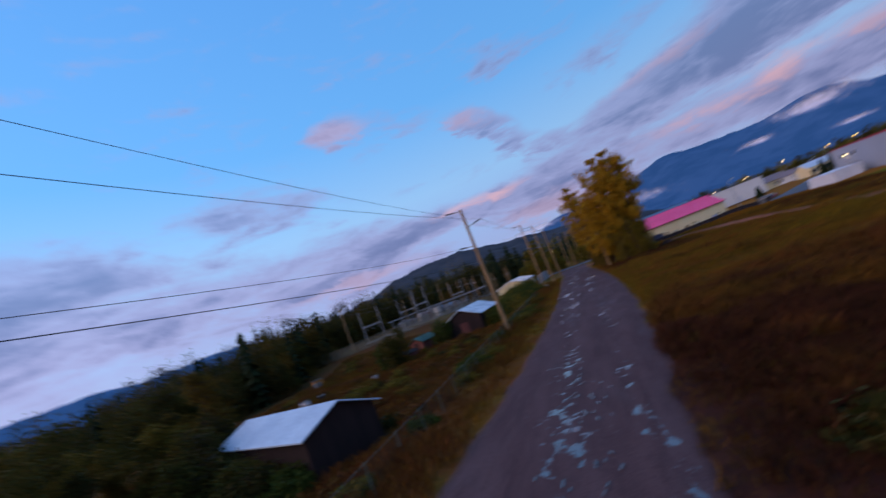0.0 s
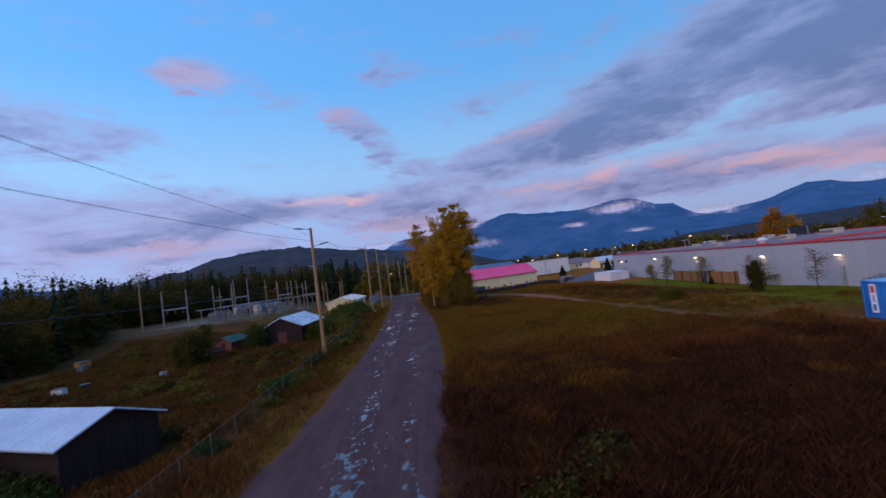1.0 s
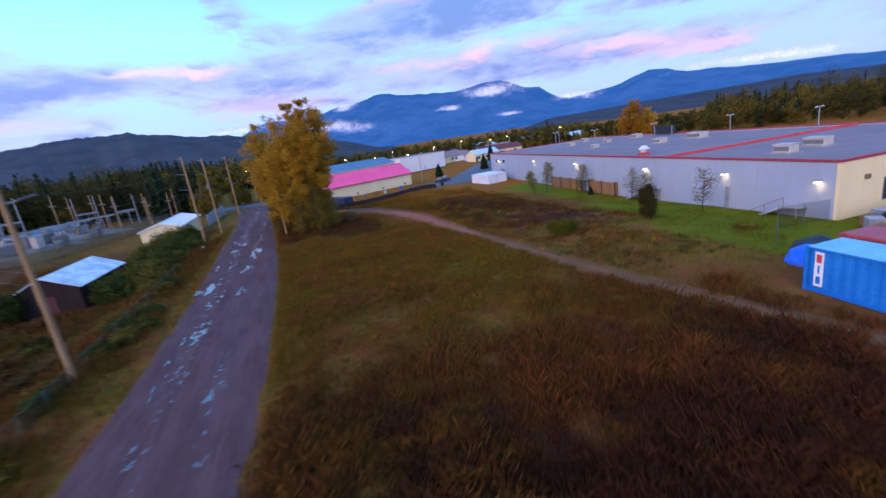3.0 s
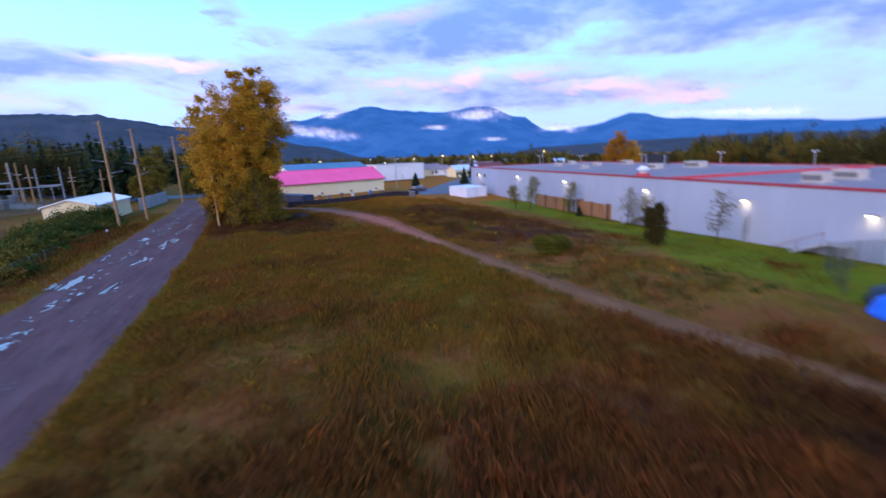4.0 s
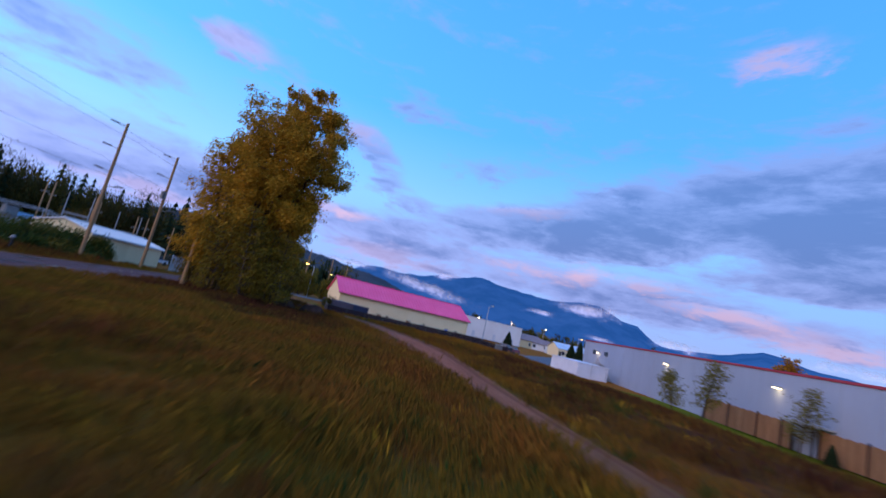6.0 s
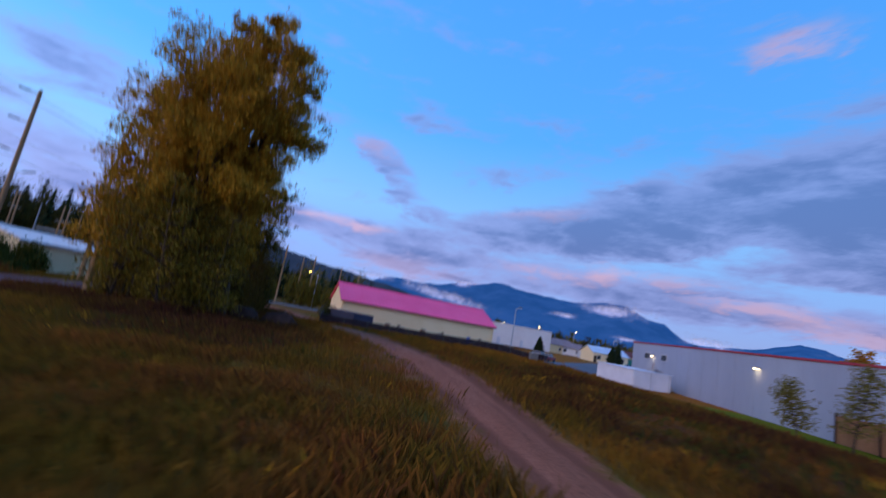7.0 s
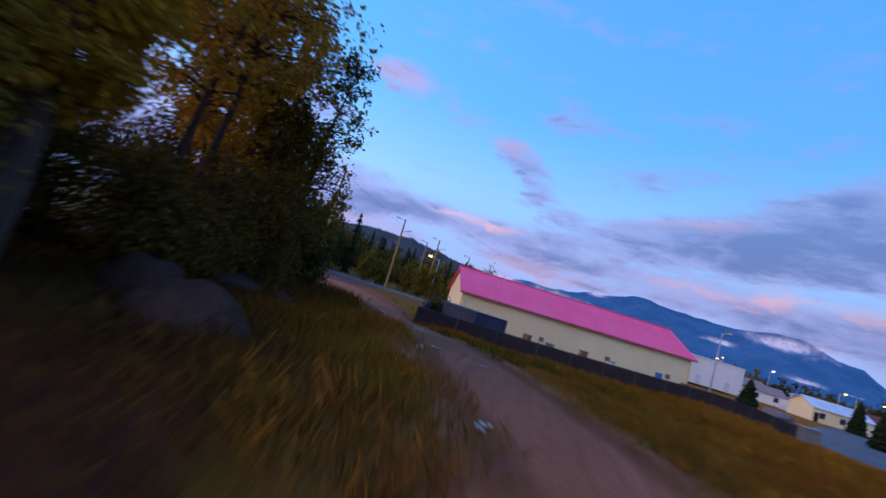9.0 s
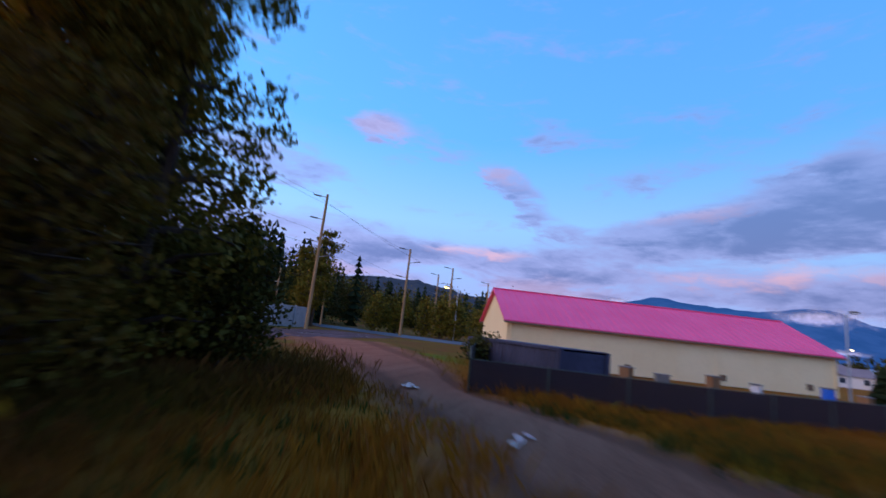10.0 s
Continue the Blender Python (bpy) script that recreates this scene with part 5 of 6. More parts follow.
for i, (x, y, h) in enumerate([(-46.0, 102.6, 7.6), (-27.0, 114, 8.5), (-22.0, 118, 7.5), (-31.5, 121, 8.5), (-25.0, 127, 8.0), (-36.0, 117, 8.5), (-19.5, 126, 7.5), (-41.0, 122, 9.0), (-37.6, 132.6, 8.0), (-47.0, 112, 8.0), (-20.5, 136, 8.0), (-14.0, 139, 8.0)]):
    bp = empty("bare_pole", Matrix.Translation((x, y, ground_z(x, y))) @ Matrix.Rotation(0.02 * (i % 3 - 1), 4, "X"), "bare tan wooden pole in the substation", "pole", "substation poles")
    part("post", tube_bm((0, 0, 0), (0, 0, h), 0.16, 0.11, 8), M["pole"], bp)
    part("crosspiece", box_bm((-0.7, -0.05, h * 0.72), (0.7, 0.05, h * 0.72 + 0.12)), M["frame"], bp)
rs_sub = random.Random(19)
for i in range(16):
    x, y = rs_sub.uniform(-48, -31), rs_sub.uniform(92, 126)
    s = rs_sub.uniform(0.7, 1.3)
    cab = empty("switch_cabinet", Matrix.Translation((x, y, ground_z(x, y) + 0.05)) @ Matrix.Rotation(rs_sub.uniform(0, 3), 4, "Z"), "grey steel switch cabinet on the gravel pad", "cabinet", "substation cabinets")
    part("body", box_bm((-0.8 * s, -0.5 * s, 0.1), (0.8 * s, 0.5 * s, 1.9 * s), 0.03), M[("insulator", "frame", "maroon", "unit_warm")[i % 4]], cab)
    part("door", box_bm((-0.7 * s, -0.53 * s, 0.25), (0.7 * s, -0.5 * s, 1.7 * s)), M["frame"], cab)
    part("roof", box_bm((-0.9 * s, -0.6 * s, 1.9 * s), (0.9 * s, 0.6 * s, 1.96 * s)), M["steel"], cab)
sb = gable_house("switch_house", Matrix.Translation((-44, 128, -0.2)) @ Matrix.Rotation(radians(15), 4, "Z"), (8, 5), 3, 3.8, M["white_wall"], M["blue_roof"], "small white switch house with a blue roof", "building")

# ---------------------------------------------------------------- town in the distance
rt = random.Random(11)
TOWN = [(82, 190, 14, 8, 4.5, "white_wall"), (86, 168, 12, 8, 5, "cream"), (78, 190, 18, 10, 5, "ware_end"), (100, 182, 22, 9, 5, "cream"), (112, 205, 14, 8, 5, "white_wall"), (58, 205, 10, 8, 5, "white_wall"), (45, 222, 10, 8, 4.5, "cream"), (92, 225, 12, 9, 5, "white_wall"), (30, 226, 9, 8, 4.5, "white_wall"), (120, 240, 16, 9, 6, "cream"), (66, 250, 10, 8, 5, "ware_end"), (12, 235, 9, 8, 4, "white_wall"), (138, 220, 14, 9, 6, "white_wall"), (150, 196, 18, 9, 5, "cream")]
for i, (x, y, a, b, h, mm) in enumerate(TOWN):
    x, y, h = x + (x - 25) * 0.12, y + (y - 60) * 0.12, h * 0.62
    house = gable_house("town_house", Matrix.Translation((x, y, ground_z(x, y))) @ Matrix.Rotation(rt.uniform(-0.5, 0.5), 4, "Z"), (a, b), h, h + b * 0.22, M[mm], M[("roof_gravel", "tin", "roof_gravel", "maroon")[i % 4]], "small pale house in the distant town", "house", "town houses", 0.4)
    for j in range(3):
        window_on(house, -a / 2 + a * (j + 0.5) / 3, -b / 2, 1.0, 1.1, 1.2, "-y")
    part("door", box_bm((-a / 2 + 0.4, -b / 2 - 0.05, 0), (-a / 2 + 1.3, -b / 2, 2.0)), M["wood_dark"], house)
for i, (x, y) in enumerate([(96, 184), (101, 180), (92, 190)]):
    container("teal_container", Matrix.Translation((x, y, ground_z(x, y))) @ Matrix.Rotation(0.9 + i * 0.4, 4, "Z"), 6.1, M["teal"] if i != 2 else M["unit"], M["teal"] if i != 2 else M["unit"], "small distant storage container on a lot")


def car(x, y, turn, paint, label):
    root = empty("parked_car", Matrix.Translation((x, y, ground_z(x, y) + 0.06)) @ Matrix.Rotation(radians(turn), 4, "Z"), label, "car", "parked cars")
    bm = poly_prism([(-2.1, -0.85), (2.1, -0.85), (2.2, 0), (2.1, 0.85), (-2.1, 0.85), (-2.2, 0)], 0.35, 0.85)
    part("body", bm, paint, root)
    bm = bmesh.new()
    r = bmesh.ops.create_cube(bm, size=1.0)
    for v in r["verts"]:
        k = 0.72 if v.co.z > 0 else 1.0
        v.co = Vector((v.co.x * 2.4 * k - 0.2, v.co.y * 1.6 * (0.85 if v.co.z > 0 else 1), 1.13 + v.co.z * 0.56))
    part("cabin", bm, M["glass"], root)
    for sx in (-1.35, 1.35):
        for sy in (-0.8, 0.8):
            part("wheel", tube_bm((sx, sy - 0.1, 0.32), (sx, sy + 0.1, 0.32), 0.32, 0.32, 12), M["black"], root)


for i, (x, y, a, mm) in enumerate([(50, 118, 50, "black"), (53, 122, 50, "red_box"), (-18, 120, 70, "unit"), (-15, 125, 70, "blue_roof")]):
    car(x, y, a, M[mm], "parked car with dark windows beside the building")
for i, (x, y, s, mm) in enumerate([(26.0, 105.4, 0.35, "insulator"), (29.0, 106.6, 0.3, "wood_brown"), (31.5, 107.4, 0.3, "unit"), (36.0, 109.2, 0.3, "tarp"), (38.8, 110.8, 0.3, "wood_brown"), (24.0, 104.8, 0.3, "wood_brown")]):
    ct = empty("crate", Matrix.Translation((x, y, ground_z(x, y))) @ Matrix.Rotation(0.5 * i, 4, "Z"), "small crate standing along the cream hall", "crate", "crates by the hall")
    part("body", box_bm((-s, -s * 0.8, 0.05), (s, s * 0.8, 0.75 + 0.2 * (i % 2)), 0.03), M[mm], ct)
    part("lid", box_bm((-s - 0.04, -s * 0.84, 0.75 + 0.2 * (i % 2)), (s + 0.04, s * 0.84, 0.82 + 0.2 * (i % 2))), M["insulator"], ct)
for i in range(14):
    car(86 + i * 4.1, 152 + (i % 3) * 3.5 - i * 1.2, 20 + 11 * i, M[("unit", "white_wall", "unit", "steel", "red_box")[i % 5]], "parked pale car on the lot behind the warehouse")
dump = empty("red_skip", Matrix.Translation((60.5, 112, ground_z(60, 112) + 0.05)), "small red refuse skip", "skip")
part("tub", box_bm((-1, -0.8, 0.1), (1, 0.8, 1.3), 0.05), M["red_paint"], dump)
part("lid", box_bm((-1.05, -0.85, 1.3), (1.05, 0.85, 1.38)), M["black"], dump)
mp = empty("marker_post", Matrix.Translation((-3.6, 69.5, 0)), "short dark marker post with a pale round cap", "post")
part("post", tube_bm((0, 0, -0.1), (0, 0, 0.9), 0.10, 0.10, 8), M["black"], mp)
part("cap", tube_bm((0, 0, 0.9), (0, 0, 1.1), 0.16, 0.12, 10), M["concrete"], mp)
gb = empty("utility_cabinet", Matrix.Translation((43.6, 101.5, ground_z(43, 101))), "small grey utility cabinet", "cabinet")
part("body", box_bm((-0.5, -0.4, 0), (0.5, 0.4, 1.1), 0.03), M["insulator"], gb)
part("lid", box_bm((-0.55, -0.45, 1.1), (0.55, 0.45, 1.16)), M["concrete"], gb)
for i, (x, y, mm, s) in enumerate([(-36.2, 39.5, "unit", 1.0), (-35.0, 41.6, "black", 0.8), (-50.0, 61.5, "orange", 1.5), (-47.5, 58.0, "insulator", 1.2), (-27, 43, "concrete", 0.7)]):
    jk = empty("scrap_box", Matrix.Translation((x, y, ground_z(x, y))) @ Matrix.Rotation(0.6 * i, 4, "Z"), "weathered scrap box lying in the weeds", "scrap box", "scrap in the weeds")
    part("body", box_bm((-0.6 * s, -0.4 * s, 0), (0.6 * s, 0.4 * s, 0.8 * s), 0.04), M[mm], jk)
    part("lid", box_bm((-0.63 * s, -0.43 * s, 0.8 * s), (0.63 * s, 0.43 * s, 0.88 * s)), M["insulator"], jk)

# ---------------------------------------------------------------- puddles
rp = random.Random(5)


def puddle_mesh(seed, n=34):
    bm = bmesh.new()
    vs = []
    for i in range(n):
        a = i / n * math.tau
        r = 1 + 0.55 * noise.fractal((math.cos(a) * 1.9 + seed * 7, math.sin(a) * 1.9, seed), 0.8, 2.1, 4)
        vs.append(bm.verts.new((math.cos(a) * r, math.sin(a) * r, 0)))
    bm.faces.new(vs)
    me = bpy.data.meshes.new("puddle")
    bm.to_mesh(me)
    bm.free()
    me.materials.append(M["water"])
    return me


PUD = [puddle_mesh(i) for i in range(6)]


def puddle(x, y, a, b, turn=0.0):
    ob = new("puddle", PUD[rp.randrange(6)])
    ob.matrix_world = Matrix.Translation((x, y, ground_z(x, y) + 0.064)) @ Matrix.Rotation(radians(turn), 4, "Z") @ Matrix.Diagonal((a, b, 1, 1))
    tagged(ob, "shallow rain puddle in a wheel track", "puddle", "puddles")


puddle(0.3, 47.6, 0.40, 2.0, 4)
puddle(4.1, 63.0, 0.35, 1.3)
puddle(0.6, 66.0, 0.5, 1.2)
for i in range(60):
    u, v = rp.choice((-0.7, 0.1, 0.9)) + rp.gauss(0, 0.32), rp.uniform(-4.0, 14.0)
    k = rp.uniform(0.3, 1.0)
    puddle(1.5 + u, v, 0.030 * k + 0.012, 0.16 * k + 0.03, rp.gauss(0, 14))
for x, y, a, b in ((-0.7, 47.0, 0.28, 1.7), (-0.0, 72.5, 0.25, 2.4), (3.6, 61.7, 0.30, 2.4), (3.2, 45.4, 0.22, 1.5), (0.5, 34.0, 0.16, 0.7), (0.2, 31.2, 0.14, 0.6), (0.3, 27.3, 0.12, 0.7), (3.3, 53.1, 0.25, 1.6), (-0.4, 57.3, 0.20, 1.3)):
    for k in range(5):
        puddle(x + rp.gauss(0, a * 0.8), y + rp.gauss(0, b * 0.6), a * rp.uniform(0.25, 0.6), b * rp.uniform(0.2, 0.5), rp.gauss(0, 8))
for x, y, a, b, t in ((19.0, 85.0, 0.15, 0.50, 30), (15.8, 89.4, 0.20, 0.65, 48), (19.8, 81.3, 0.11, 0.32, 27), (20.8, 81.1, 0.17, 0.36, 60), (20.4, 80.1, 0.09, 0.30, 27), (21.9, 80.4, 0.10, 0.36, 50), (22.4, 80.4, 0.08, 0.40, 50),
                      (25.0, 72.3, 0.12, 0.40, 20), (25.0, 70.6, 0.13, 0.42, 20), (24.8, 66.9, 0.14, 0.42, 10), (24.0, 69.2, 0.07, 0.40, 15), (23.1, 73.8, 0.10, 0.40, 25), (25.3, 66.0, 0.06, 0.35, 5)):
    for k in range(4):
        puddle(x + rp.gauss(0, a * 0.9), y + rp.gauss(0, b * 0.6), a * rp.uniform(0.3, 0.62), b * rp.uniform(0.22, 0.45), t + rp.gauss(0, 14))

# ---------------------------------------------------------------- vegetation
rng = np.random.default_rng(4)


def leaf_quads(centres, size, jitter=0.4, rs=rng, droop=0.0):
    """One small bent leaf quad round each centre."""
    n = len(centres)
    s = size * (1 + jitter * rs.uniform(-1, 1, n))[:, None]
    u = rs.normal(size=(n, 3))
    u /= np.linalg.norm(u, axis=1)[:, None]
    w = rs.normal(size=(n, 3))
    w[:, 2] -= droop
    v = np.cross(u, w)
    v /= np.linalg.norm(v, axis=1)[:, None] + 1e-9
    c = np.asarray(centres)
    verts = np.stack([c - u * s, c + v * s * 0.62, c + u * s, c - v * s * 0.62], 1).reshape(-1, 3)
    return verts, np.arange(n * 4).reshape(n, 4)


def tree(x, y, h, spread, n_leaf, leaf, material, label, seed, base=0.15, lean=(0, 0), stems=1, size=0.22, name="tree", group="", top_narrow=0.85, trunk=0.018, profile=None, clump=1.0):
    rs, rr = np.random.default_rng(seed), random.Random(seed)
    root = empty(name, Matrix.Translation((x, y, ground_z(x, y) - 0.05)), label, "tree", group)
    bm = bmesh.new()
    tips = []
    for s in range(stems):
        off = Vector((rr.uniform(-1, 1), rr.uniform(-1, 1), 0)) * (0.5 if stems > 1 else 0)
        hs = h * (1 if s == 0 else rr.uniform(0.72, 0.95))
        p, d = off.copy(), Vector((lean[0] + rr.uniform(-0.08, 0.08) * stems, lean[1] + rr.uniform(-0.08, 0.08) * stems, 1)).normalized()
        segs = 11
        r = h * trunk
        for i in range(segs):
            q = p + d * hs / segs
            r2 = h * trunk * (1 - (i + 1) / segs) + 0.02
            tube(bm, p, q, r, r2, 7)
            t = (i + 1) / segs
            if t > base:
                for _ in range(5 if i < segs - 1 else 6):
                    a = rr.uniform(0, math.tau)
                    shape = math.sin(math.pi * (0.30 + 0.52 * (t - base) / (1 - base)))
                    ln = spread * shape * rr.uniform(0.5, 1.0) * (top_narrow if t > 0.85 else 1)
                    if profile:
                        ln = float(np.interp(t, [p[0] for p in profile], [p[1] for p in profile])) * rr.uniform(0.45, 1.0)
                    e = q + Vector((math.cos(a) * ln, math.sin(a) * ln, ln * (rr.uniform(0.0, 0.55) if not profile else rr.uniform(0.0, 0.7) * (1.0 if t < 0.85 else 0.3))))
                    mid = q.lerp(e, 0.5) + Vector((0, 0, 0.10 * ln))
                    tube(bm, q, mid, r2 * 0.45 + 0.015, r2 * 0.25 + 0.012, 5)
                    tube(bm, mid, e, r2 * 0.25 + 0.012, 0.008, 4)
                    tips += [(q.lerp(e, 0.62), (ln * 0.24 + 0.2) * clump), (e, (ln * 0.22 + 0.22) * clump)]
            p, r = q, r2
            d = (d + Vector((rr.uniform(-0.07, 0.07), rr.uniform(-0.07, 0.07), 0.05))).normalized()
        tips += [(p - Vector((0, 0, 0.5)), 0.4), (p - Vector((0, 0, 1.1)), 0.7)]
    part("trunk", bm, M["bark"], root)
    c = np.array([t[0] for t in tips])
    rad = np.array([max(0.35, t[1]) for t in tips])
    pick = rs.choice(len(c), n_leaf, p=rad ** 1.6 / (rad ** 1.6).sum())
    sub = np.clip(rs.normal(size=(len(c) * 6, 3)), -1.3, 1.3) * 0.62
    which = pick * 6 + rs.integers(0, 6, n_leaf)
    pos = c[pick] + sub[which] * rad[pick][:, None] + rs.normal(size=(n_leaf, 3)) * (0.27 * rad[pick])[:, None]
    pos = pos[pos[:, 2] > 0.15]
    v, f = leaf_quads(pos, leaf, 0.4, rs, 0.3)
    np_mesh("crown", v, f, material, root)
    return root


# cottonwood group beside the road
tree(11.4, 71.4, 18.9, 4.2, 66000, 0.085, M["leaf_gold"], "tall autumn cottonwood with golden brown leaves", 21, 0.12, (0.0, 0), 2, group="cottonwoods", profile=[(0.1, 2.2), (0.3, 3.2), (0.5, 4.3), (0.68, 4.3), (0.82, 3.3), (0.93, 1.9), (1.0, 1.0)])
tree(14.4, 72.2, 19.4, 4.0, 58000, 0.085, M["leaf_gold"], "tall autumn cottonwood with golden brown leaves", 22, 0.12, (0.0, 0), 2, group="cottonwoods", profile=[(0.1, 1.1), (0.3, 1.6), (0.5, 3.0), (0.68, 4.1), (0.82, 3.5), (0.93, 1.9), (1.0, 0.9)])
tree(7.6, 84.2, 17.6, 3.3, 27000, 0.10, M["leaf_gold"], "tall autumn cottonwood further along the road", 30, 0.08, (0.0, 0), 2, group="cottonwoods", profile=[(0.08, 1.6), (0.3, 2.4), (0.5, 3.2), (0.68, 3.3), (0.82, 2.8), (0.93, 1.8), (1.0, 1.0)])
tree(9.2, 71.8, 13.2, 2.7, 28000, 0.085, M["leaf_gold"], "autumn cottonwood with golden brown leaves", 23, 0.10, (-0.03, 0), 2, group="cottonwoods")
tree(13.2, 71.0, 4.2, 1.2, 2600, 0.12, M["leaf_olive"], "olive green young cottonwood", 24, 0.08, (0.02, 0), 2, group="cottonwoods")
tree(7.5, 73.4, 8.2, 1.6, 3000, 0.085, M["leaf_olive"], "slender young tree with sparse olive leaves", 33, 0.10, (-0.03, 0), 3, group="cottonwoods", trunk=0.010)
tree(11.2, 78.6, 15.0, 3.0, 4800, 0.10, M["leaf_gold"], "slender cottonwood with thinning leaves", 25, 0.40, (0.06, 0.04), 2, group="cottonwoods", trunk=0.011)
tree(8.6, 80.5, 14.0, 3.0, 4600, 0.10, M["leaf_gold"], "slender cottonwood with thinning leaves", 29, 0.42, (0.08, 0.02), 1, group="cottonwoods", trunk=0.011)
tree(9.8, 83.4, 13.0, 2.6, 9000, 0.09, M["leaf_gold"], "slender cottonwood with thinning brown leaves", 26, 0.30, (0.03, 0), 1, group="cottonwoods")
tree(11.4, 84.4, 10.4, 1.9, 17000, 0.08, M["leaf_olive"], "young leafy poplar with olive leaves", 27, 0.03, (0.01, 0), 2, group="cottonwoods")
tree(9.6, 87.0, 10.5, 2.2, 12000, 0.09, M["leaf_olive"], "young leafy poplar with olive leaves", 28, 0.04, (0, 0), 2, group="cottonwoods")
# after the first four trees, shade is put into darker leaf colours
for i, (x, y, h, w) in enumerate([(9.2, 73.4, 6.6, 1.4), (10.4, 69.4, 7.2, 1.6), (12.8, 69.2, 7.0, 1.6), (15.0, 69.8, 6.2, 1.5), (7.6, 74.8, 7.0, 1.8), (13.4, 76.2, 3.0, 1.3), (12.2, 81.6, 4.6, 1.5), (12.0, 87.0, 3.4, 1.1), (7.4, 81.0, 5.4, 1.6), (7.6, 86.0, 5.0, 1.5), (6.8, 90.0, 4.5, 1.4), (10.2, 76.0, 4.4, 1.9), (12.0, 79.0, 4.0, 1.8), (10.6, 82.0, 4.2, 1.8), (8.0, 74.0, 4.6, 1.8)]):
    tree(x, y, h, w, 8200, 0.068, M["leaf_front"] if i < 4 else M["leaf_woodland"] if i % 3 == 1 else M["leaf_under"], "bushy olive undergrowth tree at the foot of the cottonwoods", 40 + i, 0.02, (0, 0), 3, name="undergrowth_tree", group="undergrowth", trunk=0.010)


def at_shed(x, y, gap=0.5):
    """Whether a place lies on the tin-roofed shed's plan or near it."""
    c, q = math.cos(radians(24)), math.sin(radians(24))
    u, v = (x + 18.3) * c - (y - 15.6) * q, (x + 18.3) * q + (y - 15.6) * c
    return abs(u) < 6.6 + gap and abs(v) < 2.6 + gap


def shrub(x, y, r, h, n, material, label, seed, leaf=0.09, group="shrubs"):
    rs = np.random.default_rng(seed)
    root = empty("shrub", Matrix.Translation((x, y, ground_z(x, y) - 0.03)), label, "shrub", group)
    rr = random.Random(seed)
    for i in range(4):
        a, l = rr.uniform(0, math.tau), rr.uniform(0.5, 0.95)
        part("stem", tube_bm((0, 0, 0), (math.cos(a) * r * l * 0.7, math.sin(a) * r * l * 0.7, h * l), 0.025, 0.008, 5), M["bark"], root)
    nc = 26
    th, ph = rs.uniform(0, math.tau, nc), np.arccos(rs.uniform(0.0, 1, nc))
    k = rs.uniform(0.45, 0.92, nc)
    cc = np.stack([np.cos(th) * np.sin(ph) * r * k, np.sin(th) * np.sin(ph) * r * k, np.cos(ph) * h * k * 0.9 + 0.08 * h], 1)
    pos = cc[rs.integers(0, nc, n)] + rs.normal(size=(n, 3)) * np.array([r, r, h]) * 0.15
    pos = pos[pos[:, 2] > 0.02]
    v, f = leaf_quads(pos, leaf, 0.4, rs)
    np_mesh("foliage", v, f, material, root)
    return root


tree(-25.0, 46.6, 5.2, 1.5, 6500, 0.11, M["leaf_woodland"], "bushy dark green tree standing in the clearing", 151, 0.02, (0, 0), 3, name="bushy_tree", group="clearing trees")
tree(-27.4, 49.0, 3.6, 1.1, 3600, 0.11, M["leaf_green"], "small leafy tree beside a taller one in the clearing", 152, 0.02, (0, 0), 3, name="bushy_tree", group="clearing trees")
tree(-21.5, 57.0, 3.6, 1.7, 4200, 0.11, M["leaf_green"], "rounded green bush beside the weathered barn", 153, 0.02, (0, 0), 3, name="bushy_tree", group="clearing trees")
shrub(34.9, 38.6, 1.6, 1.5, 12000, M["leaf_bush"], "round olive-green bush in the meadow", 61, 0.07)
for i in range(64):
    x, y = rt.uniform(-12.8, -6.7), rt.uniform(57, 89)
    if -21.0 < x < -12.2 and 55 < y < 69.5:
        x = -9.0 + rt.uniform(-1, 1)
    shrub(x, y, rt.uniform(1.4, 2.3), rt.uniform(1.0, 1.5) + 1.5 * ss(-6.5, -9.5, x), 1500, M["leaf_green"] if i % 3 else M["leaf_olive"], "green bramble shrub along the fence", 100 + i, 0.12, "roadside brambles")
for i in range(18):
    shrub(rt.uniform(-6.6, -5.0), rt.uniform(50, 88), rt.uniform(0.6, 1.0), rt.uniform(0.4, 0.8), 600, M["leaf_green"] if i % 2 else M["leaf_olive"], "low green bramble on the road verge", 420 + i, 0.09, "roadside brambles")
for i in range(22):
    y = rt.uniform(14, 57)
    shrub(road_x(y) - rt.uniform(6.4, 9.5), y, rt.uniform(0.8, 1.5), rt.uniform(0.5, 1.1), 1000, (M["leaf_green"], M["leaf_olive"], M["leaf_green"], M["leaf_under"])[i % 4], "green bramble shrub in the weeds below the road", 460 + i, 0.10, "roadside brambles")
for i, (x, y) in enumerate([(-14.6, 9.9), (-17.0, 11.0), (-19.6, 12.0), (-22.0, 13.0), (-24.4, 14.0)]):
    shrub(x, y, 1.7, 2.2 if i > 1 else 1.6, 3600, M["leaf_dark"] if i else M["leaf_green"], "dense dark shrub against the shed wall", 490 + i, 0.10, "shrubs by the shed")
for i in range(190):
    x, y = rt.uniform(-48, -6.5), rt.uniform(-6, 72)
    if at_shed(x, y, 1.6):
        y -= 9
    if -30 < x < -11 and 55 < y < 70:
        y -= 16
    shrub(x, y, rt.uniform(0.7, 1.8), rt.uniform(0.4, 1.2), 700, (M["leaf_rust"], M["leaf_under"], M["leaf_rust"], M["leaf_dark"], M["leaf_rust"], M["leaf_olive"])[i % 6], "low autumn shrub in the clearing", 200 + i, 0.12, "clearing shrubs")
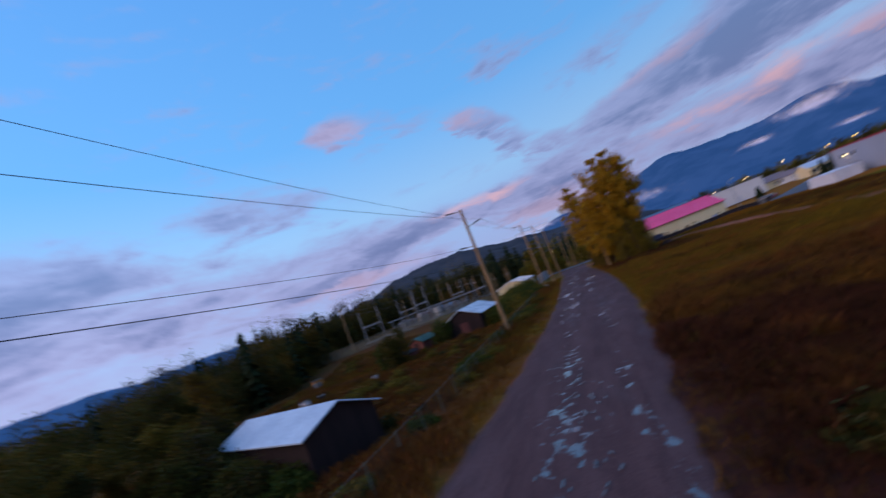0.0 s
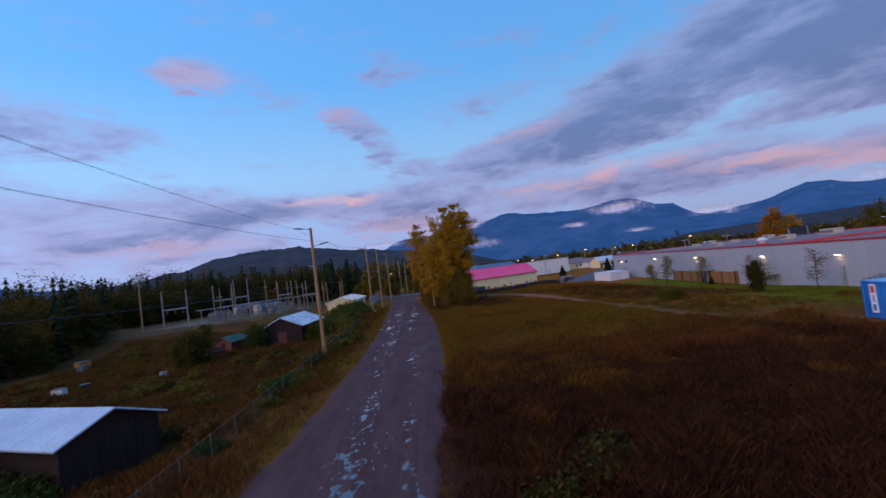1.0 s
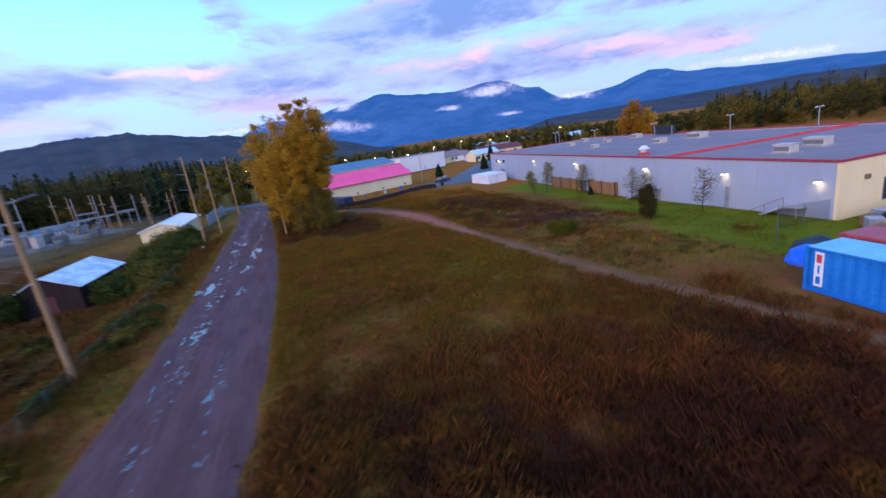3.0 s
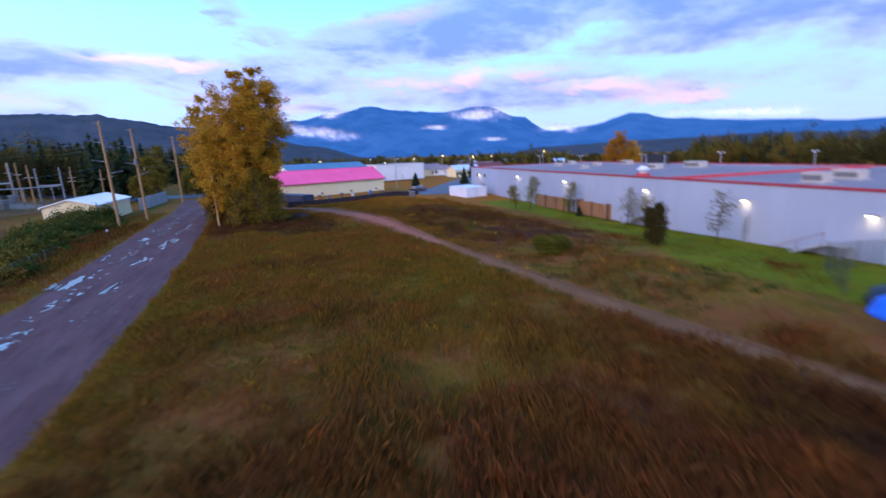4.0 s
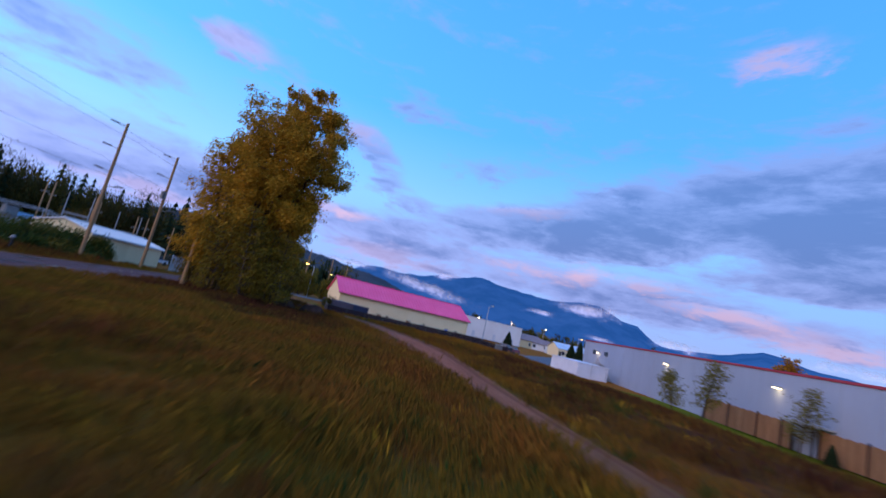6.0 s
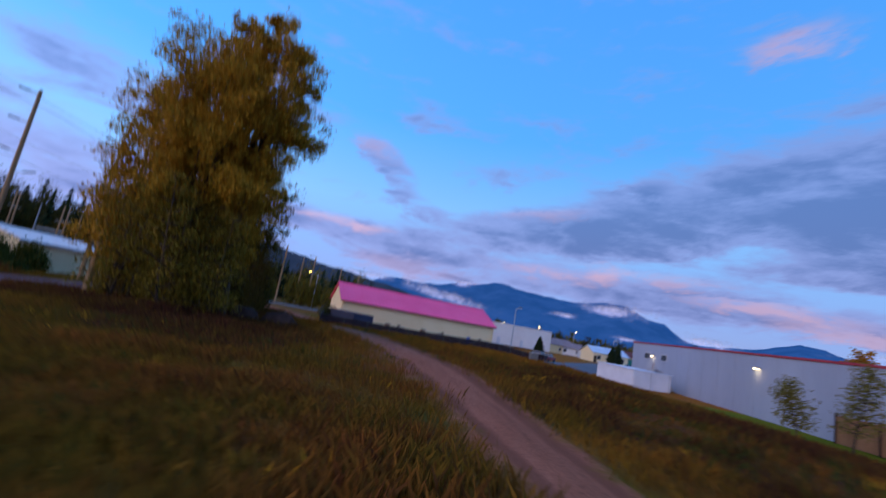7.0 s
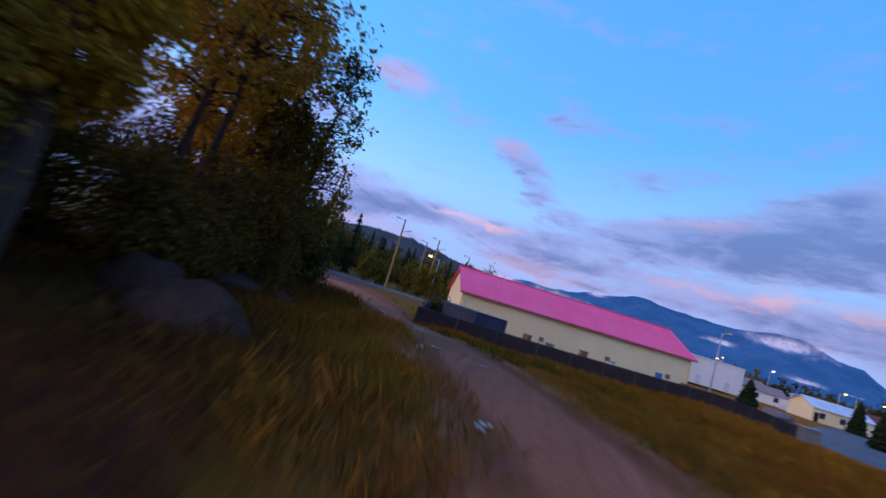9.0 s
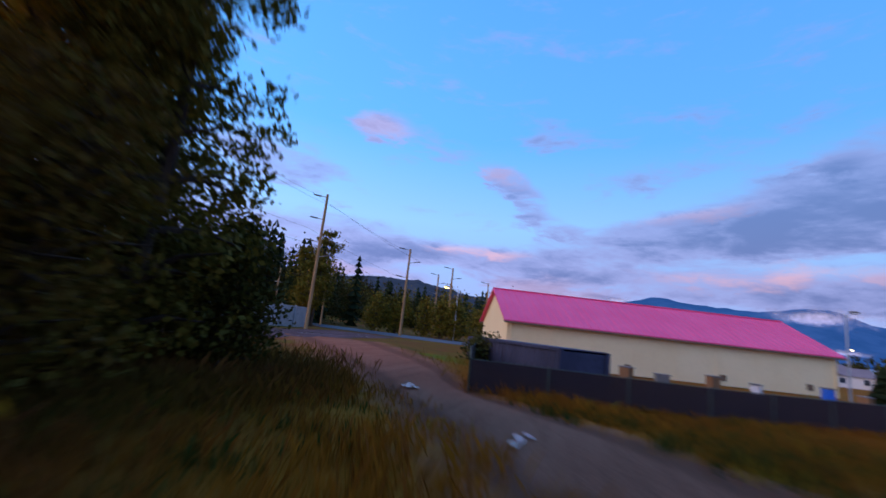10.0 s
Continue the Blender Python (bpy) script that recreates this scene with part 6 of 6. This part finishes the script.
for i, (x, y, r, h) in enumerate([(8.0, 0.6, 1.3, 0.8), (9.6, 1.6, 1.4, 0.8), (10.6, 3.2, 1.2, 0.7), (-6.2, 4, 1.0, 0.7), (-6.0, 10, 0.9, 0.6), (-5.6, 24, 1.0, 0.8), (-5.4, 36, 1.1, 0.9), (-5.2, 45, 1.0, 0.8), (-4.8, 54, 1.2, 0.9), (-5.6, 17, 0.9, 0.6)]):
    shrub(x, y, r, h, 2600 if i < 3 else 900, M["leaf_dark"] if i < 3 else M["leaf_green"] if i % 2 == 0 else M["leaf_olive"], "low green shrub at the roadside", 300 + i, 0.11, "roadside shrubs")
for i, (x, y, h, mm) in enumerate([(54.0, 70.5, 5.4, "leaf_sapling"), (53.2, 73.4, 3.8, "leaf_sapling"), (56.4, 63.5, 4.8, "leaf_sapling"), (55.5, 50.8, 4.4, "leaf_sapling"), (52.6, 37.0, 4.6, "leaf_olive"), (55.0, 47.4, 3.8, "leaf_sapling")]):
    tree(x, y, h, 1.3, (2200, 2000, 1400, 700, 600, 600)[i], 0.08, M[mm], "thin young tree with sparse leaves by the warehouse", 70 + i, 0.2, (0, 0), 1, name="sapling", group="saplings", trunk=0.010)


def conifer_arrays(x, y, z, h, r, rs, tiers=14, per=11):
    vs, fs = [], []
    for t in range(tiers):
        u = t / tiers
        zz, rad = z + h * (0.04 + 0.92 * u), (r * (1 - u) ** 0.62 * rs.uniform(0.72, 1.12) + 0.04 * r) * (1 if u > 0.08 else 0.75)
        for _ in range(per):
            a = rs.uniform(0, math.tau)
            l = rad * rs.uniform(0.7, 1.15)
            w = 0.34 * rad + 0.05
            dx, dy = math.cos(a), math.sin(a)
            b = len(vs)
            vs += [(x, y, zz + h * 0.07), (x + dx * l * 0.75 - dy * w, y + dy * l * 0.75 + dx * w, zz - 0.16 * l), (x + dx * l, y + dy * l, zz - 0.28 * l), (x + dx * l * 0.75 + dy * w, y + dy * l * 0.75 - dx * w, zz - 0.16 * l)]
            fs.append((b, b + 1, b + 2, b + 3))
    return vs, fs


def conifer(x, y, h, r, label, seed, tiers=34, per=34):
    root = empty("spruce", Matrix.Translation((x, y, ground_z(x, y) - 0.03)), label, "tree", "spruces")
    part("trunk", tube_bm((0, 0, 0), (0, 0, h * 0.97), h * 0.018 + 0.03, 0.01), M["bark"], root)
    v, f = conifer_arrays(0, 0, 0, h, r, np.random.default_rng(seed), tiers, per)
    np_mesh("crown", v, f, M["spruce_needle"], root)


tree(45.4, 37.8, 3.6, 0.9, 11000, 0.06, M["leaf_dark"], "bushy dark evergreen column on the lawn", 94, 0.02, (0, 0), 2, name="evergreen", group="lawn trees", profile=[(0.04, 0.52), (0.3, 0.58), (0.6, 0.42), (0.85, 0.18), (1.0, 0.05)])
conifer(56.8, 61.5, 1.6, 0.55, "tiny dark spruce by the enclosure", 2)
conifer(56.6, 137.5, 4.6, 1.7, "dark spruce in front of the white hall", 3)
conifer(73.5, 138, 5.4, 1.7, "dark spruce by the lane", 5)
conifer(93, 172, 7, 2.0, "dark spruce among the town houses", 8)


def forest(name, spots, label, seed, decid=0.25, hmin=9, hmax=17, n=330, leaf=0.42, foliage=("leaf_wood",), needles="needle"):
    """Far woods: conifers, and broadleaf crowns whose leaves differ from tree to tree; each kind one mesh."""
    rs = np.random.default_rng(seed)
    cv, cf, crowns = [], [], {}
    for x, y in spots:
        z, h = ground_z(x, y) - 0.2, rs.uniform(hmin, hmax)
        if rs.uniform() > decid:
            v, f = conifer_arrays(x, y, z, h, h * rs.uniform(0.12, 0.18), rs, 12, 9)
            o = len(cv)
            cv += v
            cf += [tuple(o + q for q in ff) for ff in f]
        else:
            h *= rs.uniform(0.55, 0.85)
            w = rs.uniform(0.13, 0.19)
            cl = rs.normal(size=(11, 3)) * np.array([w, w, 0.25]) * h + np.array([x, y, z + h * 0.56])
            crowns.setdefault(foliage[rs.integers(0, len(foliage))], []).append(cl[rs.integers(0, 11, n)] + rs.normal(size=(n, 3)) * h * 0.075)
    if cv:
        tagged(np_mesh(name, cv, cf, M[needles]), label, "woods", kind="stuff")
    for kind in sorted(crowns):
        v, f = leaf_quads(np.concatenate(crowns[kind]), leaf, 0.4, rs)
        tagged(np_mesh(name + "_broadleaf", v, f, M[kind]), "autumn broadleaf trees among the far woods", "woods", kind="stuff")


def spots_polar(seed, n, az0, az1, r0, r1):
    rs = random.Random(seed)
    out = []
    for _ in range(n):
        a, r = radians(rs.uniform(az0, az1)), math.sqrt(rs.uniform(r0 * r0, r1 * r1))
        out.append((15 + math.sin(a) * r, 30 + math.cos(a) * r))
    return out


def keep(sp):
    return [(x, y) for x, y in sp if not (-30 < x < 128 and 20 < y < 205) and not (-60 < x < 12 and 60 < y < 150)]


DARK_MIX = ("leaf_woodland", "leaf_dark", "leaf_woodland", "leaf_dark", "leaf_under", "leaf_dark")
forest("far_woods_west", keep(spots_polar(1, 1000, -92, -30, 92, 165)), "dark dense woods west of the clearing", 31, 0.92, 10, 15, 900, 0.22, DARK_MIX, "spruce_needle")
forest("far_woods_north_west", keep(spots_polar(2, 700, -36, -2, 150, 330)), "dark woods below the hill", 32, 0.7, 12, 18, 420, 0.40, ("leaf_woodland", "leaf_dark", "leaf_wood"), "spruce_needle")
forest("far_woods_north", keep(spots_polar(3, 1000, -4, 40, 225, 420)), "mixed trees among the town", 33, 0.6, 7, 12, 330, 0.42, ("leaf_wood", "leaf_dark", "leaf_woodland"))
forest("far_woods_east", keep(spots_polar(4, 700, 56, 100, 170, 330)), "tall dark mixed woods beyond the warehouse", 34, 0.86, 10, 17, 620, 0.32, ("leaf_dark", "leaf_woodland", "leaf_dark", "leaf_woodland", "leaf_under", "leaf_olive"), "spruce_needle")
forest("low_woods_east", keep(spots_polar(14, 620, 32, 62, 190, 360)), "low dark trees beyond the warehouse car park", 37, 0.8, 5, 8.5, 420, 0.34, ("leaf_dark", "leaf_dark", "leaf_wood"), "spruce_needle")
tree(150.8, 153.4, 15.5, 5.0, 5200, 0.30, M["leaf_orange"], "broad orange autumn tree beyond the warehouse", 91, 0.1, (0, 0), 2, group="far trees")
tree(157.0, 150.0, 12.0, 3.6, 3200, 0.30, M["leaf_gold"], "golden autumn tree beyond the warehouse", 92, 0.1, (0, 0), 2, group="far trees")
forest("woods_behind_substation", [(rt.uniform(-80, -18), rt.uniform(136, 170)) for _ in range(170)] + [(rt.uniform(-95, -60), rt.uniform(58, 140)) for _ in range(150)], "tall dark mixed woods behind the substation", 36, 0.70, 11.5, 17.0, 900, 0.20, DARK_MIX, "spruce_needle")
forest("edge_woods_west", [(rt.uniform(-74, -58), rt.uniform(44, 80)) for _ in range(34)], "leafy trees at the edge of the clearing", 38, 0.97, 9, 13, 2400, 0.15, DARK_MIX, "spruce_needle")
forest("near_woods_west", [(x, y) for x, y in [(rt.uniform(-48, -23), rt.uniform(-20, 22)) for _ in range(66)] if not at_shed(x, y, 2.6) and not (x > -25 and y > 2)], "mixed trees behind the tin-roofed shed", 35, 0.95, 6, 12.5, 3600, 0.11, ("leaf_dark", "leaf_woodland", "leaf_dark", "leaf_olive", "leaf_under"), "spruce_needle")
tree(-31.5, 21.5, 8.6, 1.6, 7000, 0.10, M["leaf_under"], "taller golden brown tree behind the tin-roofed shed", 93, 0.1, (0, 0), 2, group="clearing trees")
for i, (x, y, h) in enumerate([(-26.4, 15.0, 4.6), (-24.2, 13.2, 4.2), (-21.8, 12.2, 2.7), (-19.2, 11.2, 2.0), (-16.4, 10.0, 1.6), (-27.6, 18.0, 5.2), (-23.0, 10.6, 3.4)]):
    tree(x, y, h, 1.5, 5200, 0.09, M["leaf_dark"] if i % 3 else M["leaf_woodland"], "bushy dark tree growing against the shed", 160 + i, 0.03, (0, 0), 3, name="bushy_tree", group="trees by the shed", trunk=0.012)
for i in range(8):
    y = 40 + i * 10.2
    tree(104 + rt.uniform(-2, 2), y, rt.uniform(3.6, 4.6), 1.5, 900, 0.22, M["leaf_wood"], "small round yellow-green tree on the car park edge", 180 + i, 0.2, (0, 0), 1, group="car park trees")


tree(-9.4, 128.2, 11.8, 2.6, 7000, 0.16, M["leaf_wood"], "round dark tree beside the street", 81, 0.25, (0, 0), 2, group="street trees")
for i, (x, y, h) in enumerate([(-5.5, 140, 5.5), (-3.0, 141.5, 4.2), (4.5, 141, 5.2), (7.5, 140, 6.0), (10.5, 139, 5.0), (14.0, 140, 4.6), (-12.5, 131, 6.5), (-15.0, 133, 5.5), (1.5, 143, 6.0), (18, 141, 5)]):
    tree(x, y, h, 1.7, 2200, 0.17, M["leaf_wood"], "bushy dark tree behind the street", 82 + i, 0.05, (0, 0), 2, group="street trees")
shrub(15.9, 103.5, 1.3, 1.9, 1600, M["needle"], "dark clipped bush behind the screened fence", 97, 0.10)


def blades(name, pts, h0, h1, width, material, label, seed, per=3, category="grass"):
    """Tufts of thin bent blades; each blade is two crossed-over triangles."""
    rs = np.random.default_rng(seed)
    tall = np.repeat([0.85 + 0.75 * noise.noise((p[0] * 0.33, p[1] * 0.33, 1.7)) + 0.35 * noise.noise((p[0] * 1.3, p[1] * 1.3, 5.1)) for p in pts], per)
    pts = np.repeat(np.asarray(pts, np.float32), per, 0)
    n = len(pts)
    pts[:, :2] += rs.normal(size=(n, 2)).astype(np.float32) * 0.10
    h = (rs.uniform(h0, h1, n) * np.clip(tall, 0.35, 1.7))[:, None]
    a = rs.uniform(0, math.tau, n)
    side = np.stack([np.cos(a), np.sin(a), np.zeros(n)], 1) * width
    bend = np.stack([rs.normal(size=n), rs.normal(size=n), np.zeros(n)], 1) * 0.28 * h
    up = np.concatenate([np.zeros((n, 2)), h], 1)
    v = np.stack([pts - side, pts + side, pts + up * 0.62 + bend * 0.4 + side * 0.6, pts + up + bend], 1).reshape(-1, 3)
    f = np.arange(n * 4).reshape(n, 4)
    return tagged(np_mesh(name, v, f, material), label, category, kind="stuff")


def scatter(seed, n, x0, x1, y0, y1, ok):
    rs = random.Random(seed)
    out = []
    while len(out) < n:
        x, y = rs.uniform(x0, x1), rs.uniform(y0, y1)
        if ok(x, y, rs):
            out.append((x, y, ground_z(x, y)))
    return out


def open_field(x, y, rs):
    if abs(x - road_x(y)) < 4.0:
        return False
    if 34.8 < x < 42 and 3 < y < 18.5:
        return False
    w = 1.0 if y < 50 else 1.5 + max(0, y - 60) * 0.03
    d = abs(x - trail_x(y))
    if d < w * rs.uniform(0.6, 1.7):
        return False
    if y > 88 and x < 17:
        return rs.random() < 0.15 and x > 8
    return True


def patch(x, y):
    return noise.noise((x * 0.09, y * 0.09, 7.7)) + 0.5 * noise.noise((x * 0.3, y * 0.3, 3.1))


def clumps(seed, n, each, x0, x1, y0, y1, r, ok):
    """Scattered tufts: points gathered round n centres."""
    rs, out = random.Random(seed), []
    for cx, cy, _ in scatter(seed, n, x0, x1, y0, y1, ok):
        k = rs.uniform(0.5, 1.2) * r
        for _ in range(each):
            x, y = cx + rs.gauss(0, k), cy + rs.gauss(0, k)
            out.append((x, y, ground_z(x, y)))
    return out


def redness(x, y):
    return (1 - ss(4, 28, y)) * ss(4.5, 9.5, x) * (1 - ss(29, 36, x))


blades("meadow_grass", scatter(1, 62000, 6.0, 46, -10, 100, lambda x, y, r: open_field(x, y, r) and r.random() < 0.75 + 0.6 * patch(x, y) - 0.6 * redness(x, y) and not (x > 40 and y < 50 and r.random() < 0.8)), 0.14, 0.42, 0.006, M["grass"], "dry tangled meadow grass", 1)
blades("mid_meadow_grass", scatter(21, 46000, 6.4, 30, 10, 60, lambda x, y, r: open_field(x, y, r) and r.random() < 1.0 - 0.5 * redness(x, y)), 0.10, 0.42, 0.009, M["grass"], "short dry meadow grass", 21, 4)
blades("near_trail_grass", scatter(2, 40000, 10, 34, 38, 98, open_field), 0.08, 0.32, 0.004, M["grass"], "dry grass along the dirt track", 2, 4)
blades("green_tufts", clumps(3, 1100, 5, 8, 36, 10, 96, 0.3, lambda x, y, r: open_field(x, y, r) and patch(x + 40, y) > 0.1), 0.10, 0.30, 0.006, M["grass_green"], "green grass tufts in the meadow", 3, 4)
blades("broad_leaved_weeds", clumps(23, 1500, 9, 9, 42, 24, 94, 0.26, lambda x, y, r: open_field(x, y, r) and r.random() < 0.25 + 1.2 * patch(x + 15, y + 33)), 0.10, 0.34, 0.020, M["leaf_green"], "low green broad-leaved weeds in the meadow", 23, 3, "weeds")
blades("golden_weeds", clumps(24, 130, 8, 9, 40, 24, 94, 0.22, open_field), 0.12, 0.42, 0.016, M["leaf_gold"], "scattered golden autumn weeds in the meadow", 24, 3, "weeds")
blades("brown_weeds", clumps(4, 12500, 6, 4.8, 36, -12, 46, 0.26, lambda x, y, r: open_field(x, y, r) and r.random() < 0.9 * redness(x, y) + 0.35 * patch(x + 20, y)), 0.28, 0.80, 0.009, M["weed"], "tall red-brown weeds", 4, 4, "weeds")
blades("seedheads", clumps(14, 1500, 5, 6.6, 36, -12, 44, 0.22, lambda x, y, r: open_field(x, y, r) and r.random() < redness(x, y) * (0.5 + patch(x + 70, y))), 0.25, 0.62, 0.007, M["seedhead"], "pale olive seed heads among the weeds", 14, 4, "weeds")
blades("meadow_weeds", clumps(5, 2600, 5, 8, 48, 26, 96, 0.35, lambda x, y, r: open_field(x, y, r) and r.random() < 0.25 + 1.1 * patch(x, y + 60)), 0.15, 0.45, 0.007, M["weed"], "patches of red-brown weeds in the meadow", 5, 4, "weeds")
blades("lawn_grass", scatter(6, 9000, 38, 58, 18, 62, lambda x, y, r: patch(x + 9, y) > -0.4 and x > 40.5 + 6.5 * ss(28, 50, y) and not (42 < x and y < 24)), 0.06, 0.14, 0.016, M["grass_green"], "short green lawn grass", 6, 3)
blades("clearing_weeds", scatter(7, 42000, -52, -2.6, -12, 80, lambda x, y, r: not at_shed(x, y) and not (-20.4 < x < -12.8 and 56 < y < 69) and (x > -30 or y < 76)), 0.2, 0.75, 0.016, M["weed"], "red-brown weeds in the clearing", 7, 4, "weeds")
blades("clearing_grass", scatter(17, 20000, -52, -2.6, -12, 80, lambda x, y, r: not at_shed(x, y) and not (-20.4 < x < -12.8 and 56 < y < 69) and (x > -30 or y < 76) and patch(x, y) > -0.2), 0.15, 0.5, 0.012, M["grass"], "dry grass in the clearing", 17, 4)
blades("verge_grass", scatter(8, 9000, -6.8, 7.6, -12, 96, lambda x, y, r: abs(x - road_x(y)) > 3.8), 0.12, 0.4, 0.018, M["grass"], "dry grass on the road verge", 8, 4)
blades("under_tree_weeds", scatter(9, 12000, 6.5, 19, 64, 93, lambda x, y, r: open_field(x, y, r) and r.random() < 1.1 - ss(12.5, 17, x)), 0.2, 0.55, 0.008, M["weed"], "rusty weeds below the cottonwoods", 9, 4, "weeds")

lump("boulder", (17.9, 73.2), (1.15, 0.9, 1.1), M["rock"], "rounded grey boulder beside the dirt track", "boulder", 11, 0.22, 0.75, "boulders")
lump("boulder", (15.0, 75.0), (1.0, 0.8, 1.0), M["rock"], "rounded grey boulder in the weeds", "boulder", 12, 0.25, 0.75, "boulders")
lump("boulder", (15.6, 79.6), (0.45, 0.4, 0.45), M["rock"], "rounded grey boulder in the weeds", "boulder", 13, 0.25, 0.7, "boulders")
lump("earth_mound", (13.2, 79.6), (1.6, 1.3, 0.8), M["rock"], "low mound of bare earth under the trees", "mound", 14, 0.25, 0.6)
